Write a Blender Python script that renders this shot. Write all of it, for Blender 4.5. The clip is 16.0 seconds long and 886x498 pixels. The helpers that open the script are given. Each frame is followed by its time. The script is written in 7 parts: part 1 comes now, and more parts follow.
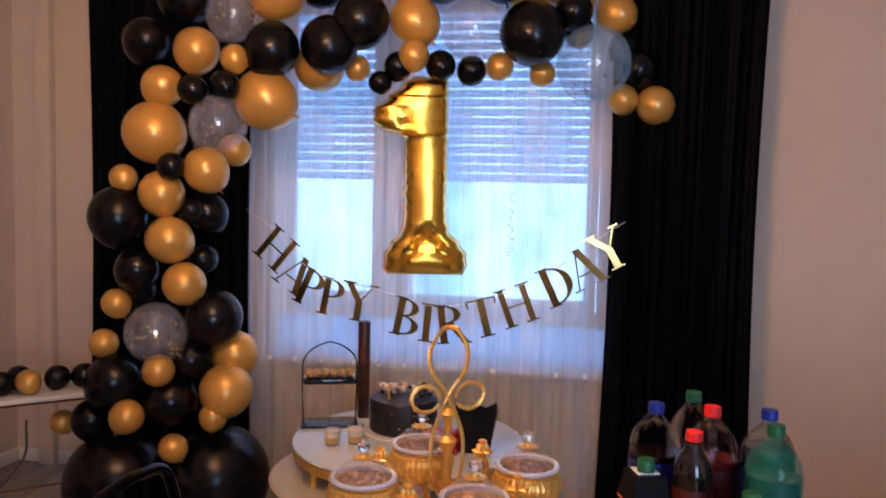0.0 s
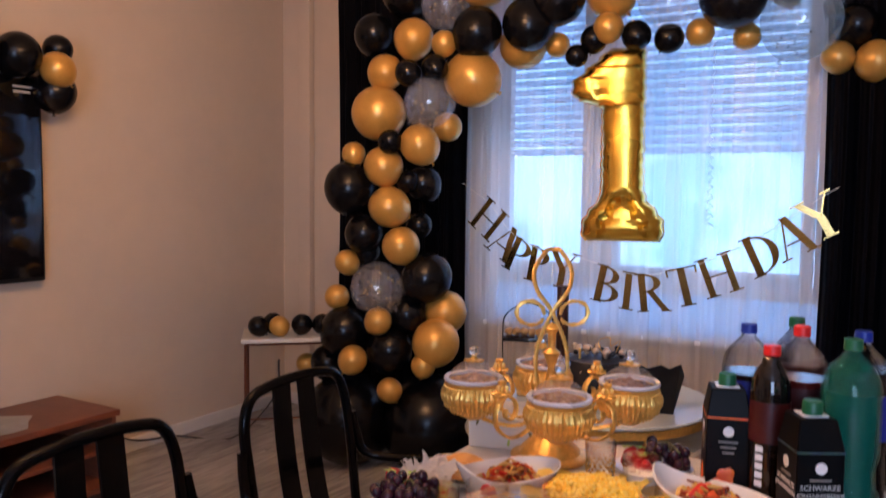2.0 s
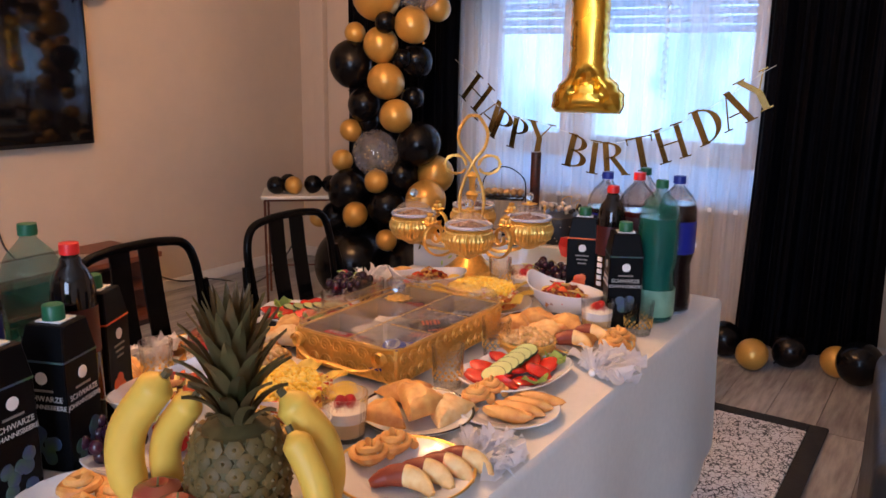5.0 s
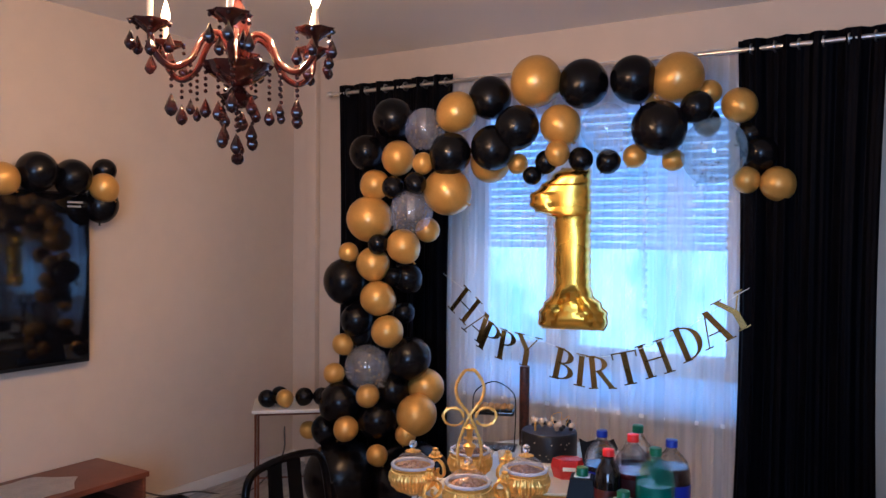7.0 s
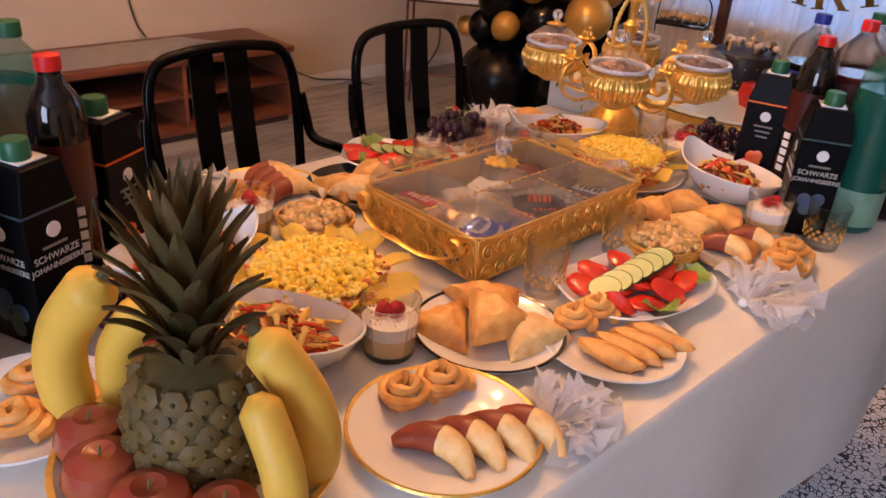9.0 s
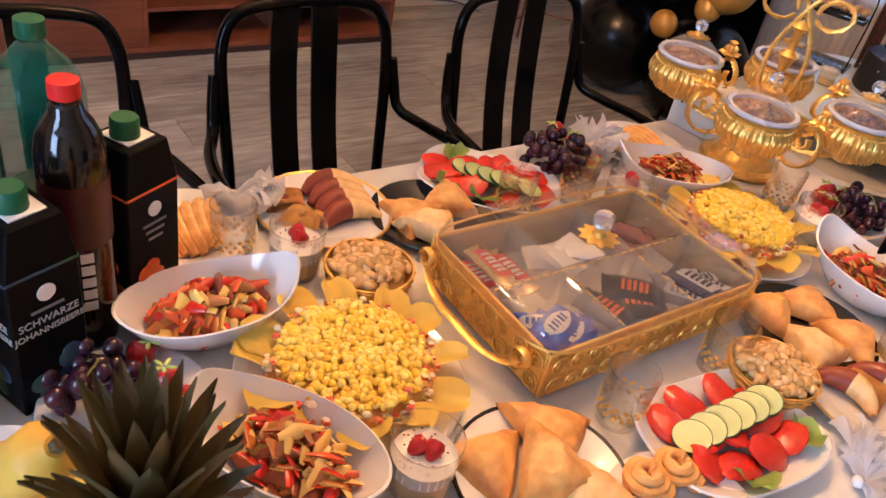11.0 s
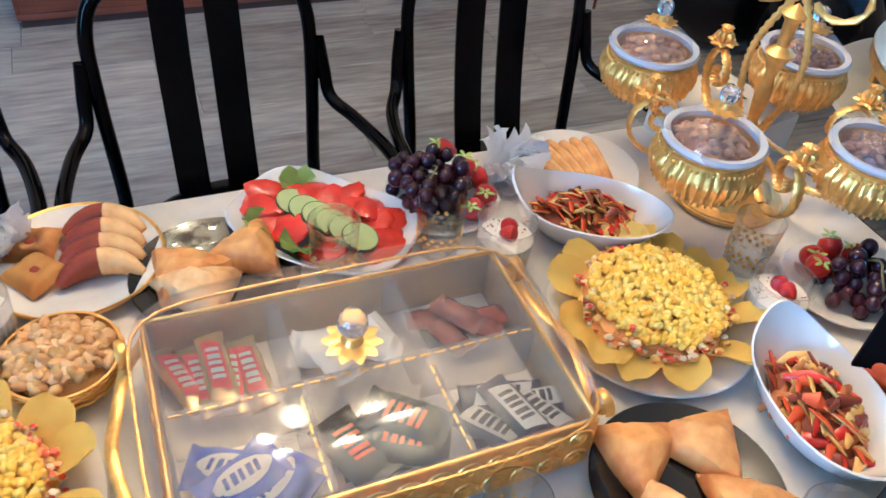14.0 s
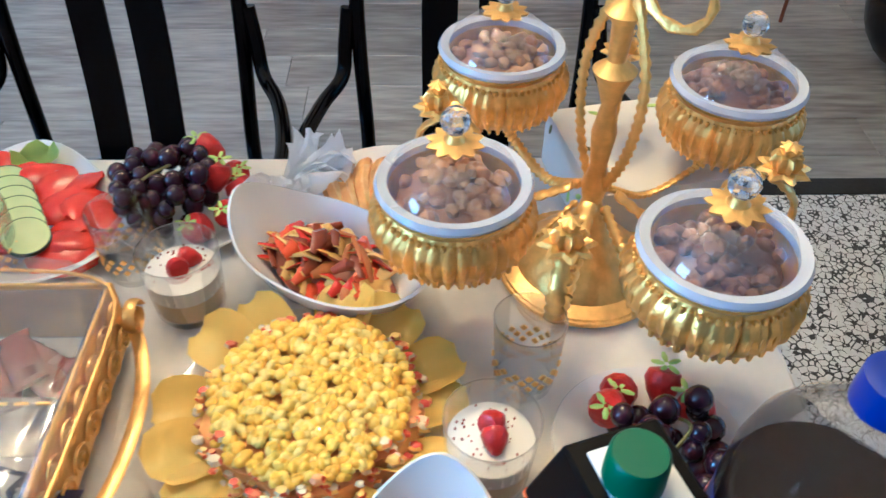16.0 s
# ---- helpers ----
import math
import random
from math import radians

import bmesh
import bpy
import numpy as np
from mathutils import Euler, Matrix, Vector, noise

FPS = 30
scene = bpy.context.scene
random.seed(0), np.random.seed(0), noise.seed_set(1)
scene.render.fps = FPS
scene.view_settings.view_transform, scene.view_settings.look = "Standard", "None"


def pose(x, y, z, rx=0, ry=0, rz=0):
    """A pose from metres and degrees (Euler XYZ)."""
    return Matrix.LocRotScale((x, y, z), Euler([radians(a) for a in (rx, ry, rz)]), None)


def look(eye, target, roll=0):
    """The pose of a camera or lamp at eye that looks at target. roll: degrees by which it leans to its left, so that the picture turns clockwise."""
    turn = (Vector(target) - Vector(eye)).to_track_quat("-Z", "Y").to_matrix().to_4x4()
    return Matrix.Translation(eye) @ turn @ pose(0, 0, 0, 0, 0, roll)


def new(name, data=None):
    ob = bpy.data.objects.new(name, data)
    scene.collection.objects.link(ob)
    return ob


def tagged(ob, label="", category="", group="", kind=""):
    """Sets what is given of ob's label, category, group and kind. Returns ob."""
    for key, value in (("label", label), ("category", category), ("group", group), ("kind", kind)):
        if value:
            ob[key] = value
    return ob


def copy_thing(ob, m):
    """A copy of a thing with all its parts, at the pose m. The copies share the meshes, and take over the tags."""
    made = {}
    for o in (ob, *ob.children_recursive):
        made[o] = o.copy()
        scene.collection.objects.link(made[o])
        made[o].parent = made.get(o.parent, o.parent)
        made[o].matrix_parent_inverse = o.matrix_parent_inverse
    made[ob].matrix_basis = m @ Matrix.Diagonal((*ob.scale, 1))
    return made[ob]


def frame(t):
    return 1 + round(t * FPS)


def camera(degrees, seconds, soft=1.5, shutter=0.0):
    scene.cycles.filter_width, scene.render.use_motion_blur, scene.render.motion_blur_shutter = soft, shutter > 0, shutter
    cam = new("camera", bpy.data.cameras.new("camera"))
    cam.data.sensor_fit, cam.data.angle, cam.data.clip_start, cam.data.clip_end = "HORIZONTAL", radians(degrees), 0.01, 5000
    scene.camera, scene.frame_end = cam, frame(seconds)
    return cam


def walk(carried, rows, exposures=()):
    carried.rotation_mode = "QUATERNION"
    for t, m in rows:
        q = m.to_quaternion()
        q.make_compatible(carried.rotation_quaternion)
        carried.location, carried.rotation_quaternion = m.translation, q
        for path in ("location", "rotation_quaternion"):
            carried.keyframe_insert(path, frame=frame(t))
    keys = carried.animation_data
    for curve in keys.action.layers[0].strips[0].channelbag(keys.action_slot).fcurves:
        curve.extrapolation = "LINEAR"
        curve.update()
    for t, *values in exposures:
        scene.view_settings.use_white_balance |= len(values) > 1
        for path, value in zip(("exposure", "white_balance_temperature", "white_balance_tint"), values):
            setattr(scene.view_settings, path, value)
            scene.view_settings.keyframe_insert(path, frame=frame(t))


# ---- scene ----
cam = camera(58.0, 16.0, soft=1.5, shutter=0.2)
PATH = [
    (0, (-0.596, 0.837, 1.503), (-0.953, 2.8, 1.36), 1.3),
    (0.5, (-0.517, 0.824, 1.566), (-1.11, 2.734, 1.576), 1.6),
    (1, (-0.443, 0.836, 1.559), (-1.105, 2.722, 1.621), 1.5),
    (1.5, (-0.231, 0.784, 1.507), (-1.192, 2.537, 1.56), 2.1),
    (2, (-0.18, 0.759, 1.354), (-1.188, 2.481, 1.211), 0.6),
    (2.5, (-0.158, 0.752, 1.237), (-1.132, 2.455, 0.846), -1.7),
    (3, (-0.067, 0.738, 1.201), (-1.05, 2.416, 0.736), -3.2),
    (3.2, (-0.011, 0.726, 1.189), (-1.119, 2.324, 0.723), -2.7),
    (5.3, (0.369, 0.378, 1.445), (-0.694, 2.017, 1.018), 1.2),
    (5.5, (0.367, 0.378, 1.498), (-0.673, 2.052, 1.158), 0.8),
    (6, (0.376, 0.319, 1.615), (-0.666, 2.02, 1.475), 1.2),
    (6.5, (0.366, 0.305, 1.658), (-0.679, 2.009, 1.588), 1.0),
    (7, (0.35, 0.306, 1.649), (-0.708, 2.003, 1.607), 0.5),
    (7.5, (0.299, 0.358, 1.597), (-0.849, 1.995, 1.524), -0.1),
    (7.8, (0.244, 0.434, 1.539), (-0.968, 2.011, 1.326), -1.3),
    (8, (0.247, 0.515, 1.49), (-0.994, 2.05, 1.164), -0.8),
    (8.5, (0.217, 0.7, 1.365), (-1.066, 2.081, 0.696), 1.3),
    (8.7, (0.204, 0.741, 1.344), (-1.055, 2.069, 0.537), 2.2),
    (10.8, (-0.036, 0.938, 1.471), (-1.278, 2.019, 0.335), 12.9),
    (11, (-0.054, 0.969, 1.464), (-1.298, 2.036, 0.317), 12.4),
    (11.5, (-0.058, 1.068, 1.487), (-1.28, 2.13, 0.313), 11.6),
    (12, (-0.054, 1.302, 1.506), (-1.274, 2.354, 0.321), 11.0),
    (12.5, (-0.082, 1.478, 1.492), (-1.376, 2.36, 0.247), 8.5),
    (13, (-0.111, 1.479, 1.476), (-1.452, 2.213, 0.187), 8.3),
    (13.5, (-0.109, 1.492, 1.473), (-1.456, 2.17, 0.16), 7.2),
    (14, (-0.139, 1.591, 1.476), (-1.479, 2.254, 0.147), 6.8),
    (14.5, (-0.171, 1.707, 1.465), (-1.509, 2.37, 0.134), 6.6),
    (15, (-0.201, 1.864, 1.441), (-1.603, 2.352, 0.1), 2.4),
    (15.5, (-0.18, 2.094, 1.409), (-1.676, 2.209, 0.086), 1.8),
    (16, (-0.253, 2.252, 1.355), (-1.716, 2.3, -0.008), 0.9),
]
walk(cam, [(t, look(eye, target, roll)) for t, eye, target, roll in PATH], exposures=[(0, 0.1, 5750, 22), (1, 0.05, 5750, 23), (1.5, 0.08, 5300, 17), (2.5, 0.2, 6300, 24), (3.2, 0.28, 6500, 26), (5.5, 0.25, 5700, 17), (6.5, 0.2, 5050, 14), (7, 0.18, 4850, 12), (8, 0.22, 5150, 13), (8.7, 0.25, 6500, 25), (11, 0.6, 5600, 14), (12, 0.45, 5100, 8), (12.5, 0.38, 5200, 9), (13, 0.7, 4600, 0), (13.5, 0.8, 4050, -7), (14.2, 0.78, 3800, -10), (16, 0.92, 3700, -14)])
# strengths: daylight fill from behind, view outside, each chandelier bulb
BACK, OUT, BULB = 96, 3.1, 16

# ---- light ----
world = bpy.data.worlds.new("world")
scene.world = world
world.use_nodes = True
wn = world.node_tree.nodes
sky = wn.new("ShaderNodeTexSky")
sky.sky_type, sky.sun_disc, sky.sun_elevation, sky.sun_rotation = "NISHITA", False, radians(38), radians(120)
world.node_tree.links.new(sky.outputs[0], wn["Background"].inputs[0])
wn["Background"].inputs[1].default_value = 0.12


def lamp(name, kind, m, energy, color, **more):
    data = bpy.data.lights.new(name, kind)
    data.energy, data.color = energy, color
    if kind == "AREA":
        data.shape, data.size, data.size_y = "RECTANGLE", more["size"], more["size_y"]
    elif kind == "SUN":
        data.angle = more["angle"]
    else:
        data.shadow_soft_size = more["radius"]
    ob = new(name, data)
    ob.matrix_world = m
    return ob


lamp("sun", "SUN", look((3, 9, 7), (0, 4, 0)), 0.8, (1.0, 0.96, 0.9), angle=radians(12))
# fill for sky daylight from behind the camera, in an unseen, assumed balcony doorway
lamp("back_daylight_fill", "AREA", look((1.0, -2.25, 1.55), (0.0, 3.0, 0.75)), BACK, (0.60, 0.76, 1.0), size=1.5, size_y=2.0)

# ---- materials ----
MATS = {}


def material(name, color, rough=0.6, metal=0.0, grain=0.0, scale=20.0, second=None, stretch=(1, 1, 1), bump=0.0, coat=0.0, trans=0.0, ior=1.45,
             emit=None, power=0.0, vary=0.0, subsurface=0.0, sheen=0.0, alpha=1.0, spec=0.5):
    """Principled surface with two scales of noise in colour and roughness and a fine relief."""
    if name in MATS:
        return MATS[name]
    mat = bpy.data.materials.new(name)
    MATS[name] = mat
    mat.use_nodes = True
    n, l = mat.node_tree.nodes, mat.node_tree.links
    b = n["Principled BSDF"]
    b.inputs["Base Color"].default_value = (*color, 1)
    b.inputs["Roughness"].default_value, b.inputs["Metallic"].default_value = rough, metal
    b.inputs["Coat Weight"].default_value, b.inputs["IOR"].default_value = coat, ior
    b.inputs["Transmission Weight"].default_value = trans
    b.inputs["Alpha"].default_value, b.inputs["Specular IOR Level"].default_value = alpha, spec
    b.inputs["Subsurface Weight"].default_value = subsurface
    b.inputs["Subsurface Radius"].default_value = (0.02, 0.01, 0.006)
    b.inputs["Sheen Weight"].default_value = sheen
    if emit:
        b.inputs["Emission Color"].default_value, b.inputs["Emission Strength"].default_value = (*emit, 1), power
    if grain or bump or second or vary:
        co, mp = n.new("ShaderNodeTexCoord"), n.new("ShaderNodeMapping")
        mp.inputs["Scale"].default_value = stretch
        l.new(co.outputs["Object"], mp.inputs["Vector"])
        if vary:
            who, far = n.new("ShaderNodeObjectInfo"), n.new("ShaderNodeVectorMath")
            far.operation = "SCALE"
            far.inputs[0].default_value = (13.0, 7.0, 5.0)
            l.new(who.outputs["Random"], far.inputs["Scale"])
            l.new(far.outputs[0], mp.inputs["Location"])
        fine, broad = n.new("ShaderNodeTexNoise"), n.new("ShaderNodeTexNoise")
        fine.inputs["Scale"].default_value, fine.inputs["Detail"].default_value = scale, 5
        broad.inputs["Scale"].default_value, broad.inputs["Detail"].default_value = scale * 0.13, 3
        for x in (fine, broad):
            l.new(mp.outputs[0], x.inputs["Vector"])
        mix = n.new("ShaderNodeMix")
        mix.data_type = "RGBA"
        other = second or tuple(c * (1 - grain) for c in color)
        mix.inputs[6].default_value, mix.inputs[7].default_value = (*color, 1), (*other, 1)
        add = n.new("ShaderNodeMath")
        add.operation = "MULTIPLY_ADD"
        l.new(fine.outputs[0], add.inputs[0])
        add.inputs[1].default_value = 1.2
        l.new(broad.outputs[0], add.inputs[2])
        ramp = n.new("ShaderNodeMapRange")
        ramp.inputs[1].default_value, ramp.inputs[2].default_value = 0.75, 1.45
        l.new(add.outputs[0], ramp.inputs[0])
        l.new(ramp.outputs[0], mix.inputs[0])
        last = mix.outputs[2]
        if vary:
            info, hsv, mr = n.new("ShaderNodeObjectInfo"), n.new("ShaderNodeHueSaturation"), n.new("ShaderNodeMapRange")
            mr.inputs[3].default_value, mr.inputs[4].default_value = 1 - vary, 1 + vary
            l.new(info.outputs["Random"], mr.inputs[0])
            l.new(mr.outputs[0], hsv.inputs["Value"])
            l.new(last, hsv.inputs["Color"])
            last = hsv.outputs[0]
        l.new(last, b.inputs["Base Color"])
        rr = n.new("ShaderNodeMapRange")
        rr.inputs[3].default_value, rr.inputs[4].default_value = max(0.02, rough - 0.08), min(1, rough + 0.1)
        l.new(broad.outputs[0], rr.inputs[0])
        l.new(rr.outputs[0], b.inputs["Roughness"])
        if bump:
            bp = n.new("ShaderNodeBump")
            bp.inputs["Strength"].default_value, bp.inputs["Distance"].default_value = bump, 0.004
            l.new(fine.outputs[0], bp.inputs["Height"])
            l.new(bp.outputs[0], b.inputs["Normal"])
    return mat


def island_material(name, colors, rough=0.5, bump=0.0, scale=60.0, coat=0.0, subsurface=0.0):
    """One of several colours for each loose piece of a mesh, with a fine grain."""
    mat = material(name, colors[0], rough, grain=0.25, scale=scale, bump=bump, coat=coat, subsurface=subsurface)
    n, l = mat.node_tree.nodes, mat.node_tree.links
    if any(x.type == "NEW_GEOMETRY" for x in n):
        return mat
    g, r = n.new("ShaderNodeNewGeometry"), n.new("ShaderNodeValToRGB")
    r.color_ramp.interpolation = "CONSTANT"
    while len(r.color_ramp.elements) < len(colors):
        r.color_ramp.elements.new(0.5)
    for i, c in enumerate(colors):
        r.color_ramp.elements[i].position, r.color_ramp.elements[i].color = i / len(colors), (*c, 1)
    l.new(g.outputs["Random Per Island"], r.inputs[0])
    mix = next(x for x in n if x.type == "MIX")
    dark = n.new("ShaderNodeMix")
    dark.data_type, dark.blend_type = "RGBA", "MULTIPLY"
    dark.inputs[0].default_value, dark.inputs[7].default_value = 0.3, (0.62, 0.5, 0.4, 1)
    l.new(r.outputs[0], mix.inputs[6])
    l.new(r.outputs[0], dark.inputs[6])
    l.new(dark.outputs[2], mix.inputs[7])
    return mat


def sheer_material():
    mat = bpy.data.materials.new("sheer_voile")
    mat.use_nodes = True
    n, l = mat.node_tree.nodes, mat.node_tree.links
    n.remove(n["Principled BSDF"])
    a, b, c, m1, m2 = (n.new("ShaderNode" + k) for k in ("BsdfTransparent", "BsdfTranslucent", "BsdfDiffuse", "MixShader", "MixShader"))
    b.inputs[0].default_value = c.inputs[0].default_value = (0.86, 0.87, 0.9, 1)
    co, wv = n.new("ShaderNodeTexCoord"), n.new("ShaderNodeTexNoise")
    mp, mr = n.new("ShaderNodeMapping"), n.new("ShaderNodeMapRange")
    mp.inputs["Scale"].default_value = (14, 1, 0.6)
    wv.inputs["Scale"].default_value = 1.0
    l.new(co.outputs["Object"], mp.inputs[0])
    l.new(mp.outputs[0], wv.inputs["Vector"])
    mr.inputs[1].default_value, mr.inputs[2].default_value = 0.35, 0.65
    mr.inputs[3].default_value, mr.inputs[4].default_value = 0.40, 0.66
    l.new(wv.outputs[0], mr.inputs[0])
    l.new(mr.outputs[0], m1.inputs[0])
    m2.inputs[0].default_value = 0.45
    l.new(b.outputs[0], m2.inputs[1])
    l.new(c.outputs[0], m2.inputs[2])
    l.new(a.outputs[0], m1.inputs[1])
    l.new(m2.outputs[0], m1.inputs[2])
    l.new(m1.outputs[0], n["Material Output"].inputs[0])
    return mat


def lit_through(name, color):
    """Thin pale plastic that lets part of the daylight through."""
    mat = bpy.data.materials.new(name)
    mat.use_nodes = True
    n, l = mat.node_tree.nodes, mat.node_tree.links
    b = n["Principled BSDF"]
    b.inputs["Base Color"].default_value, b.inputs["Roughness"].default_value = (*color, 1), 0.5
    tr, mx = n.new("ShaderNodeBsdfTranslucent"), n.new("ShaderNodeMixShader")
    tr.inputs[0].default_value, mx.inputs[0].default_value = (*color, 1), 0.65
    l.new(b.outputs[0], mx.inputs[1])
    l.new(tr.outputs[0], mx.inputs[2])
    l.new(mx.outputs[0], n["Material Output"].inputs[0])
    return mat


def film_material(name, color, body, gloss):
    """Thin clear skin: mostly see-through, a little milky where light shines through it, with a glossy face."""
    mat = bpy.data.materials.new(name)
    mat.use_nodes = True
    n, l = mat.node_tree.nodes, mat.node_tree.links
    n.remove(n["Principled BSDF"])
    clear, milk, face, skin, shine, edge = (n.new("ShaderNode" + k) for k in ("BsdfTransparent", "BsdfTranslucent", "BsdfDiffuse", "MixShader", "MixShader", "MixShader"))
    gl, co, ns, mr = (n.new("ShaderNode" + k) for k in ("BsdfGlossy", "TexCoord", "TexNoise", "MapRange"))
    milk.inputs[0].default_value = face.inputs[0].default_value = (*color, 1)
    gl.inputs["Roughness"].default_value = 0.06
    ns.inputs["Scale"].default_value = 0.9
    mr.inputs[3].default_value, mr.inputs[4].default_value = body * 0.75, body * 1.25
    l.new(co.outputs["Object"], ns.inputs["Vector"])
    l.new(ns.outputs[0], mr.inputs[0])
    edge.inputs[0].default_value = 0.35
    l.new(milk.outputs[0], edge.inputs[1])
    l.new(face.outputs[0], edge.inputs[2])
    l.new(mr.outputs[0], skin.inputs[0])
    l.new(clear.outputs[0], skin.inputs[1])
    l.new(edge.outputs[0], skin.inputs[2])
    shine.inputs[0].default_value = gloss
    l.new(skin.outputs[0], shine.inputs[1])
    l.new(gl.outputs[0], shine.inputs[2])
    l.new(shine.outputs[0], n["Material Output"].inputs[0])
    return mat


def outside_material():
    """Bright daylight, pale house and leaves, far out of focus."""
    mat = bpy.data.materials.new("outdoors")
    mat.use_nodes = True
    n, l = mat.node_tree.nodes, mat.node_tree.links
    n.remove(n["Principled BSDF"])
    e, co, ns, r = (n.new("ShaderNode" + k) for k in ("Emission", "TexCoord", "TexNoise", "ValToRGB"))
    ns.inputs["Scale"].default_value, ns.inputs["Detail"].default_value = 1.1, 6
    l.new(co.outputs["Object"], ns.inputs["Vector"])
    l.new(ns.outputs[0], r.inputs[0])
    el = r.color_ramp.elements
    el[0].position, el[0].color = 0.40, (0.14, 0.32, 0.52, 1)
    el[1].position, el[1].color = 0.62, (0.36, 0.62, 1.0, 1)
    x = el.new(0.5)
    x.color = (0.30, 0.54, 0.88, 1)
    l.new(r.outputs[0], e.inputs[0])
    e.inputs[1].default_value = OUT
    l.new(e.outputs[0], n["Material Output"].inputs[0])
    return mat


def rug_material():
    """White woollen pile with a small black lace-like figure."""
    mat = material("rug_lace_pattern", (0.72, 0.73, 0.76), 0.95, grain=0.2, scale=60, bump=0.6, sheen=0.2)
    n, l = mat.node_tree.nodes, mat.node_tree.links
    co, v, w, m, r, mix = (n.new("ShaderNode" + k) for k in ("TexCoord", "TexVoronoi", "TexNoise", "Math", "ValToRGB", "Mix"))
    v.feature = "DISTANCE_TO_EDGE"
    v.inputs["Scale"].default_value, w.inputs["Scale"].default_value = 60, 45
    for x in (v, w):
        l.new(co.outputs["Object"], x.inputs["Vector"])
    m.operation = "MULTIPLY_ADD"
    m.inputs[1].default_value = 0.45
    l.new(w.outputs[0], m.inputs[0])
    l.new(v.outputs["Distance"], m.inputs[2])
    r.color_ramp.elements[0].position, r.color_ramp.elements[0].color = 0.285, (1, 1, 1, 1)
    r.color_ramp.elements[1].position, r.color_ramp.elements[1].color = 0.30, (0, 0, 0, 1)
    l.new(m.outputs[0], r.inputs[0])
    mix.data_type = "RGBA"
    base = n["Principled BSDF"].inputs["Base Color"]
    l.new(base.links[0].from_socket, mix.inputs[6])
    mix.inputs[7].default_value = (0.03, 0.03, 0.04, 1)
    l.new(r.outputs[0], mix.inputs[0])
    l.new(mix.outputs[2], base)
    return mat


WALL = material("plaster_cream", (0.60, 0.49, 0.375), 0.75, grain=0.06, scale=9, bump=0.05)
CEIL = material("ceiling_satin_white", (0.78, 0.74, 0.69), 0.28, grain=0.04, scale=3)
SKIRT = material("skirting_white", (0.72, 0.68, 0.62), 0.5, grain=0.08, scale=15)
FLOOR = material("laminate_grey_oak", (0.42, 0.41, 0.395), 0.36, second=(0.15, 0.14, 0.14), scale=7, stretch=(7, 0.9, 1), bump=0.06, vary=0.2)
GAP = material("floor_joint_dark", (0.05, 0.04, 0.035), 0.8)
CURTAIN = material("curtain_black_satin", (0.003, 0.003, 0.006), 0.6, grain=0.3, scale=50, spec=0.12)
SHEER = sheer_material()
OUTSIDE = outside_material()
PVC = material("window_white_pvc", (0.8, 0.82, 0.84), 0.35)
SLAT = lit_through("shutter_slat_pale", (0.72, 0.80, 0.90))
GLASS = material("window_glass", (1, 1, 1), 0.02, trans=1.0, ior=1.45)
ROD = material("rod_brushed_steel", (0.75, 0.72, 0.68), 0.3, metal=1.0)
CLOTH = material("tablecloth_cream", (0.745, 0.71, 0.65), 0.75, grain=0.08, scale=70, bump=0.1, sheen=0.1)
GOLDB = material("balloon_chrome_gold", (0.62, 0.34, 0.065), 0.32, metal=0.4, grain=0.1, scale=8, coat=0.35)
BLACKB = material("balloon_black_latex", (0.003, 0.003, 0.004), 0.22, grain=0.2, scale=8, spec=0.3)
CLEARB = film_material("balloon_clear_latex", (0.90, 0.94, 1.0), 0.15, 0.10)
BLUEB = film_material("balloon_clear_blue", (0.60, 0.86, 1.0), 0.24, 0.10)
DOME = film_material("lid_clear_dome", (0.92, 0.93, 0.96), 0.15, 0.08)
CONF = material("confetti_gold", (0.75, 0.5, 0.15), 0.3, metal=1.0)
FOIL = material("balloon_foil_gold", (0.98, 0.58, 0.07), 0.27, metal=1.0, grain=0.08, scale=14, bump=0.06)
MIRRORGOLD = material("letter_gold_foil", (0.62, 0.42, 0.14), 0.22, metal=1.0, grain=0.5, scale=4)
BRASS = material("gilt_metal", (1.0, 0.62, 0.15), 0.34, metal=0.75, grain=0.3, scale=90, bump=0.4)
BLACKM = material("chair_black_lacquer", (0.0015, 0.0015, 0.002), 0.12, spec=0.16, grain=0.2, scale=12)
WOOD = material("mahogany_veneer", (0.21, 0.065, 0.03), 0.38, second=(0.11, 0.032, 0.016), scale=6, stretch=(1.2, 1.2, 14), bump=0.05)
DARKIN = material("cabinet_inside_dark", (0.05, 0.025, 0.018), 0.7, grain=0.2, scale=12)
TVB = material("screen_black_gloss", (0.004, 0.004, 0.005), 0.08, coat=0.4)
TVF = material("bezel_black_plastic", (0.01, 0.01, 0.011), 0.35)
LACE = material("runner_white_lace", (0.74, 0.72, 0.70), 0.85, grain=0.2, scale=120, bump=0.5)
WIRE = material("cable_dark", (0.06, 0.05, 0.045), 0.6)
MILK = material("tabletop_milk_glass", (0.72, 0.82, 0.84), 0.06, coat=0.6, grain=0.03, scale=5)
CERAMIC = material("porcelain_white", (0.80, 0.79, 0.77), 0.12, coat=0.5, grain=0.03, scale=10)
DARKPLATE = material("plate_black_glaze", (0.008, 0.008, 0.01), 0.12, coat=0.5, grain=0.2, scale=10)
FOGGY = film_material("acrylic_foggy", (0.86, 0.87, 0.93), 0.032, 0.09)
ACRYL = material("acrylic_clear", (0.96, 0.97, 0.98), 0.05, trans=1.0, ior=1.12, alpha=0.35)
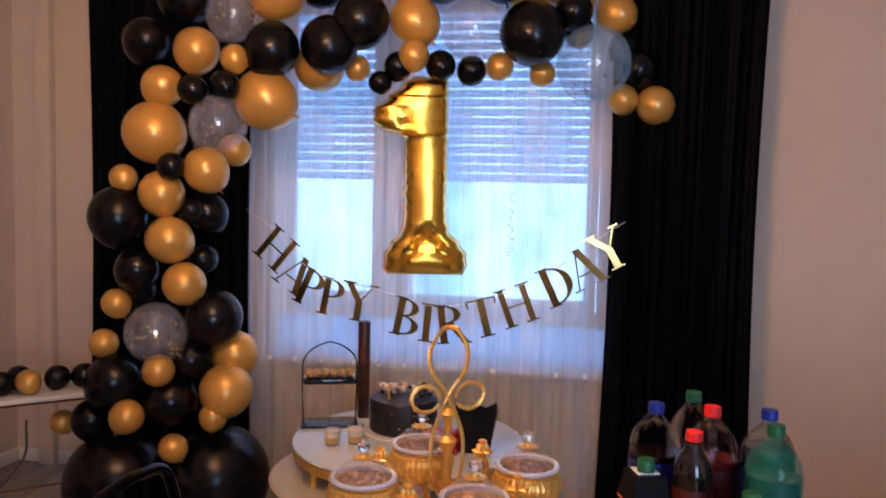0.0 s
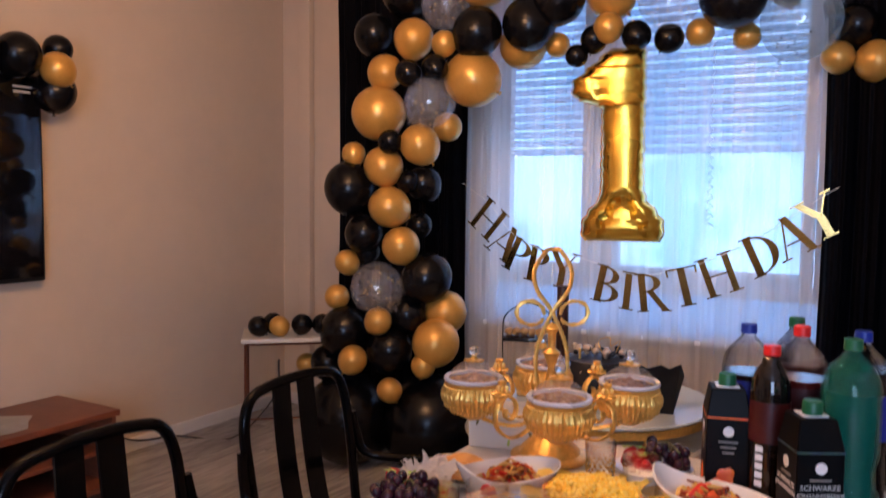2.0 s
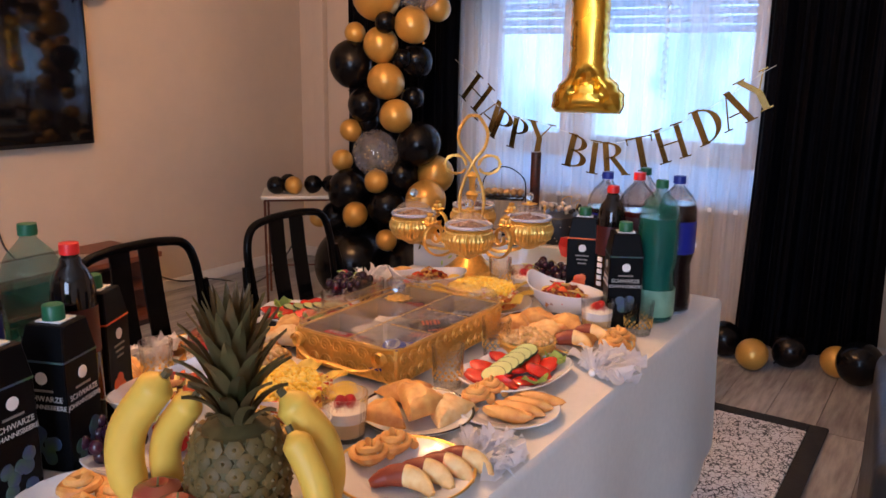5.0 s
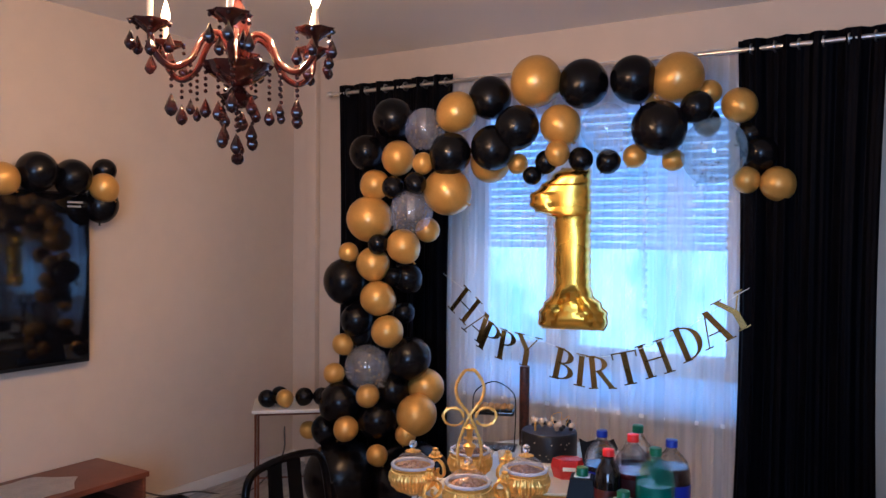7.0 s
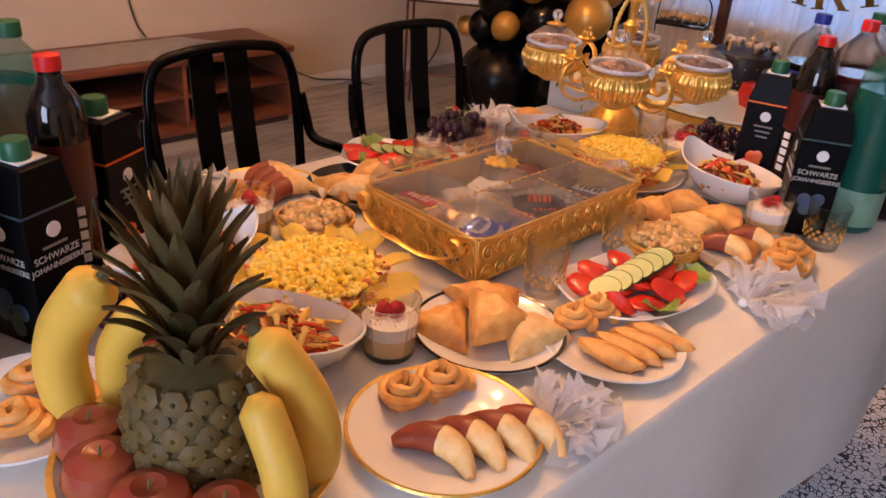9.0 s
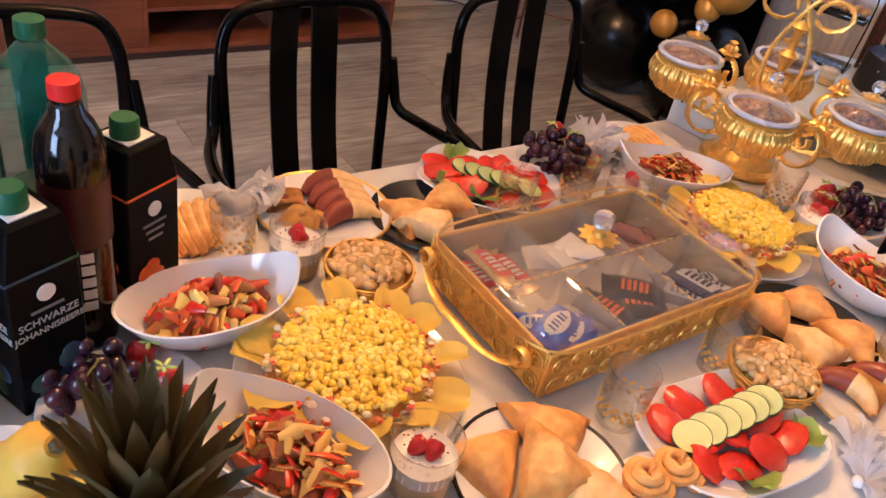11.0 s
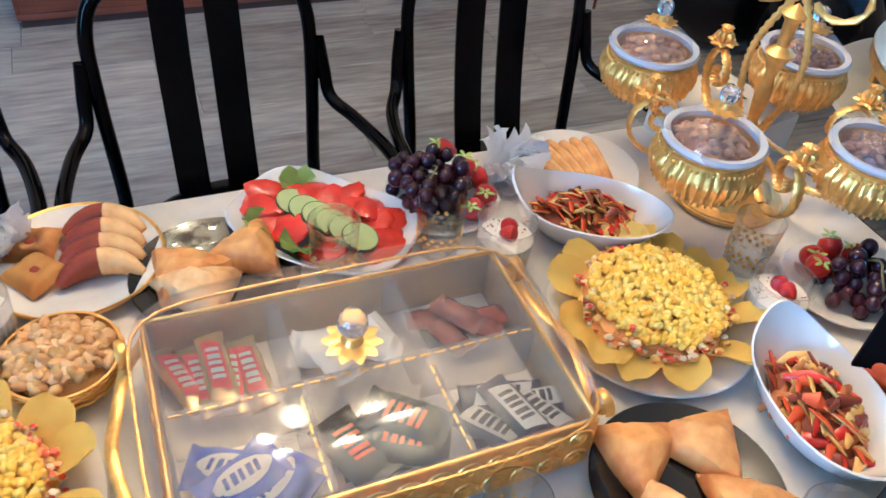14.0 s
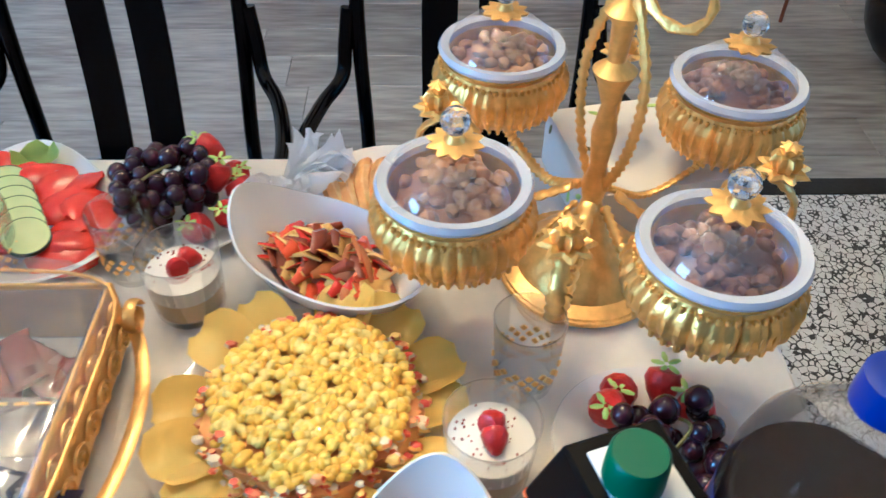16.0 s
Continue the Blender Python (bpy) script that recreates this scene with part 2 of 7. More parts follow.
DRINKGLASS = material("drinking_glass", (0.96, 0.97, 0.97), 0.03, trans=1.0, ior=1.25, alpha=0.55)
RUG = rug_material()
RUGB = material("rug_black_border", (0.02, 0.02, 0.022), 0.95, grain=0.3, scale=120, bump=0.6)
LEATHER = material("armchair_black_leather", (0.012, 0.011, 0.011), 0.42, grain=0.3, scale=80, bump=0.3)


# ---- mesh helpers ----
def finish(name, bm, mat, parent=None, label="", smooth=True):
    me = bpy.data.meshes.new(name)
    bm.normal_update()
    bm.to_mesh(me)
    bm.free()
    for m in (mat if isinstance(mat, (list, tuple)) else [mat]):
        me.materials.append(m)
    if smooth:
        me.shade_smooth()
        me.set_sharp_from_angle(angle=radians(40))
    ob = new(name, me)
    if parent:
        ob.parent = parent
    if label:
        ob["label"] = label
    return ob


def part(name, bm, mat, parent, label="", smooth=True):
    return finish(name, bm, mat, parent, label, smooth)


def root(name, x=0, y=0, z=0, rz=0, label="", category="", group=""):
    ob = new(name)
    ob.empty_display_size = 0.05
    ob.matrix_basis = pose(x, y, z, 0, 0, rz)
    return tagged(ob, label, category, group)


def add_box(bm, lo, hi, bevel=0.0, m=None, seg=2):
    g = bmesh.ops.create_cube(bm, size=1)["verts"]
    c, s = (Vector(lo) + Vector(hi)) / 2, Vector(hi) - Vector(lo)
    for v in g:
        v.co = Vector((v.co.x * s.x, v.co.y * s.y, v.co.z * s.z)) + c
    if bevel:
        edges = list({e for v in g for e in v.link_edges})
        r = bmesh.ops.bevel(bm, geom=edges, offset=bevel, segments=seg, affect="EDGES", profile=0.6)
        g = list({v for f in r["faces"] for v in f.verts} | {v for v in g if v.is_valid})
    if m is not None:
        bmesh.ops.transform(bm, matrix=m, verts=[v for v in g if v.is_valid])
    return bm


def box(lo, hi, bevel=0.0, seg=2):
    return add_box(bmesh.new(), lo, hi, bevel, None, seg)


def add_lathe(bm, prof, n=32, m=None, sx=1.0, sy=1.0, wave=None, caps=True):
    """Turned body about z; prof: (radius, height) pairs. wave(angle, radius, height) may give a factor on the radius."""
    rings = []
    for r, z in prof:
        ring = []
        for i in range(n):
            a = 2 * math.pi * i / n
            k = r * (wave(a, r, z) if wave else 1)
            p = Vector((k * math.cos(a) * sx, k * math.sin(a) * sy, z))
            ring.append(bm.verts.new(m @ p if m is not None else p))
        rings.append(ring)
    for a, b in zip(rings, rings[1:]):
        for i in range(n):
            bm.faces.new((a[i], a[(i + 1) % n], b[(i + 1) % n], b[i]))
    caps = caps and Vector(prof[0]) != Vector(prof[-1])
    if caps and prof[0][0] > 1e-4:
        bm.faces.new(list(reversed(rings[0])))
    if caps and prof[-1][0] > 1e-4:
        bm.faces.new(rings[-1])
    return bm


def lathe(prof, n=32, **k):
    return add_lathe(bmesh.new(), prof, n, **k)


def add_tube(bm, pts, r, n=8, closed=False, flat=1.0, up=None):
    """Round or flattened bar along points; r a number or one for each point."""
    pts = [Vector(p) for p in pts]
    m = len(pts)
    rings, side = [], None
    for i, p in enumerate(pts):
        d = (pts[(i + 1) % m] - pts[i - 1]) if closed else (pts[min(i + 1, m - 1)] - pts[max(i - 1, 0)])
        d.normalize()
        if up is not None:
            side = d.cross(Vector(up)).normalized()
        elif side is None:
            side = d.orthogonal().normalized()
        else:
            side = (side - d * side.dot(d)).normalized()
        o = d.cross(side)
        k = r[i] if isinstance(r, (list, tuple)) else r
        rings.append([bm.verts.new(p + side * (k * math.cos(2 * math.pi * j / n)) + o * (k * flat * math.sin(2 * math.pi * j / n))) for j in range(n)])
    pairs = list(zip(rings, rings[1:])) + ([(rings[-1], rings[0])] if closed else [])
    for a, b in pairs:
        for j in range(n):
            bm.faces.new((a[j], a[(j + 1) % n], b[(j + 1) % n], b[j]))
    if not closed:
        bm.faces.new(list(reversed(rings[0])))
        bm.faces.new(rings[-1])
    return bm


def tube(pts, r, n=8, **k):
    return add_tube(bmesh.new(), pts, r, n, **k)


def curve(keys, steps=8):
    """Smooth line through points."""
    k = [Vector(p) for p in keys]
    k = [2 * k[0] - k[1]] + k + [2 * k[-1] - k[-2]]
    out = []
    for i in range(1, len(k) - 2):
        a, b, c, d = k[i - 1:i + 3]
        for s in range(steps):
            t = s / steps
            out.append(0.5 * (2 * b + (c - a) * t + (2 * a - 5 * b + 4 * c - d) * t * t + (3 * b - a - 3 * c + d) * t ** 3))
    return out + [k[-2]]


SHAPES = {}


def ball(kind, a, b=0):
    """Points and faces of a unit ball, made once for each fineness."""
    if (kind, a, b) not in SHAPES:
        bm = bmesh.new()
        if kind == "uv":
            bmesh.ops.create_uvsphere(bm, u_segments=a, v_segments=b, radius=1)
        else:
            bmesh.ops.create_icosphere(bm, subdivisions=a, radius=1)
        bm.verts.ensure_lookup_table()
        SHAPES[kind, a, b] = [v.co.copy() for v in bm.verts], [[v.index for v in f.verts] for f in bm.faces]
        bm.free()
    return SHAPES[kind, a, b]


def add_blob(bm, c, s, rough=0.0, seed=0, n=(10, 7), m=None):
    """Rounded, slightly uneven lump."""
    points, faces = ball("uv", *n)
    c, off, made = Vector(c), Vector((seed * 3.1, seed * 1.7, seed)), []
    for q in points:
        k = 1 + rough * noise.noise(q * 1.6 + off) if rough else 1
        p = Vector((q.x * s[0], q.y * s[1], q.z * s[2])) * k
        made.append(bm.verts.new((m @ p if m is not None else p) + c))
    for f in faces:
        bm.faces.new([made[i] for i in f])
    return bm


def spin(a=0.0, tilt=0.0, turn=0.0):
    return Euler((tilt, turn, a)).to_matrix()


# ---- room ----
XW, XE, YN, YS, TOP = -3.61, 2.7, 4.62, -2.4, 2.83
WIN = (-2.20, -0.48, 0.64, 2.50)
wall_north = root("wall_north")
tagged(wall_north, "cream plastered wall with a wide window opening", "wall", kind="structure")
bm = bmesh.new()
for lo, hi in (((XW - 0.2, YN, 0), (WIN[0], YN + 0.22, TOP)), ((WIN[1], YN, 0), (XE + 0.2, YN + 0.22, TOP)),
               ((WIN[0], YN, 0), (WIN[1], YN + 0.22, WIN[2])), ((WIN[0], YN, WIN[3]), (WIN[1], YN + 0.22, TOP))):
    add_box(bm, lo, hi)
part("plaster", bm, WALL, wall_north, smooth=False)
part("pipe_casing", box((-3.45, YN - 0.05, 0.0), (-3.36, YN - 0.001, TOP - 0.001), 0.006), WALL, wall_north)
tagged(finish("wall_west", box((XW - 0.2, YS - 0.2, 0), (XW, YN, TOP)), WALL, smooth=False), "plain cream plastered wall behind the television", "wall", kind="structure")
tagged(finish("wall_east", box((XE, YS - 0.2, 0), (XE + 0.2, YN, TOP)), WALL, smooth=False), "plain cream plastered wall", "wall", kind="structure")
bm = bmesh.new()
for lo, hi in (((XW, YS - 0.2, 0), (0.4, YS, TOP)), ((2.0, YS - 0.2, 0), (XE, YS, TOP)), ((0.4, YS - 0.2, 2.3), (2.0, YS, TOP))):
    add_box(bm, lo, hi)
tagged(finish("wall_south", bm, WALL, smooth=False), "plain cream plastered wall with an assumed balcony doorway", "wall", kind="structure")
tagged(finish("ceiling", box((XW - 0.2, YS - 0.2, TOP), (XE + 0.2, YN + 0.22, TOP + 0.15)), CEIL, smooth=False), "smooth satin white ceiling", "ceiling", kind="structure")
bm = bmesh.new()
add_box(bm, (XW, YS, 0.0), (XW + 0.015, YN, 0.07), 0.003)
add_box(bm, (XW + 0.016, YN - 0.015, 0.0), (XE, YN - 0.001, 0.07), 0.003)
tagged(finish("baseboard", bm, SKIRT), "white painted skirting board along the walls", "baseboard", kind="structure")
ground = finish("ground", box((-60, -60, -3.2), (60, 60, -3.0)), material("ground_grass", (0.06, 0.09, 0.04), 0.9, grain=0.4, scale=2), smooth=False)
tagged(ground, "grass and paving far below the window", "ground", kind="structure")
tagged(finish("backdrop", box((-9, 9.0, -2.9), (7, 9.05, 6.5)), OUTSIDE, smooth=False), "bright blurred daylight and trees outside the window", "backdrop", kind="structure")

# floor boards
floor = tagged(finish("floor", box((XW, YS, -0.1), (XE, YN, -0.006)), GAP, smooth=False), "grey-brown oak laminate floor boards", "floor", kind="structure")

# window
window = root("window_1")
tagged(window, "white framed window with half-lowered outside shutter", "window", kind="structure")
a0, a1, z0, z1 = WIN[0], WIN[1], 0.86, WIN[3]
bm = bmesh.new()
for lo, hi in (((a0, 4.72, z0), (a0 + 0.07, 4.80, z1)), ((a1 - 0.07, 4.72, z0), (a1, 4.80, z1)), ((a0 + 0.07, 4.72, z1 - 0.07), (a1 - 0.07, 4.80, z1)),
               ((a0 + 0.07, 4.72, z0), (a1 - 0.07, 4.80, z0 + 0.07)), ((-1.60, 4.72, z0 + 0.07), (-1.52, 4.80, z1 - 0.07))):
    add_box(bm, lo, hi, 0.006)
part("window_frame", bm, PVC, window)
for x0, x1 in ((a0 + 0.075, -1.605), (-1.515, a1 - 0.075)):
    bm = bmesh.new()
    for lo, hi in (((x0, 4.70, z0 + 0.075), (x0 + 0.055, 4.76, z1 - 0.075)), ((x1 - 0.055, 4.70, z0 + 0.075), (x1, 4.76, z1 - 0.075)),
                   ((x0 + 0.055, 4.70, z0 + 0.075), (x1 - 0.055, 4.76, z0 + 0.13)), ((x0 + 0.055, 4.70, z1 - 0.13), (x1 - 0.055, 4.76, z1 - 0.075))):
        add_box(bm, lo, hi, 0.005)
    sash = part("sash", bm, PVC, window)
    g = part("pane", box((x0 + 0.05, 4.725, z0 + 0.125), (x1 - 0.05, 4.735, z1 - 0.125)), GLASS, sash, smooth=False)
    g.visible_shadow = False
part("window_sill", box((a0 + 0.002, 4.56, 0.645), (a1 - 0.002, 4.84, 0.67), 0.006), PVC, window)
# translucent panel added so the strip under the frame looks lit by daylight
part("added_light_panel", box((a0 + 0.002, 4.78, 0.672), (a1 - 0.002, 4.81, z0 - 0.002)), lit_through("light_panel_milky", (0.75, 0.82, 0.9)), window)
slat0 = None
for i in range(20):
    if slat0 is None:
        slat0 = part("shutter_slat", box((a0 + 0.03, -0.004, -0.0215), (a1 - 0.03, 0.004, 0.0215), 0.003, 1), SLAT, window)
        o = slat0
    else:
        o = new("shutter_slat", slat0.data)
        o.parent = window
    o.matrix_basis = pose(0, 4.87, 2.47 - i * 0.047, -27)

# curtains
def drape(name, x0, x1, y, z0, z1, amp, waves, mat, seed, gather=0.0, rows=14, cols=160, thick=0.0):
    bm = bmesh.new()
    rng = random.Random(seed)
    ph = [rng.uniform(0, 6.3) for _ in range(4)]
    grid = []
    for j in range(rows + 1):
        v = j / rows
        z = z1 + (z0 - z1) * v
        row = []
        for i in range(cols + 1):
            u = i / cols
            xx = x0 + (x1 - x0) * u + gather * math.sin(math.pi * v) * (0.5 - u)
            w = 2 * math.pi * waves * u
            k = amp * (0.55 + 0.45 * v)
            yy = y + k * math.sin(w + ph[0] + 0.5 * math.sin(2.1 * v + ph[1])) + 0.4 * k * math.sin(2.3 * w + ph[2] + 1.2 * v) + 0.15 * k * math.sin(5.1 * w + ph[3])
            row.append(bm.verts.new((xx, yy, z)))
        grid.append(row)
    for a, b in zip(grid, grid[1:]):
        for i in range(cols):
            bm.faces.new((a[i], a[i + 1], b[i + 1], b[i]))
    if thick:
        bmesh.ops.solidify(bm, geom=bm.faces[:], thickness=thick)
    return bm


sheer = root("sheer_curtain")
tagged(sheer, "white see-through voile curtain in loose folds before the window", "curtain")
part("voile", drape("voile", -2.30, -0.46, 4.545, 0.03, 2.60, 0.018, 13, SHEER, 3, cols=220), SHEER, sheer)
for nm, x0, x1, sd in (("blackout_curtain", -3.06, -2.18, 5), ("blackout_curtain", -0.53, 0.13, 8)):
    c = root(nm)
    tagged(c, "floor-length black satin curtain on steel eyelets", "curtain", "curtains beside the window")
    part("fabric", drape("fabric", x0, x1, 4.47, 0.02, 2.615, 0.03, 6.0 if sd == 5 else 4.5, CURTAIN, sd, gather=0.05, thick=0.003), CURTAIN, c)
    for i in range(6):
        xx = x0 + 0.07 + i * (x1 - x0 - 0.12) / 5
        bm = tube([(xx + 0.004 * math.cos(q), 4.47 + 0.024 * math.cos(q), 2.565 + 0.024 * math.sin(q)) for q in [k * math.pi / 8 for k in range(16)]], 0.005, 6, closed=True)
        part("eyelet", bm, ROD, c)
rod = root("curtain_rod")
tagged(rod, "brushed steel curtain rod with knob ends above the window", "curtain rod")
part("pole", tube([(-3.13, 4.47, 2.565), (0.2, 4.47, 2.565)], 0.012, 12), ROD, rod)
for x in (-3.15, 0.22):
    bm = bmesh.new()
    add_blob(bm, (x, 4.47, 2.565), (0.024, 0.022, 0.022))
    part("finial", bm, ROD, rod)
for x in (-3.09, -1.35, 0.16):
    part("bracket", tube([(x, 4.61, 2.565), (x, 4.47, 2.565)], 0.008, 8), ROD, rod)

# ---- dining table ----
TX0, TX1, TY0, TY1, TZ = -1.07, -0.168, 0.78, 2.60, 0.75
table = root("dining_table", label="long dining table under a cream tablecloth", category="table")
part("tabletop", box((TX0 + 0.01, TY0 + 0.01, 0.715), (TX1 - 0.01, TY1 - 0.01, 0.744), 0.004), WOOD, table)
for x in (TX0 + 0.07, TX1 - 0.07):
    for y in (TY0 + 0.07, TY1 - 0.07):
        part("leg", box((x - 0.03, y - 0.03, 0), (x + 0.03, y + 0.03, 0.715), 0.005), WOOD, table)
cloth = root("tablecloth", label="cream tablecloth hanging low over the dining table", category="tablecloth")
bm = bmesh.new()
ring = []
steps = [(TX0, TY0), (TX1, TY0), (TX1, TY1), (TX0, TY1)]
border = []
for (xa, ya), (xb, yb) in zip(steps, steps[1:] + steps[:1]):
    for i in range(24):
        border.append((xa + (xb - xa) * i / 24, ya + (yb - ya) * i / 24))
cx, cy = (TX0 + TX1) / 2, (TY0 + TY1) / 2
prev = None
for j, z in enumerate((0.750, 0.747, 0.735, 0.6, 0.45, 0.30)):
    cur = []
    for i, (x, y) in enumerate(border):
        d = Vector((x - cx, y - cy)).normalized()
        o = (0, 0.004, 0.008, 0.014, 0.024, 0.034)[j] + (0.016 * (j - 2) / 3 * math.sin(i * 0.9 + 0.6 * math.sin(i * 0.37)) if j > 2 else 0)
        ex = 1 if abs(x - TX1) < 1e-6 else (-1 if abs(x - TX0) < 1e-6 else 0)
        ey = 1 if abs(y - TY1) < 1e-6 else (-1 if abs(y - TY0) < 1e-6 else 0)
        cur.append(bm.verts.new((x + o * ex, y + o * ey, z)))
    if prev:
        for i in range(len(cur)):
            k = (i + 1) % len(cur)
            bm.faces.new((prev[i], prev[k], cur[k], cur[i]))
    else:
        bm.faces.new(cur)
    prev = cur
part("cloth", bm, CLOTH, cloth)


# ---- balloon garland round the window ----
def balloon_mesh(name, mat):
    bm = bmesh.new()
    prof = [(0.0, -1.0)]
    for i in range(1, 16):
        a = math.pi * i / 16
        z = -math.cos(a)
        r = math.sin(a) * (1.0 if z > 0 else 1 - 0.10 * z * z)
        prof.append((r, z * (1.0 if z > 0 else 1.08)))
    prof.append((0.0, 1.0))
    prof[0] = (0.0, -1.08)
    add_lathe(bm, prof, 28)
    add_lathe(bm, [(0.02, -1.06), (0.05, -1.13), (0.02, -1.16), (0.09, -1.22), (0.0, -1.215)], 10)
    bmesh.ops.remove_doubles(bm, verts=bm.verts, dist=1e-5)
    ob = finish(name, bm, mat)
    me = ob.data
    bpy.data.objects.remove(ob)
    return me


BALLOONS = {"gold": balloon_mesh("gold_balloon", GOLDB), "black": balloon_mesh("black_balloon", BLACKB),
            "clear": balloon_mesh("clear_balloon", CLEARB), "blue": balloon_mesh("blue_balloon", BLUEB)}
brand = random.Random(11)


def balloon(owner, kind, p, r, label=""):
    o = new("balloon", BALLOONS[kind])
    o.parent = owner
    o.matrix_basis = pose(*p, brand.uniform(-50, 50), brand.uniform(-50, 50), brand.uniform(0, 360)) @ Matrix.Diagonal((r, r, r * brand.uniform(0.98, 1.05), 1))
    if label:
        o["label"] = label
    return o


def arch_point(x, z, off):
    return (x, 3.88 + (x + 2.4) * 0.30 - off, z)


garland = root("balloon_garland", label="balloon arch of gold, black and clear balloons beside the window", category="balloon arch")
LEG_GOLD = [(-2.21, 2.06, 0.094, 0), (-2.03, 2.02, 0.058, 0.08), (-2.34, 1.91, 0.085, 0), (-2.37, 1.72, 0.130, 0), (-1.94, 1.87, 0.129, 0), (-2.10, 1.66, 0.070, -0.1),
            (-2.49, 1.53, 0.057, 0), (-2.15, 1.57, 0.093, 0.05), (-2.33, 1.47, 0.094, 0.03), (-2.29, 1.28, 0.097, 0.05), (-2.23, 1.10, 0.090, 0.06), (-2.52, 1.01, 0.061, 0),
            (-2.57, 0.84, 0.061, 0), (-2.09, 0.78, 0.102, -0.08), (-2.30, 0.75, 0.065, 0.12), (-2.07, 0.65, 0.111, 0.05), (-2.79, 0.48, 0.053, -0.1), (-2.42, 0.56, 0.069, 0.12),
            (-2.10, 0.55, 0.058, 0.1), (-2.24, 0.43, 0.059, 0.13)]
TOP_GOLD = [(-1.89, 2.30, 0.110, 0), (-1.48, 2.45, 0.134, 0), (-1.76, 2.03, 0.109, -0.1), (-1.59, 2.02, 0.055, -0.05), (-1.34, 2.21, 0.106, 0.04), (-1.33, 2.06, 0.064, 0.1),
            (-1.00, 2.05, 0.061, -0.03), (-0.82, 2.03, 0.058, -0.05), (-0.79, 2.44, 0.125, 0), (-0.66, 2.37, 0.063, -0.06), (-0.51, 2.29, 0.087, 0), (-0.47, 1.92, 0.067, 0.02),
            (-0.30, 2.01, 0.061, -0.04), (-0.33, 1.90, 0.085, 0.03), (-0.92, 2.37, 0.070, -0.1)]
LEG_BLACK = [(-2.30, 2.29, 0.115, -0.1), (-2.44, 2.10, 0.097, -0.08), (-2.18, 1.89, 0.061, 0.1), (-2.06, 1.91, 0.061, 0.1), (-2.26, 1.58, 0.056, 0.1), (-2.51, 1.37, 0.122, 0),
            (-2.23, 1.40, 0.053, 0), (-2.20, 1.39, 0.086, -0.08), (-2.22, 1.19, 0.064, -0.08), (-2.44, 1.15, 0.092, 0), (-2.45, 1.06, 0.064, -0.05), (-2.14, 0.95, 0.119, 0),
            (-2.23, 0.77, 0.088, 0), (-2.52, 0.68, 0.118, 0.02), (-2.29, 0.60, 0.110, 0.04), (-2.63, 0.51, 0.084, -0.02), (-2.53, 0.235, 0.225, -0.03), (-2.15, 0.24, 0.23, -0.05)]
TOP_BLACK = [(-1.74, 2.38, 0.116, -0.05), (-1.90, 2.07, 0.112, 0.05), (-1.68, 2.10, 0.120, 0.04), (-1.55, 2.20, 0.116, 0.06), (-1.25, 2.43, 0.130, -0.02), (-1.00, 2.44, 0.121, 0),
            (-1.40, 2.02, 0.059, 0.06), (-1.47, 1.95, 0.050, 0.06), (-1.23, 2.03, 0.064, 0.06), (-1.11, 2.02, 0.064, 0.02), (-0.86, 2.18, 0.139, 0.06), (-0.69, 2.28, 0.081, 0.05),
            (-0.67, 2.22, 0.069, -0.06), (-0.41, 2.05, 0.083, 0.02), (-0.47, 2.15, 0.068, -0.04)]
for rows, kind in ((LEG_GOLD, "gold"), (TOP_GOLD, "gold"), (LEG_BLACK, "black"), (TOP_BLACK, "black")):
    for x, z, r, off in rows:
        balloon(garland, kind, arch_point(x, z, off), r)
for x, z, r, off, kind in ((-2.08, 2.22, 0.112, -0.03, "clear"), (-2.09, 1.76, 0.116, 0.08, "clear"), (-2.33, 0.90, 0.125, 0.08, "clear"), (-1.10, 2.18, 0.132, 0.08, "clear"), (-0.60, 2.06, 0.157, 0.1, "blue")):
    o = balloon(garland, kind, arch_point(x, z, off), r, "clear balloon with gold confetti inside" if kind == "clear" else "large clear balloon tinted blue")
    bm = bmesh.new()
    for i in range(26):
        d = Vector((brand.gauss(0, 1), brand.gauss(0, 1), brand.gauss(0, 1) - 0.4)).normalized() * 0.93
        add_box(bm, (-0.03, -0.03, -0.006), (0.03, 0.03, 0.006), 0, Matrix.Translation(d) @ d.to_track_quat("Z", "Y").to_matrix().to_4x4())
    tagged(part("confetti", bm, CONF if kind == "clear" else material("confetti_dark", (0.03, 0.02, 0.02), 0.5), o, "scattered foil confetti", smooth=False), kind="stuff")
part("strip", tube(curve([(-2.4, 3.92, 0.3), (-2.35, 3.9, 1.2), (-2.2, 3.95, 1.9), (-1.7, 4.08, 2.25), (-1.1, 4.25, 2.27), (-0.5, 4.38, 2.1), (-0.36, 4.42, 1.95)], 8), 0.0015, 5), ACRYL, garland)

part("curling_ribbon", tube([(-0.93 + (0.004 + 0.012 * (k / 160) ** 2) * math.cos(k * 0.75), 4.30 + 0.010 * math.sin(k * 0.75), 2.0 - 0.0049 * k) for k in range(161)], 0.0016, 5), material("ribbon_pale", (0.55, 0.58, 0.62), 0.4), garland, "thin curled ribbon")

# loose balloons on the floor by the curtain
for x, y, r, k in ((-0.36, 4.14, 0.074, "gold"), (-0.02, 4.28, 0.07, "gold"), (-0.52, 4.26, 0.085, "black"), (-0.22, 4.28, 0.08, "black"), (0.08, 4.22, 0.10, "black")):
    b = root("floor_balloon", x, y, r * 1.01, label=("gold" if k == "gold" else "black") + " party balloon lying on the floor", category="balloon", group="balloons on the floor")
    balloon(b, k, (0, 0, 0), r)

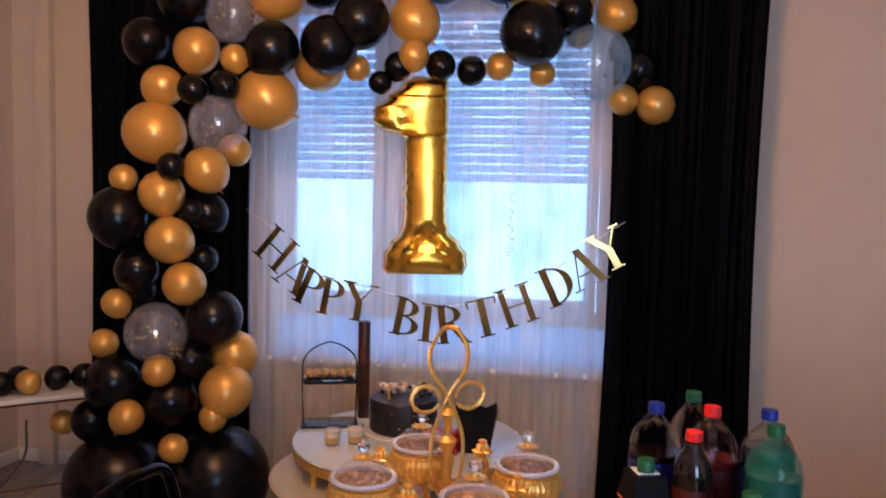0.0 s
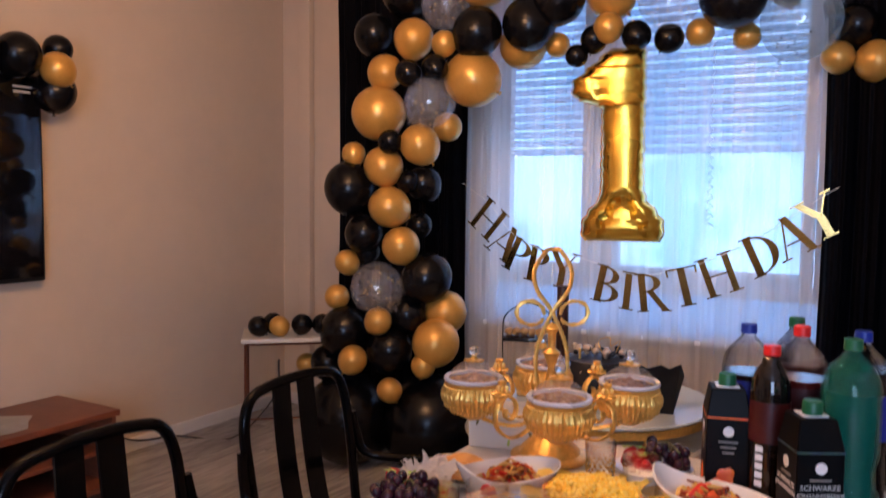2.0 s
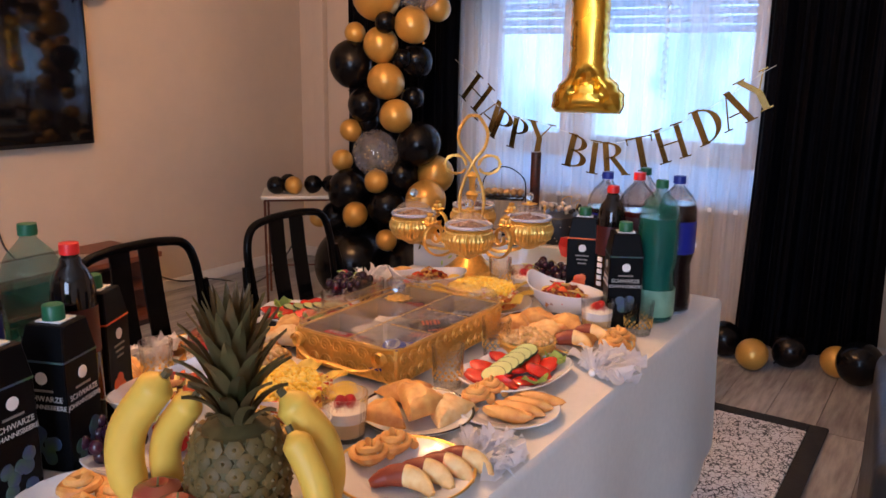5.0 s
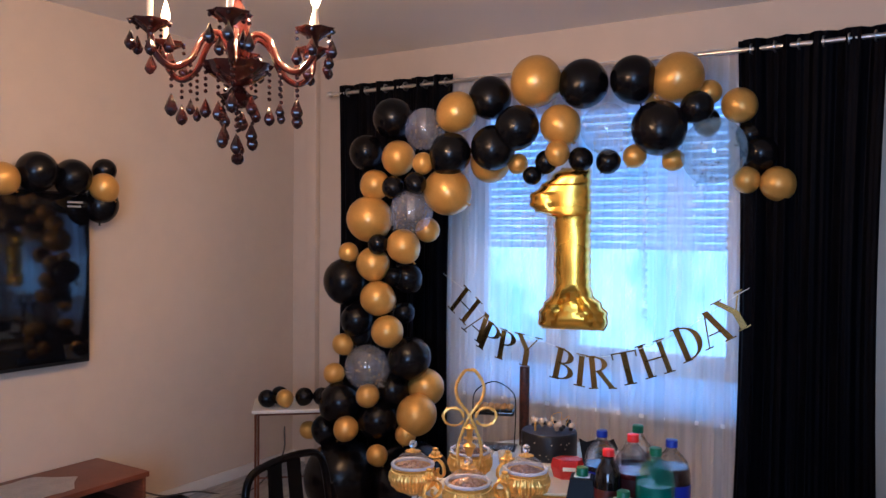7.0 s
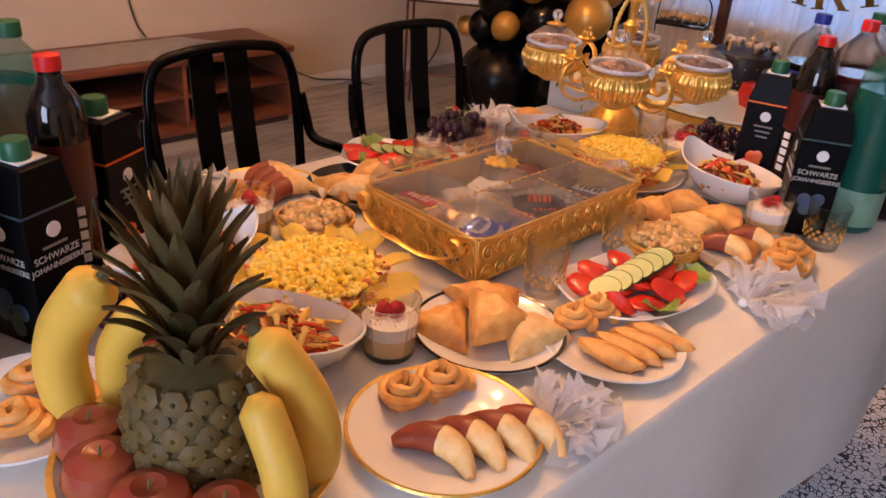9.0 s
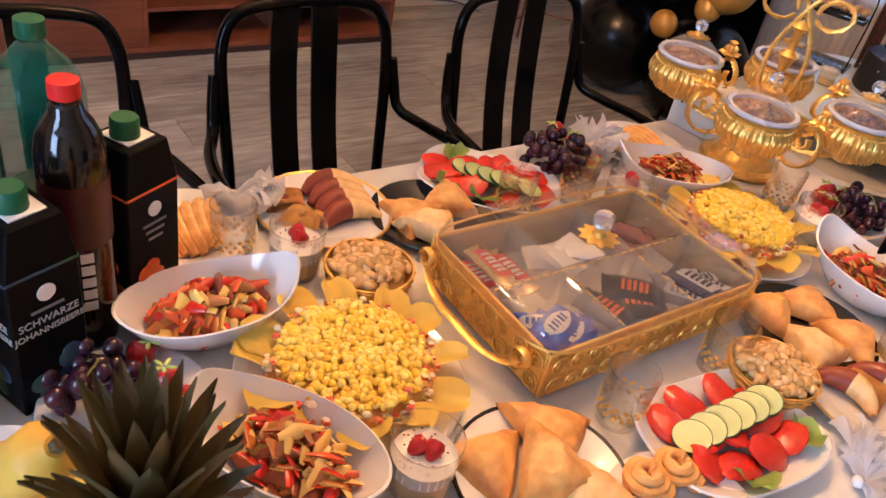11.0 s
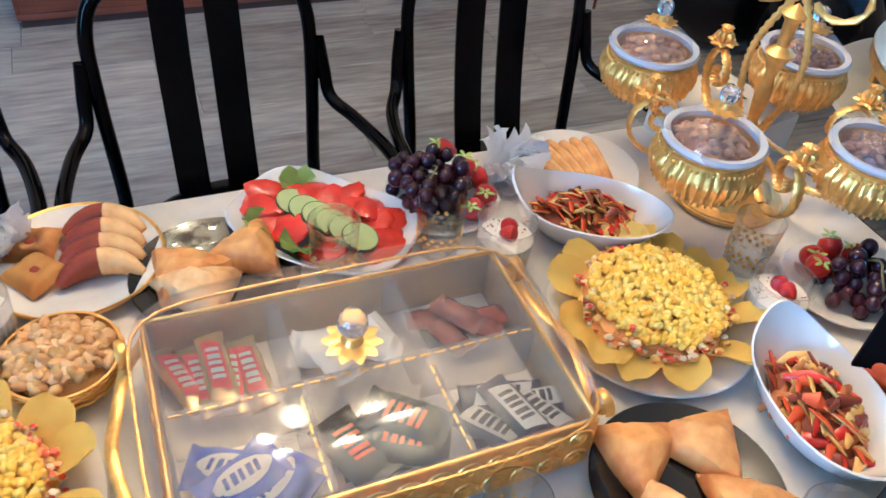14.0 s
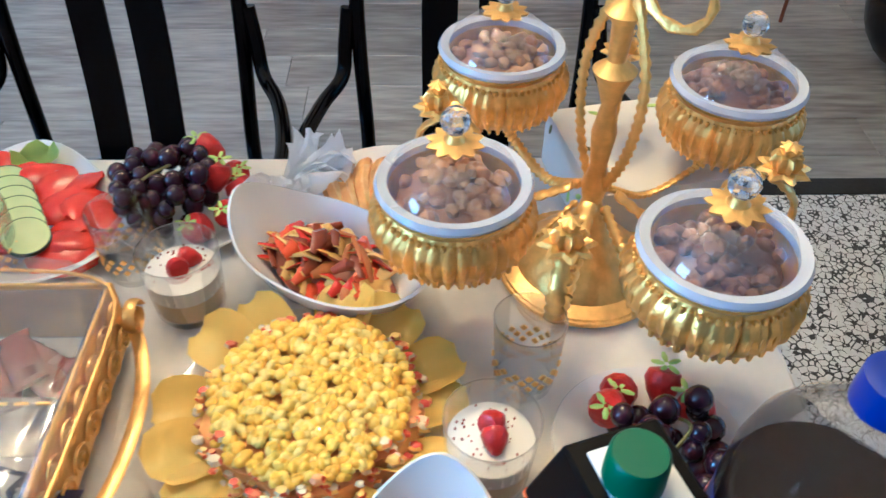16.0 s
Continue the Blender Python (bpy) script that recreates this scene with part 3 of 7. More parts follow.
# ---- foil number and letters ----
number = root("foil_number", -1.30, 4.24, 1.14, label="large shiny gold foil balloon shaped as the number one", category="balloon")
number.matrix_basis = pose(-1.30, 4.24, 1.14, 0, 0, 15)
bm = bmesh.new()
keys = [(0.0, -0.15, 0.165), (0.03, -0.168, 0.182), (0.09, -0.165, 0.182), (0.13, -0.140, 0.155), (0.19, -0.096, 0.104), (0.24, -0.087, 0.093), (0.40, -0.087, 0.091), (0.585, -0.090, 0.090),
        (0.605, -0.115, 0.090), (0.625, -0.195, 0.090), (0.66, -0.225, 0.090), (0.71, -0.222, 0.090), (0.76, -0.165, 0.090), (0.81, -0.105, 0.090), (0.855, -0.055, 0.086)]
rows = []
N = 40
for j in range(97):
    z = 0.855 * j / 96
    for a, b in zip(keys, keys[1:]):
        if a[0] <= z <= b[0] + 1e-9:
            t = (z - a[0]) / (b[0] - a[0])
            t = t * t * (3 - 2 * t)
            xl, xr = a[1] + (b[1] - a[1]) * t, a[2] + (b[2] - a[2]) * t
            break
    c, w = (xl + xr) / 2, (xr - xl) / 2
    edge = min(z / 0.07, (0.855 - z) / 0.06, 1)
    th = min(0.088, w * 0.95) * math.sqrt(max(0.0, 1 - (1 - edge) ** 2)) + 0.002
    if 0.60 < z < 0.76:
        th *= 0.85
    row = []
    for i in range(N):
        a = 2 * math.pi * i / N
        ca, sa = math.cos(a), math.sin(a)
        x = c + w * math.copysign(abs(ca) ** 0.8, ca)
        pucker = 0.006 * math.sin(z * 120 + 2 * ca) * abs(ca) ** 4 + 0.004 * noise.noise(Vector((x * 9, sa * 2, z * 7)))
        if z < 0.24:
            pucker -= 0.030 * math.exp(-((abs(x - 0.008) - 0.55 * (0.24 - z)) / 0.016) ** 2) * min(1, (0.24 - z) / 0.06)
        if 0.60 < z < 0.72:
            pucker -= 0.018 * math.exp(-((x + 0.095 + 0.25 * (z - 0.62)) / 0.014) ** 2)
        y = (th + pucker * (th / 0.088)) * math.copysign(abs(sa) ** 0.75, sa)
        row.append(bm.verts.new((x + pucker * 0.4 * ca, y, z)))
    rows.append(row)
for a, b in zip(rows, rows[1:]):
    for i in range(N):
        bm.faces.new((a[i], a[(i + 1) % N], b[(i + 1) % N], b[i]))
bm.faces.new(list(reversed(rows[0])))
bm.faces.new(rows[-1])
SEAM = {k: [tuple(r_[k].co) for r_ in rows] for k in (0, N // 2)}
part("foil_body", bm, FOIL, number)
for k in (0, N // 2):
    part("seam", tube([(r_[0] + (0.004 if k == 0 else -0.004), r_[1], r_[2]) for r_ in SEAM[k]], 0.005, 6, flat=0.25), FOIL, number, "flat crimped foil seam")
part("hanging_thread", tube([(0.02, 0, 0.85), (0.02, 0.0, 1.10)], 0.0012, 5), material("thread_clear", (0.7, 0.7, 0.7), 0.4), number)


banner = root("letter_banner", label="gold foil letter banner on a string across the window", category="banner")
spots = [("H", -2.045, 1.217), ("A", -1.951, 1.105), ("P", -1.863, 1.035), ("P", -1.763, 0.997), ("Y", -1.636, 0.981), ("B", -1.40, 0.923), ("I", -1.313, 0.90), ("R", -1.199, 0.902),
         ("T", -1.048, 0.941), ("H", -0.904, 1.0), ("D", -0.725, 1.103), ("A", -0.614, 1.183), ("Y", -0.504, 1.266)]


def letter_mesh(ch, h=0.172, t=0.0022):
    """Letter cut from foil card: thick and thin strokes with flat serifs, its middle at the origin."""
    bm = bmesh.new()
    K, S, F, W = h * 0.19, h * 0.045, h * 0.04, h * 0.30

    def bar(x0, z0, x1, z1, w):
        g = [Vector((x0 - w / 2, z0)), Vector((x0 + w / 2, z0)), Vector((x1 + w / 2, z1)), Vector((x1 - w / 2, z1))]
        lo = [bm.verts.new((p.x, -t / 2, p.y)) for p in g]
        hi = [bm.verts.new((p.x, t / 2, p.y)) for p in g]
        bm.faces.new(lo)
        bm.faces.new(list(reversed(hi)))
        for k in range(4):
            bm.faces.new((lo[(k + 1) % 4], lo[k], hi[k], hi[(k + 1) % 4]))

    def serif(x, z, w):
        bar(x, z - F / 2, x, z + F / 2, w)

    def bowl(x, z0, z1, reach):
        m, r, n = (z0 + z1) / 2, (z1 - z0) / 2, 16
        rows = []
        for k in range(n + 1):
            a = -math.pi / 2 + math.pi * k / n
            w = S + (K - S) * max(0, math.cos(a)) ** 1.5
            p = [(x + reach * math.cos(a), m + r * math.sin(a)), (x + max(0, (reach - w)) * math.cos(a), m + (r - S) * math.sin(a))]
            rows.append([bm.verts.new((q[0], y, q[1])) for y in (-t / 2, t / 2) for q in p])
        for a, c in zip(rows, rows[1:]):
            for u, v in ((0, 1), (1, 3), (3, 2), (2, 0)):
                bm.faces.new((a[u], a[v], c[v], c[u]))

    a, b = -h / 2, h / 2
    if ch == "H":
        for x in (-W, W):
            bar(x, a, x, b, K * 0.85), serif(x, a, K * 1.9), serif(x, b, K * 1.9)
        bar(-W, -S / 2, -W, S / 2, 0.001), bar(0, -S / 2, 0, S / 2, 2 * W)
    elif ch == "I":
        bar(0, a, 0, b, K), serif(0, a, K * 2.1), serif(0, b, K * 2.1)
    elif ch == "T":
        bar(0, a, 0, b, K), serif(0, a, K * 2.1), bar(0, b - S, 0, b, h * 0.78)
        for s in (-1, 1):
            bar(s * h * 0.37, b - h * 0.2, s * h * 0.38, b, S)
    elif ch == "A":
        bar(-W * 1.15, a, 0, b, S), bar(W * 1.1, a, W * 0.02, b, K), bar(0, a + h * 0.30, 0, a + h * 0.30 + S, W * 1.3)
        serif(-W * 1.15, a, K * 1.4), serif(W * 1.1, a, K * 1.9)
    elif ch == "Y":
        bar(0, a, 0, 0, K), serif(0, a, K * 2.0), bar(0, 0, -W * 1.15, b, K), bar(0, 0, W * 1.15, b, S), serif(-W * 1.15, b, K * 1.9), serif(W * 1.15, b, K * 1.4)
    else:
        x = -W * 0.75
        bar(x, a, x, b, K), serif(x - K * 0.15, a, K * 1.7), serif(x - K * 0.15, b, K * 1.7)
        if ch == "D":
            bowl(x, a, b, W * 2.1)
        elif ch == "P":
            bowl(x, 0 - h * 0.03, b, W * 1.75)
        elif ch == "B":
            bowl(x, 0, b, W * 1.6), bowl(x, a, S, W * 1.85)
        elif ch == "R":
            bowl(x, 0, b, W * 1.7), bar(W * 1.25, a, x + K, S, K), serif(W * 1.3, a, K * 1.5)
    bmesh.ops.recalc_face_normals(bm, faces=bm.faces)
    return bm


for i, (ch, x, z) in enumerate(spots):
    p, q = spots[max(i - 1, 0)], spots[min(i + 1, len(spots) - 1)]
    slope = math.degrees(math.atan2(q[2] - p[2], q[1] - p[1])) * 0.8
    o = part("letter", letter_mesh(ch), MIRRORGOLD, banner, smooth=False)
    o.matrix_basis = pose(x, 4.40 + 0.01 * math.sin(i * 2.3), z, 0, -slope, 6 * math.sin(i * 1.7))
part("string", tube(curve([(-2.2, 4.405, 1.40)] + [(x, 4.405, z + 0.082) for _, x, z in spots] + [(-0.44, 4.405, 1.39)], 4), 0.0018, 5), material("string_white", (0.7, 0.68, 0.62), 0.8), banner)

# ---- television and cabinet ----
tv = root("television", label="large black flat television on the wall, switched off", category="television")
part("housing", box((-3.60, 1.34, 0.935), (-3.545, 2.955, 1.845), 0.008), TVF, tv)
part("screen", box((-3.544, 1.352, 0.955), (-3.540, 2.943, 1.833), 0.001), TVB, tv)
part("standby_light", box((-3.546, 2.13, 0.928), (-3.538, 2.14, 0.936), 0.001), material("led_red", (0.6, 0.02, 0.02), 0.4, emit=(1, 0.05, 0.05), power=2.0), tv, "small red standby light")
bm = bmesh.new()
for k, w in ((0, 0.09), (1, 0.08)):
    add_box(bm, (-3.5395, 2.82, 1.785 - k * 0.022), (-3.539, 2.82 + w, 1.795 - k * 0.022))
part("sticker_print", bm, material("sticker_grey", (0.35, 0.35, 0.36), 0.6), tv, "faint grey printed sticker", smooth=False)
tvb = root("balloon_cluster", label="gold and black balloons clustered on the television corner", category="balloons")
for k, y, z, r, x in (("gold", 2.45, 1.89, 0.081, -3.49), ("black", 2.62, 1.935, 0.101, -3.48), ("black", 2.81, 1.915, 0.096, -3.48), ("black", 2.99, 1.965, 0.063, -3.47), ("gold", 2.96, 1.87, 0.075, -3.43), ("black", 2.99, 1.78, 0.093, -3.50), ("gold", 2.33, 1.92, 0.09, -3.50)):
    balloon(tvb, k, (x, y, z), r)
for i, pts in enumerate(([(-3.6, 2.36, 0.95), (-3.595, 2.37, 0.8), (-3.595, 2.41, 0.6), (-3.595, 2.44, 0.46), (-3.59, 2.48, 0.39)], [(-3.6, 3.02, 0.25), (-3.58, 3.2, 0.18), (-3.57, 3.45, 0.06), (-3.56, 3.7, 0.02), (-3.3, 3.85, 0.012), (-2.95, 3.8, 0.3), (-2.9, 3.78, 0.5)])):
    c = root("power_cable", label="thin dark power cable along the wall", category="cable")
    part("cord", tube(curve(pts, 8), 0.005, 6), WIRE, c)
cab = root("tv_cabinet", label="reddish-brown wooden television cabinet with open shelves", category="cabinet")
CX0, CX1, CY0, CY1, CH = -3.592, -3.16, 1.28, 3.02, 0.385
part("top", box((CX0, CY0, CH - 0.028), (CX1 + 0.012, CY1 + 0.01, CH), 0.003), WOOD, cab)
part("bottom", box((CX0, CY0, 0.035), (CX1, CY1, 0.06), 0.002), WOOD, cab)
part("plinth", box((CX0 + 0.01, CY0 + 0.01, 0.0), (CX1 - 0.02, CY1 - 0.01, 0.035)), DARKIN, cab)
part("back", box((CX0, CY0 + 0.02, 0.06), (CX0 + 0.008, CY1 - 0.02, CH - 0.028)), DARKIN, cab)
for y in (CY0, 1.86, 2.44, CY1 - 0.02):
    part("upright", box((CX0 + 0.01, y, 0.06), (CX1 - 0.004, y + 0.02, CH - 0.028), 0.002), WOOD, cab)
for y0, y1 in ((CY0 + 0.02, 1.86), (1.88, 2.44), (2.46, CY1 - 0.02)):
    part("shelf", box((CX0 + 0.01, y0, 0.20), (CX1 - 0.01, y1, 0.218), 0.002), WOOD, cab)
drawer = part("drawer_front", box((CX1 - 0.012, 1.30, 0.062), (CX1, 1.858, 0.355), 0.003), WOOD, cab)
part("handle", tube([(CX1 + 0.015, 1.5, 0.28), (CX1 + 0.015, 1.66, 0.28)], 0.005, 8), ROD, drawer, "thin steel handle")
run = root("lace_runner", label="white lace runner lying along the television cabinet", category="runner")
bm = bmesh.new()
rows = []
for i in range(25):
    y = 1.32 + i * 0.06
    k = 1.0 if y < 2.66 else max(0.02, 1 - (y - 2.60) / 0.17)
    scal = 0.010 * (i % 2)
    rows.append([bm.verts.new((-3.37 + u * (0.165 + scal) * k, y, 0.3875 + 0.001 * math.sin(i * 1.3 + u))) for u in (-1, -0.5, 0, 0.5, 1)])
for p, q in zip(rows, rows[1:]):
    for u in range(4):
        bm.faces.new((p[u], p[u + 1], q[u + 1], q[u]))
bmesh.ops.solidify(bm, geom=bm.faces[:], thickness=0.002)
part("lace", bm, LACE, run)

# ---- corner side table ----
con = root("side_table", -2.83, 3.84, 0, 42, "small side table with white top and thin brown legs", "side table")
part("top", box((-0.27, -0.19, 0.620), (0.30, 0.16, 0.64), 0.006), material("top_pale_stone", (0.62, 0.60, 0.55), 0.3, grain=0.1, scale=25), con)
LEGM = material("leg_brown_metal", (0.16, 0.055, 0.03), 0.4, metal=0.4, grain=0.2, scale=30)
part("apron", tube([(-0.25, -0.17, 0.612), (0.28, -0.17, 0.612), (0.28, 0.14, 0.612), (-0.25, 0.14, 0.612)], 0.006, 6, closed=True), LEGM, con)
for x in (-0.25, 0.28):
    for y in (-0.17, 0.14):
        part("leg", tube([(x, y, 0.612), (x, y, 0.0)], 0.007, 8), LEGM, con)
part("crossbar", tube([(-0.25, 0.14, 0.16), (0.28, 0.14, 0.16)], 0.005, 8), LEGM, con)
sb = root("balloon_row", -2.83, 3.84, 0.64, 42, "row of small gold and black balloons on the side table", "balloons")
for k, x, y, r in (("black", -0.19, -0.1, 0.05), ("black", -0.12, -0.03, 0.052), ("gold", -0.09, -0.11, 0.05), ("black", 0.02, -0.08, 0.052), ("black", 0.12, -0.09, 0.052)):
    balloon(sb, k, (x, y, r * 1.0), r)

# ---- chandelier ----
HUNG = pose(-1.36, 1.935, 1.838, 0, 0, 12) @ Matrix.Diagonal((0.77, 0.77, 0.77, 1))
chand = root("chandelier", 0, 0, 0, 0, "lit chandelier with dark crystal drops and curved arms", "chandelier")
chand.matrix_basis = HUNG
CRY = material("crystal_dark_red", (0.025, 0.005, 0.004), 0.12, coat=0.1, spec=0.4, grain=0.3, scale=30)
ARM = material("arm_dark_glass", (0.05, 0.010, 0.006), 0.1, coat=0.3)
BULBM = material("bulb_glow", (1, 0.8, 0.5), 0.4, emit=(1.0, 0.62, 0.28), power=14.0)
CAND = material("candle_sleeve", (0.7, 0.55, 0.35), 0.4)
part("stem", lathe([(0.012, 0.34), (0.03, 0.36), (0.014, 0.40), (0.034, 0.47), (0.05, 0.52), (0.03, 0.57), (0.014, 0.60), (0.02, 0.68), (0.01, 0.74), (0.01, 0.80)], 20), ARM, chand)
part("bowl", lathe([(0.0, 0.285), (0.03, 0.287), (0.06, 0.30), (0.10, 0.33), (0.125, 0.362), (0.128, 0.366), (0.095, 0.345), (0.03, 0.315), (0.0, 0.31)], 24, wave=lambda a, r, z: 1 + 0.04 * math.cos(12 * a) * (r > 0.08)), ARM, chand)
part("lower_dish", lathe([(0.0, 0.205), (0.03, 0.21), (0.055, 0.235), (0.075, 0.25), (0.05, 0.255), (0.02, 0.285)], 20), ARM, chand)
part("chain", tube([(0, 0, 0.80), (0, 0, 1.25)], 0.006, 6), ROD, chand)
part("ceiling_cup", lathe([(0.065, 1.288), (0.065, 1.27), (0.035, 1.245), (0.012, 1.22)], 20), ARM, chand)


def drop(bm, x, y, z, n=0, big=1.0):
    """A string of beads with a faceted teardrop under it; z is its top."""
    for i in range(n):
        bmesh.ops.create_icosphere(bm, subdivisions=1, radius=0.0085, matrix=Matrix.Translation((x, y, z - 0.01 - i * 0.023)))
    zt = z - 0.012 - n * 0.023
    add_lathe(bm, [(0.0, zt), (0.006 * big, zt - 0.012), (0.019 * big, zt - 0.042 * big), (0.021 * big, zt - 0.052 * big), (0.013 * big, zt - 0.068 * big), (0.0, zt - 0.075 * big)], 8, m=Matrix.Translation((x, y, 0)) @ Matrix.Diagonal((1, 1, 1, 1)))
    return bm


for i in range(6):
    q = 2 * math.pi * i / 6
    ca, sa = math.cos(q), math.sin(q)
    P = lambda r, z: (r * ca, r * sa, z)
    part("arm", tube(curve([P(0.03, 0.40), P(0.07, 0.47), P(0.13, 0.45), P(0.18, 0.36), P(0.25, 0.325), P(0.31, 0.37), P(0.325, 0.44)], 6), 0.0125, 9), ARM, chand)
    part("candle_cup", lathe([(0.012, 0.43), (0.03, 0.445), (0.062, 0.462), (0.07, 0.472), (0.04, 0.468), (0.013, 0.462)], 16, m=Matrix.Translation(P(0.325, 0)), wave=lambda a, r, z: 1 + 0.09 * math.cos(8 * a) * (r > 0.05)), ARM, chand)
    part("candle", lathe([(0.011, 0.465), (0.011, 0.545)], 12, m=Matrix.Translation(P(0.325, 0))), CAND, chand)
    part("bulb", lathe([(0.006, 0.545), (0.016, 0.565), (0.017, 0.58), (0.008, 0.615), (0.0, 0.635)], 12, m=Matrix.Translation(P(0.325, 0))), BULBM, chand, "glowing candle bulb")
    for j in range(5):
        a2 = q + 2 * math.pi * j / 5
        xx, yy = 0.325 * ca + 0.066 * math.cos(a2), 0.325 * sa + 0.066 * math.sin(a2)
        part("crystal_drop", drop(bmesh.new(), xx, yy, 0.468, 1 + (j % 2), 0.95), CRY, chand)
    part("crystal_drop", drop(bmesh.new(), *P(0.25, 0.315), 3, 1.1), CRY, chand)
    part("crystal_drop", drop(bmesh.new(), 0.115 * math.cos(q + 0.5), 0.115 * math.sin(q + 0.5), 0.345, 4 if i % 2 else 5, 1.0), CRY, chand)
    part("crystal_drop", drop(bmesh.new(), 0.06 * ca, 0.06 * sa, 0.235, 3 + i % 3, 1.05), CRY, chand)
    part("crystal_drop", drop(bmesh.new(), *P(0.18, 0.35), 5, 0.8), CRY, chand)
bm = bmesh.new()
for i in range(7):
    bmesh.ops.create_icosphere(bm, subdivisions=1, radius=0.008, matrix=Matrix.Translation((0, 0, 0.195 - i * 0.024)))
bmesh.ops.create_icosphere(bm, subdivisions=2, radius=0.024, matrix=Matrix.Translation((0, 0, 0.02)))
part("centre_drop", bm, CRY, chand, smooth=False)
for i in range(6):
    q = 2 * math.pi * i / 6
    lamp("candle_bulb_light", "POINT", Matrix.Translation(HUNG @ Vector((0.325 * math.cos(q), 0.325 * math.sin(q), 0.66))), BULB, (1.0, 0.52, 0.20), radius=0.02)

# ---- round cake table ----
RT = (-1.29, 3.96)
rt = root("round_table", *RT, 0, 0, "low round table with milk-glass top and gilt frame", "coffee table")
part("top", lathe([(0.0, 0.485), (0.45, 0.485), (0.465, 0.488), (0.468, 0.494), (0.465, 0.50), (0.0, 0.50)], 56), MILK, rt)
part("rim", lathe([(0.44, 0.45), (0.462, 0.45), (0.466, 0.484), (0.44, 0.484), (0.44, 0.45)], 56), BRASS, rt, "gilt metal rim")
part("lower_top", lathe([(0.0, 0.36), (0.49, 0.36), (0.50, 0.366), (0.49, 0.375), (0.0, 0.375)], 56, m=Matrix.Translation((-0.04, -0.05, 0))), material("lower_cream", (0.6, 0.57, 0.48), 0.3, grain=0.08, scale=20), rt)
for i in range(4):
    q = math.pi / 4 + i * math.pi / 2
    part("leg", tube([(0.42 * math.cos(q), 0.42 * math.sin(q), 0.46), (0.43 * math.cos(q), 0.43 * math.sin(q), 0.0)], 0.012, 8), BRASS, rt)
part("foot_ring", tube([(0.43 * math.cos(q), 0.43 * math.sin(q), 0.03) for q in [2 * math.pi * k / 40 for k in range(40)]], 0.01, 6, closed=True), BRASS, rt)

CAKE = material("cake_black_icing", (0.012, 0.012, 0.016), 0.35, grain=0.2, scale=30, bump=0.15)
PEARL = material("pearl_champagne", (0.75, 0.62, 0.48), 0.2, metal=0.4)
cake = root("birthday_cake", -1.33, 4.04, 0.50, 0, "black iced birthday cake with pearls and silver dots on a board", "cake")
part("board", lathe([(0.0, 0.0), (0.165, 0.0), (0.17, 0.006), (0.165, 0.012), (0.0, 0.012)], 40), CERAMIC, cake)
part("icing", lathe([(0.135, 0.012), (0.142, 0.02), (0.142, 0.135), (0.135, 0.146), (0.0, 0.148)], 48), CAKE, cake)
crng = random.Random(4)
for i in range(24):
    q, zz = crng.uniform(0, 6.3), crng.uniform(0.03, 0.12)
    bm = bmesh.new()
    add_blob(bm, (0.143 * math.cos(q), 0.143 * math.sin(q), zz), (0.004, 0.004, 0.004), n=(6, 4))
    part("dot", bm, PEARL, cake)
for i in range(34):
    q, rr = crng.uniform(-0.6, 3.2), crng.uniform(0.04, 0.12)
    bm = bmesh.new()
    k = crng.uniform(0.010, 0.017)
    add_blob(bm, (rr * math.cos(q), rr * math.sin(q), 0.146 + k + crng.uniform(0, 0.02)), (k, k, k), n=(10, 7))
    part("pearl", bm, PEARL if i % 3 else CAKE, cake)
part("butterfly_wire", tube(curve([(0.03, 0.02, 0.15), (0.0, 0.03, 0.21), (0.05, 0.03, 0.235), (0.06, 0.02, 0.2), (0.1, 0.02, 0.225), (0.08, 0.02, 0.17)], 6), 0.0015, 5), BRASS, cake)
part("candle", lathe([(0.006, 0.146), (0.006, 0.19), (0.0, 0.192)], 8, m=Matrix.Translation((-0.05, -0.06, 0))), BRASS, cake)
cannon = root("confetti_cannon", -1.55, 4.20, 0.50, 0, "tall black confetti tube with fine gold specks", "confetti tube")
part("tube", lathe([(0.026, 0.0), (0.027, 0.003), (0.027, 0.425), (0.026, 0.428), (0.0, 0.428)], 20), material("tube_black_specks", (0.012, 0.011, 0.012), 0.3, second=(0.10, 0.03, 0.012), scale=140), cannon)
bask = root("wire_serving_stand", -1.66, 4.06, 0.50, 20, "tall wire stand holding a tray of pastries", "serving stand")
part("wire", tube(curve([(-0.11, 0, 0.0), (-0.115, 0, 0.2), (-0.10, 0, 0.30), (0, 0, 0.355), (0.10, 0, 0.30), (0.115, 0, 0.2), (0.11, 0, 0.0)], 6), 0.003, 6), BLACKM, bask)
part("tray", box((-0.11, -0.06, 0.185), (0.11, 0.06, 0.205), 0.006), DARKPLATE, bask)
for i in range(6):
    bm = bmesh.new()
    add_blob(bm, (-0.085 + i * 0.034, 0.0, 0.222), (0.02, 0.045, 0.018), 0.2, i)
    part("pastry", bm, material("pastry_pale", (0.55, 0.33, 0.13), 0.6, grain=0.35, scale=60, bump=0.3), bask)
part("lower_tray", box((-0.12, -0.07, 0.0), (0.12, 0.07, 0.012), 0.004), DARKPLATE, bask)
bag = root("black_gift_bag", -1.0, 3.86, 0.50, 15, "crumpled black paper bag on the round table", "bag")
bm = bmesh.new()
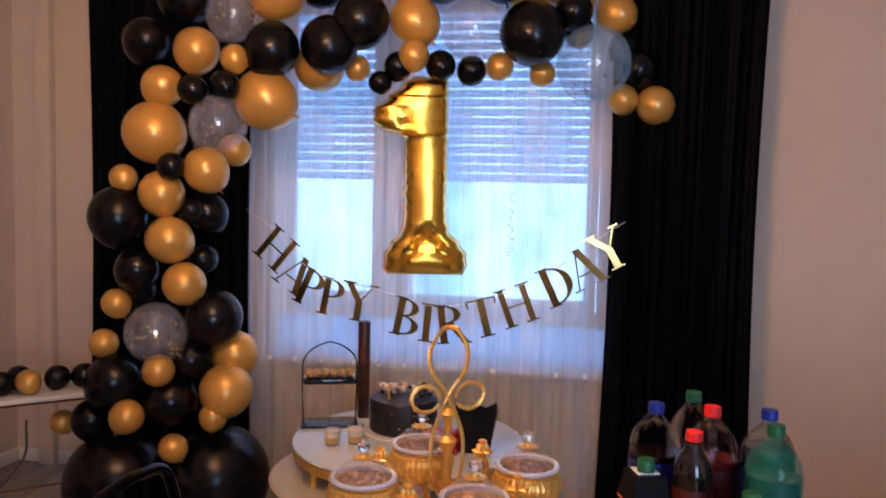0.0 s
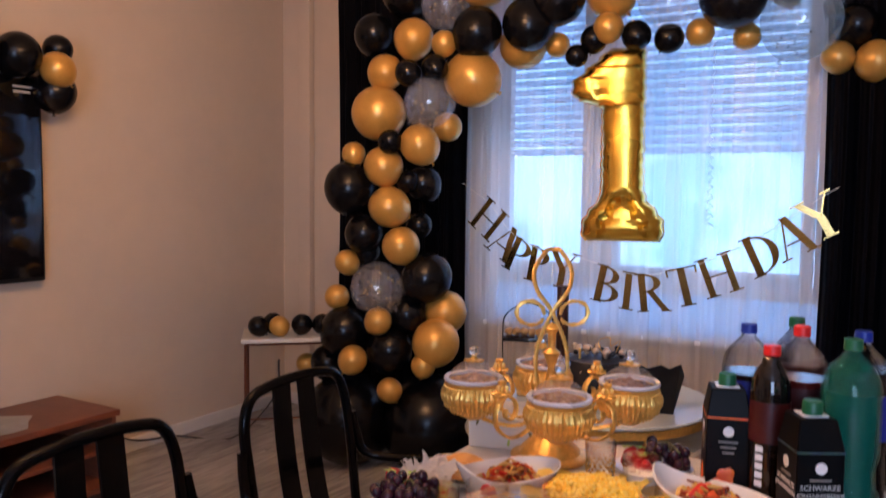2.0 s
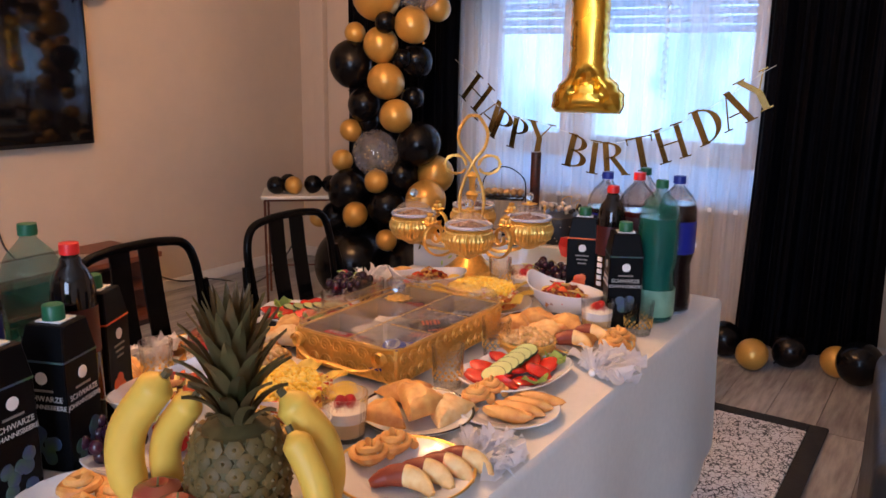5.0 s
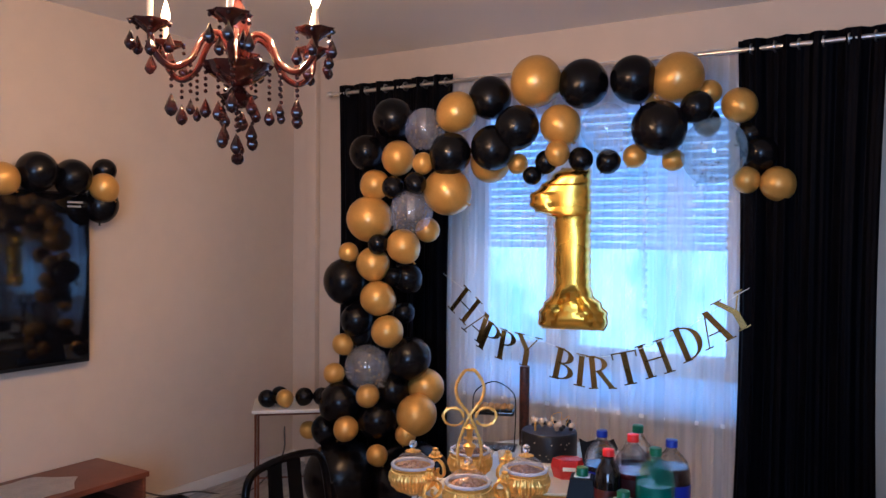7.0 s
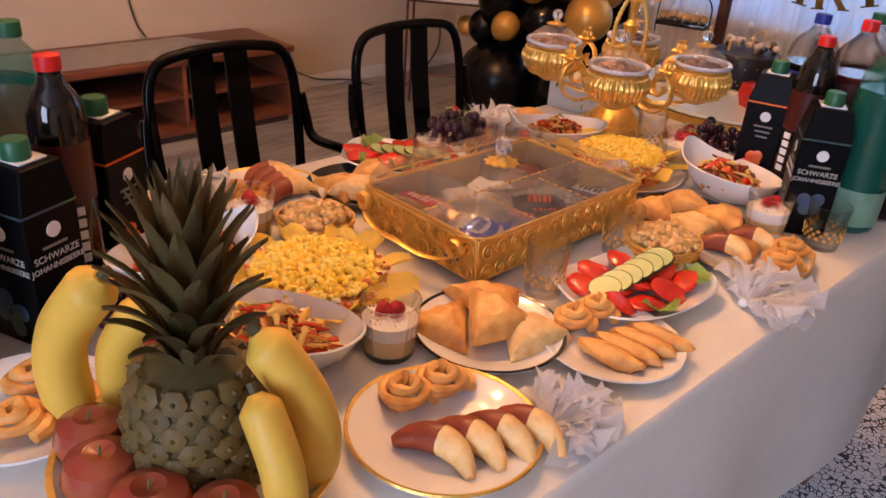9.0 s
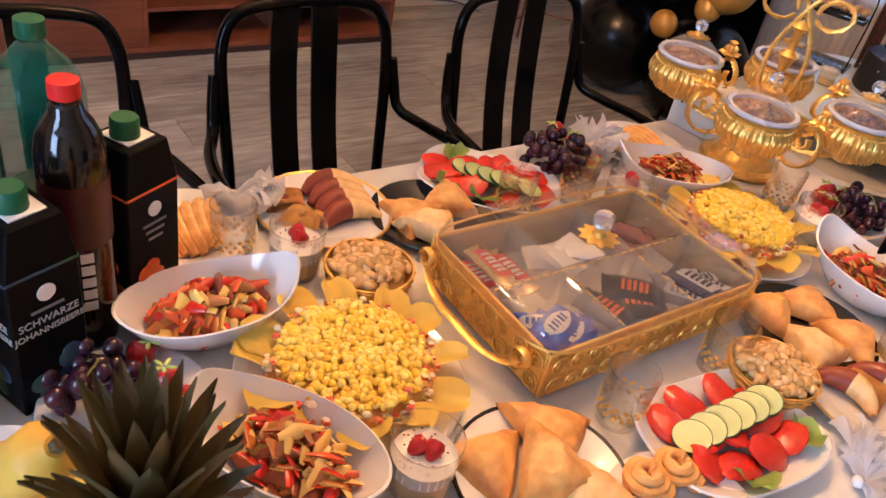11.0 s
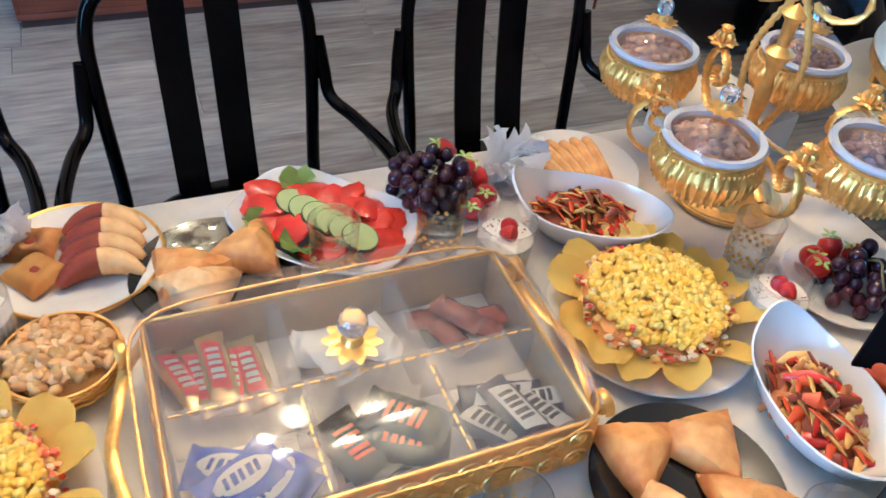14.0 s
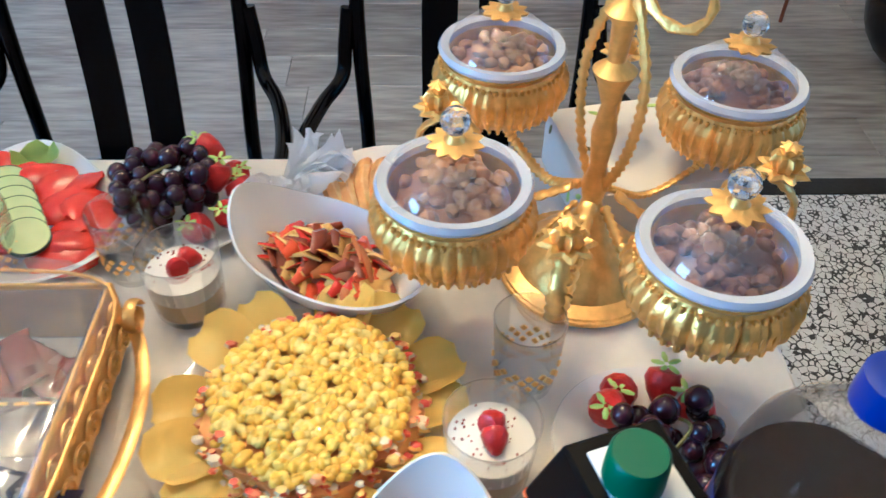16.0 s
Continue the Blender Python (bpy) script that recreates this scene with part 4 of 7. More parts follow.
vs = [bm.verts.new(p) for p in ((-0.05, -0.03, 0), (0.05, -0.03, 0), (0.05, 0.03, 0), (-0.05, 0.03, 0), (-0.085, -0.03, 0.19), (-0.01, -0.035, 0.16), (0.075, -0.03, 0.20), (0.09, 0.035, 0.14), (0.0, 0.03, 0.18), (-0.08, 0.035, 0.15))]
for f in ((0, 1, 6, 5), (0, 5, 4), (1, 2, 7, 6), (2, 3, 9, 8), (2, 8, 7), (3, 0, 4, 9), (3, 2, 1, 0)):
    bm.faces.new([vs[k] for k in f])
bmesh.ops.solidify(bm, geom=bm.faces[:], thickness=0.002)
part("paper", bm, material("paper_black", (0.012, 0.012, 0.013), 0.5, grain=0.3, scale=40), bag, smooth=False)
rb = root("red_snack_box", -1.12, 3.80, 0.50, 25, "small glossy red snack box on the round table", "box")
part("carton", lathe([(0.07, 0.0), (0.085, 0.05), (0.075, 0.09), (0.0, 0.092)], 6, sy=0.7), material("carton_red_gloss", (0.55, 0.02, 0.015), 0.25, grain=0.15, scale=20, coat=0.4), rb, smooth=False)
part("label_bar", box((-0.03, -0.062, 0.045), (0.03, -0.058, 0.062)), CERAMIC, rb, "plain pale bar of print")

# ---- armchair and rug ----
arm = root("armchair", 0.75, 2.50, 0, 185, "black leather armchair standing on the floor", "armchair")
part("seat", box((-0.36, -0.36, 0.16), (0.36, 0.36, 0.42), 0.05, 4), LEATHER, arm)
part("backrest", box((-0.42, 0.28, 0.16), (0.42, 0.48, 0.96), 0.06, 4), LEATHER, arm)
for x in (-0.5, 0.36):
    part("armrest", box((x, -0.38, 0.1), (x + 0.14, 0.40, 0.62), 0.05, 4), LEATHER, arm)
for x in (-0.4, 0.4):
    for y in (-0.3, 0.36):
        part("foot", lathe([(0.025, 0.0), (0.03, 0.16)], 10, m=Matrix.Translation((x, y, 0))), BLACKM, arm)
rug = root("rug", label="grey and white patterned rug with a black border", category="rug")
part("pile", box((-1.90, 2.30, 0.0), (-0.02, 3.56, 0.012), 0.004), RUG, rug)
bm = bmesh.new()
for lo, hi in (((-1.97, 2.23, 0), (-1.902, 3.63, 0.013)), ((-0.018, 2.23, 0), (0.05, 3.63, 0.013)), ((-1.902, 2.23, 0), (-0.018, 2.298, 0.013)), ((-1.902, 3.562, 0), (-0.018, 3.63, 0.013))):
    add_box(bm, lo, hi, 0.003)
part("border", bm, RUGB, rug, "black woven border")


# ---- chairs ----
def dining_chair():
    """Built facing +x, with the middle of its seat's front edge line at the origin."""
    c = root("dining_chair", label="black lacquered metal armchair with two flat back slats", category="chair", group="chairs along the table")
    hoop = curve([(-0.40, -0.205, 0.0), (-0.41, -0.198, 0.25), (-0.425, -0.190, 0.45), (-0.455, -0.198, 0.66), (-0.475, -0.196, 0.78), (-0.483, -0.165, 0.845), (-0.486, -0.09, 0.864), (-0.487, 0.0, 0.868),
                  (-0.486, 0.09, 0.864), (-0.483, 0.165, 0.845), (-0.475, 0.196, 0.78), (-0.455, 0.198, 0.66), (-0.425, 0.190, 0.45), (-0.41, 0.198, 0.25), (-0.40, 0.205, 0.0)], 6)
    part("back_hoop", tube(hoop, 0.0135, 10), BLACKM, c)
    for y in (-0.058, 0.040):
        bm = bmesh.new()
        pts = curve([(-0.485, y * 0.95, 0.858), (-0.470, y, 0.72), (-0.445, y, 0.58), (-0.41, y, 0.455)], 5)
        rows = [[bm.verts.new((p.x - 0.003, p.y - 0.031, p.z)), bm.verts.new((p.x - 0.003, p.y + 0.031, p.z)), bm.verts.new((p.x + 0.004, p.y + 0.031, p.z)), bm.verts.new((p.x + 0.004, p.y - 0.031, p.z))] for p in pts]
        for a, b in zip(rows, rows[1:]):
            for i in range(4):
                bm.faces.new((a[i], a[(i + 1) % 4], b[(i + 1) % 4], b[i]))
        bm.faces.new(rows[0])
        bm.faces.new(list(reversed(rows[-1])))
        bmesh.ops.recalc_face_normals(bm, faces=bm.faces)
        part("back_slat", bm, BLACKM, c, smooth=False)
    for s in (-1, 1):
        part("arm", tube(curve([(-0.464, s * 0.214, 0.73), (-0.452, s * 0.222, 0.67), (-0.43, s * 0.23, 0.615), (-0.36, s * 0.262, 0.60), (-0.22, s * 0.285, 0.605), (-0.06, s * 0.28, 0.60), (0.0, s * 0.262, 0.56), (0.012, s * 0.225, 0.44), (0.02, s * 0.215, 0.2), (0.03, s * 0.21, 0.0)], 6), 0.013, 10), BLACKM, c)
    part("seat", lathe([(0.0, 0.44), (0.20, 0.44), (0.215, 0.448), (0.215, 0.462), (0.20, 0.47), (0.0, 0.462)], 36, m=Matrix.Translation((-0.20, 0, 0)), sx=1.03), BLACKM, c)
    part("seat_ring", tube([(-0.20 + 0.19 * math.cos(q), 0.19 * math.sin(q), 0.30) for q in [2 * math.pi * k / 32 for k in range(32)]], 0.008, 8, closed=True), BLACKM, c)
    return c


chair = dining_chair()
chair.matrix_basis = pose(-1.063, 1.75, 0, 0, 0, 1)
copy_thing(chair, pose(-1.063, 2.34, 0, 0, 0, 0))
copy_thing(chair, pose(-1.07, 1.135, 0, 0, 0, -2))

for x, y in ((-1.56, 3.80), (-1.48, 3.84)):
    g = root("dessert_cup", x, y, 0.501, 0, "small glass of layered dessert on the round table", "dessert", "desserts on the round table")
    part("glass", lathe([(0.0, 0.0), (0.028, 0.0), (0.036, 0.075), (0.0345, 0.075), (0.027, 0.004), (0.0, 0.003)], 20), DRINKGLASS, g)
    part("layer", lathe([(0.0, 0.004), (0.027, 0.004), (0.031, 0.03), (0.0, 0.03)], 18), material("custard_yellow", (0.72, 0.52, 0.25), 0.5), g)
    part("cream", lathe([(0.0, 0.031), (0.031, 0.031), (0.034, 0.058), (0.0, 0.064)], 18), material("cream_white", (0.82, 0.77, 0.68), 0.5), g)

# ---- food and drink on the table ----
Z = TZ + 0.001
PASTRY = material("pastry_golden", (0.88, 0.51, 0.15), 0.45, second=(0.52, 0.18, 0.035), scale=38, bump=0.8, subsurface=0.1)
PALEDOUGH = material("dough_pale", (0.91, 0.66, 0.31), 0.55, second=(0.72, 0.36, 0.10), scale=60, bump=0.7, subsurface=0.1)
SAUSAGE = material("glaze_red_brown", (0.30, 0.055, 0.022), 0.4, grain=0.4, scale=30, bump=0.2)
TOMATO = material("tomato_red", (0.62, 0.016, 0.008), 0.2, second=(0.70, 0.05, 0.016), scale=55, bump=0.3, coat=0.4, subsurface=0.15)
CUCIN = material("cucumber_flesh", (0.56, 0.62, 0.27), 0.35, second=(0.48, 0.55, 0.22), scale=50, subsurface=0.15)
CUCOUT = material("cucumber_skin", (0.03, 0.07, 0.015), 0.35, grain=0.4, scale=60)
LETTUCE = material("lettuce_green", (0.52, 0.66, 0.15), 0.4, grain=0.25, scale=40, bump=0.3)
GRAPE = material("grape_dark", (0.018, 0.007, 0.018), 0.25, second=(0.06, 0.012, 0.022), scale=25, coat=0.2)
STEM = material("stem_olive", (0.20, 0.17, 0.05), 0.7, grain=0.3, scale=60)
BERRY = material("strawberry_red", (0.55, 0.018, 0.015), 0.3, grain=0.35, scale=120, bump=0.5, coat=0.2, subsurface=0.1)
CREAM = material("cream_white", (0.82, 0.77, 0.68), 0.5, grain=0.08, scale=40, bump=0.2, subsurface=0.2)
CUSTARD = material("custard_yellow", (0.72, 0.52, 0.25), 0.5, grain=0.2, scale=60, bump=0.2)
CORN = island_material("corn_kernels", [(0.98, 0.66, 0.04), (0.99, 0.74, 0.10), (0.97, 0.60, 0.03), (0.99, 0.78, 0.18)], 0.3, 0.0, 60, 0.3)
SALAD = island_material("salad_bits", [(0.76, 0.16, 0.05), (0.88, 0.74, 0.46), (0.95, 0.66, 0.14), (0.86, 0.40, 0.12), (0.90, 0.78, 0.54), (0.70, 0.08, 0.03)], 0.35, 0.2, 60, 0.2)
STRIPS = island_material("vegetable_strips", [(0.62, 0.03, 0.012), (0.80, 0.48, 0.09), (0.24, 0.05, 0.018), (0.82, 0.56, 0.16), (0.68, 0.10, 0.02), (0.46, 0.17, 0.04)], 0.25, 0.2, 60, 0.3)
NUTS = island_material("pistachio_shells", [(0.72, 0.42, 0.15), (0.80, 0.54, 0.25), (0.60, 0.32, 0.10), (0.70, 0.46, 0.18), (0.56, 0.34, 0.10)], 0.5, 0.2, 60)
CHIP = material("corn_chip", (1.0, 0.81, 0.20), 0.38, second=(0.98, 0.72, 0.11), scale=20, bump=0.15)
GREENCAP = material("cap_green", (0.012, 0.11, 0.045), 0.4, grain=0.1, scale=20)
REDCAP = material("cap_red", (0.70, 0.02, 0.015), 0.35, grain=0.05, scale=20)
BLUECAP = material("cap_blue", (0.012, 0.03, 0.26), 0.35, grain=0.05, scale=20)
NET = lit_through("napkin_tulle", (0.88, 0.88, 0.91))
rng = random.Random(21)
RINGS = {"gold": BRASS, "dark": DARKPLATE}


def plate(x, y, r, label, ring=None, mat=CERAMIC, z=Z, group="plates on the table"):
    p = root("plate", x, y, z, rng.uniform(0, 360), label, "plate", group)
    part("dish", lathe([(0.0, 0.0), (r * 0.58, 0.0), (r * 0.66, 0.004), (r * 0.98, 0.014), (r, 0.016), (r * 0.985, 0.018), (r * 0.66, 0.009), (r * 0.58, 0.005), (0.0, 0.005)], 48), mat, p)
    if ring:
        part("rim_line", lathe([(r * 0.955, 0.0178), (r * 0.992, 0.0196), (r * 1.004, 0.0172), (r * 0.955, 0.0165), (r * 0.955, 0.0178)], 48), RINGS[ring], p, "gilt rim line" if ring == "gold" else "dark brown rim line")
    return p


def food(name, x, y, z, label, category, rz=0.0, group=""):
    return root(name, x, y, z, rz, label, category, group)


def samosa_mesh(name, a, h, mat):
    """Puffed triangle pocket, thin at the crimped edges, blistered on top."""
    bm = bmesh.new()
    n = 16
    cs = [Vector((a * k * math.cos(q), a * k * math.sin(q), 0)) for k, q in zip((0.80, 0.66, 0.66), (math.pi / 2, math.pi * 7 / 6, math.pi * 11 / 6))]
    top, low = {}, {}
    for i in range(n + 1):
        for j in range(n + 1 - i):
            u, v = i / n, j / n
            w = 1 - u - v
            p = (cs[0] * u + cs[1] * v + cs[2] * w) * (1 + 0.22 * (u * v + v * w + w * u))
            f = max(0.0, 27 * u * v * w) ** 0.42
            wrinkle = 0.0035 * noise.noise(Vector((p.x * 70, p.y * 70, a * 400))) + 0.002 * noise.noise(Vector((p.x * 190, p.y * 190, a * 90)))
            fold = 0.004 * math.exp(-((p.x - 0.25 * p.y - 0.006) / 0.006) ** 2) * f
            bump = f * (h + fold) + wrinkle * (0.3 + f)
            top[i, j] = bm.verts.new((p.x, p.y, 0.0045 + bump))
            low[i, j] = bm.verts.new((p.x * 0.98, p.y * 0.98, 0.0))
    for i in range(n):
        for j in range(n - i):
            for g, flip in ((top, False), (low, True)):
                t = [g[i, j], g[i + 1, j], g[i, j + 1]]
                bm.faces.new(t[::-1] if flip else t)
                if i + j < n - 1:
                    t = [g[i + 1, j], g[i + 1, j + 1], g[i, j + 1]]
                    bm.faces.new(t[::-1] if flip else t)
    rim = [(i, 0) for i in range(n)] + [(n - i, i) for i in range(n)] + [(0, n - i) for i in range(n)]
    for p, q in zip(rim, rim[1:] + rim[:1]):
        bm.faces.new((top[q], top[p], low[p], low[q]))
    bmesh.ops.recalc_face_normals(bm, faces=bm.faces)
    ob = finish(name, bm, mat)
    me = ob.data
    bpy.data.objects.remove(ob)
    return me


SAMOSA = [samosa_mesh("triangle_pastry", 0.094, 0.026, PASTRY), samosa_mesh("triangle_pastry", 0.090, 0.029, PALEDOUGH), samosa_mesh("triangle_pastry", 0.097, 0.024, PASTRY)]


def samosas(x, y, spots, z):
    for i, (dx, dy, dz, rz, tilt) in enumerate(spots):
        o = new("triangle_pastry", SAMOSA[i % 3])
        o.matrix_basis = pose(x + dx, y + dy, z + dz, tilt, 0, rz)
        tagged(o, "golden baked triangle pastry resting on a plate", "pastry", "triangle pastries")


def lump(name, x, y, z, s, mat, rz, label, category, group="", rough=0.25, tilt=0.0):
    bm = bmesh.new()
    add_blob(bm, (0, 0, s[2] * 0.9), s, rough, rng.random() * 9, (14, 9))
    o = finish(name, bm, mat)
    o.matrix_basis = pose(x, y, z, tilt, 0, rz)
    return tagged(o, label, category, group)


def roll(x, y, z, rz, l=0.085, two=True):
    """Crescent pastry, one half dipped in red-brown glaze; or a puffed square with a browned hollow."""
    if not two:
        return puff_square(x, y, z, rz, l * 0.40)
    o = root("crescent_pastry", x, y, z, rz, "pale crumbed crescent pastry with a red-brown glazed end", "pastry", "glazed pastries")
    pts = curve([(-l * 0.56, -0.012, 0.005), (-l * 0.3, 0.004, 0.013), (0, 0.009, 0.017), (l * 0.3, 0.004, 0.013), (l * 0.56, -0.012, 0.006)], 6)
    n = len(pts)
    rad = [0.0045 + 0.0125 * math.sin(math.pi * i / (n - 1)) ** 0.75 + rng.uniform(0, 0.001) for i in range(n)]
    k = n // 2
    part("dough", tube(pts[k - 1:], rad[k - 1:], 10), PALEDOUGH, o)
    part("glazed_end", tube(pts[:k + 1], [r + 0.0007 for r in rad[:k + 1]], 10), SAUSAGE, o, "red-brown glazed end")
    return o


def puff_square(x, y, z, rz, a=0.032):
    o = root("puff_pastry", x, y, z, rz, "golden square puff pastry with a browned hollow", "pastry", "square puff pastries")
    bm = bmesh.new()
    n, g = 12, {}
    for i in range(n + 1):
        for j in range(n + 1):
            u, v = i / n * 2 - 1, j / n * 2 - 1
            k = 1 - 0.10 * (1 - u * u) - 0.10 * (1 - v * v) + 0.1
            e = (1 - u ** 6) * (1 - v ** 6)
            g[i, j] = bm.verts.new((a * u * k, a * v * k, 0.006 + 0.013 * e - 0.008 * math.exp(-(u * u + v * v) * 9) + 0.002 * noise.noise(Vector((u * 3, v * 3, x * 90)))))
    for i in range(n):
        for j in range(n):
            bm.faces.new((g[i, j], g[i + 1, j], g[i + 1, j + 1], g[i, j + 1]))
    bmesh.ops.solidify(bm, geom=bm.faces[:], thickness=0.005)
    part("dough", bm, PASTRY if rz % 40 else material("puff_yellow", (0.88, 0.54, 0.12), 0.45, second=(0.66, 0.30, 0.05), scale=24, bump=0.4), o)
    bm = bmesh.new()
    add_blob(bm, (0, 0, 0.012), (a * 0.36, a * 0.3, 0.003), 0.4, x * 50, (12, 6))
    part("filling", bm, SAUSAGE, o, "browned filling")
    return o


def fan_slice(x, y, z, rz, l=0.05, lean=35):
    """One of a row of long, bowed golden pastry slices that lean on one another."""
    o = root("pastry_slice", x, y, z, rz, "golden layered pastry slice leaning on the next", "pastry", "layered pastry slices")
    for k, (w, mt) in enumerate(((0.0115, PASTRY), (0.0085, PALEDOUGH))):
        s = 1 - 0.14 * k
        bm = bmesh.new()
        add_tube(bm, curve([(-l * s, 0, 0.006), (-l * 0.6 * s, 0, 0.017 + 0.004 * k), (0, 0, 0.024 + 0.004 * k), (l * 0.6 * s, 0, 0.019 + 0.004 * k), (l * s, 0, 0.006)], 5), [w * (0.55 + 0.45 * math.sin(math.pi * i / 20)) for i in range(21)], 8)
        b = part("crust" if k == 0 else "crumb", bm, mt, o)
        b.matrix_basis = pose(0, 0.004 * k, 0, lean)
    return o


def waffle_roll(x, y, z, rz, r=0.033, tilt=0):
    """Coiled, ridged golden pastry slice."""
    o = root("coiled_pastry", x, y, z, rz, "golden coiled puff pastry slice", "pastry", "coiled pastries")
    bm = bmesh.new()
    pts = [((r * (1 - 0.022 * i)) * math.cos(i * 0.42), (r * (1 - 0.022 * i)) * math.sin(i * 0.42), 0.008 + 0.0006 * i) for i in range(36)]
    add_tube(bm, pts, [0.0075 + 0.002 * math.sin(i * 1.3) for i in range(36)], 8)
    part("coil", bm, PASTRY, o)
    return o


def boat_bowl(x, y, rz, L=0.115, label="white leaf-shaped porcelain bowl"):
    b = root("leaf_bowl", x, y, Z, rz, label, "bowl", "leaf-shaped bowls")
    W = L * 0.60
    bm = bmesh.new()
    prof = [(0.0, 0.0), (0.50, 0.0), (0.62, 0.008), (0.85, 0.032), (1.0, 0.058), (0.97, 0.059), (0.80, 0.033), (0.55, 0.010), (0.0, 0.007)]
    rings = []
    n = 48
    for r, z in prof:
        row = []
        for i in range(n):
            a = 2 * math.pi * i / n
            ca, sa = math.cos(a), math.sin(a)
            xx = L * r * math.copysign(abs(ca) ** (0.9 if r > 0.7 else 1), ca)
            yy = W * r * math.copysign(abs(sa) ** 1.08, sa)
            row.append(bm.verts.new((xx, yy, z * (1 + 0.42 * abs(ca) ** 4 * (ca > 0) + 0.10 * abs(ca) ** 6))))
        rings.append(row)
    for a, c in zip(rings, rings[1:]):
        for i in range(n):
            bm.faces.new((a[i], a[(i + 1) % n], c[(i + 1) % n], c[i]))
    bmesh.ops.remove_doubles(bm, verts=bm.verts, dist=1e-5)
    part("bowl", bm, CERAMIC, b)
    f = root("vegetable_salad", x, y, Z + 0.007, rz, "roasted pepper and mushroom strips heaped in a bowl", "salad", "roasted vegetable salads")
    bm = bmesh.new()
    for i in range(130):
        u, v = rng.uniform(-1, 1), rng.uniform(-1, 1)
        if u * u + v * v > 1:
            continue
        h = 0.020 + 0.042 * (1 - u * u - v * v) * rng.uniform(0.55, 1.05)
        c = Vector((u * L * 0.66, v * W * 0.62, h))
        a, l = rng.uniform(0, 6.3), rng.uniform(0.011, 0.023)
        d = Vector((math.cos(a), math.sin(a), rng.uniform(-0.4, 0.4))) * l
        add_tube(bm, [c - d, c + Vector((0, 0, rng.uniform(0.0, 0.008))), c + d], [0.0035, rng.uniform(0.0055, 0.010), 0.0035], 8, flat=0.45)
    tagged(part("strip_heap", bm, STRIPS, f), kind="stuff")
    bm = bmesh.new()
    add_blob(bm, (0, 0, 0.018), (L * 0.64, W * 0.6, 0.022), 0.1, 1, (20, 10))
    part("base", bm, material("salad_base", (0.36, 0.09, 0.03), 0.5, grain=0.5, scale=60), f)
    return b


def corn_salad(x, y, R=0.098, seed=1):
    plate(x, y, R * 1.42, "large white plate under a layered corn salad", z=Z)
    s = root("corn_salad", x, y, Z + 0.006, seed * 40, "layered salad topped with sweetcorn and ringed by chips", "salad", "corn salads")
    r2 = random.Random(seed)
    bm = bmesh.new()
    add_lathe(bm, [(0.0, 0.0), (R * 0.98, 0.0), (R * 1.0, 0.015), (R * 0.93, 0.034), (R * 0.7, 0.044), (0.0, 0.047)], 40, wave=lambda a, r, z: 1 + 0.05 * math.sin(5 * a + seed) + 0.03 * math.sin(11 * a))
    part("base", bm, material("salad_dressing", (0.85, 0.52, 0.12), 0.5, second=(0.70, 0.20, 0.05), scale=40, bump=0.5), s)
    bm = bmesh.new()
    for i in range(900):
        q, rr = r2.uniform(0, 6.283), R * math.sqrt(r2.random()) * 0.90
        zz = 0.050 - 0.012 * (rr / R) ** 3 + r2.uniform(0.0, 0.006)
        m = Euler((r2.uniform(-0.8, 0.8), r2.uniform(-0.8, 0.8), r2.uniform(0, 6.3))).to_matrix()
        points, faces = ball("ico", 2)
        made = [bm.verts.new(m @ Vector((v.x * 0.0058, v.y * 0.0047 * (1 + 0.25 * v.x), v.z * 0.0042)) + Vector((rr * math.cos(q), rr * math.sin(q), zz))) for v in points]
        for f in faces:
            bm.faces.new([made[u] for u in f])
    tagged(part("corn", bm, CORN, s), kind="stuff")
    bm = bmesh.new()
    for i in range(300):
        q = r2.uniform(0, 6.283)
        rr = R * r2.uniform(0.84, 1.05)
        k = r2.uniform(0.0035, 0.0075)
        add_blob(bm, (rr * math.cos(q), rr * math.sin(q), r2.uniform(0.006, 0.048) * (1.75 - rr / R * 0.85)), (k, k * 0.8, k * 0.7), 0.3, i, (6, 4))
    tagged(part("vegetable_dice", bm, SALAD, s), kind="stuff")
    for i in range(12):
        q = 2 * math.pi * i / 12 + r2.uniform(-0.1, 0.1)
        bm = bmesh.new()
        w, l = r2.uniform(0.024, 0.032), r2.uniform(0.036, 0.046)
        rows = []
        for j in range(7):
            v = j / 6
            ww = w * (1 - abs(1.84 * v - 0.90) ** 3.2) ** 0.5
            rows.append([bm.verts.new((-l * 0.4 + 1.4 * l * v, ww * (u - 2) / 2, 0.012 * v + 0.010 * ((u - 2) / 2) ** 2 + 0.006 * math.sin(v * 3))) for u in range(5)])
        for a, b in zip(rows, rows[1:]):
            for u in range(4):
                bm.faces.new((a[u], a[u + 1], b[u + 1], b[u]))
        bmesh.ops.solidify(bm, geom=bm.faces[:], thickness=0.0018)
        o = part("chip", bm, CHIP, s)
        o.matrix_basis = pose(R * 1.05 * math.cos(q), R * 1.05 * math.sin(q), r2.uniform(0.010, 0.02), r2.uniform(-22, 22), r2.uniform(-20, 6), math.degrees(q) + r2.uniform(-24, 24))
    return s


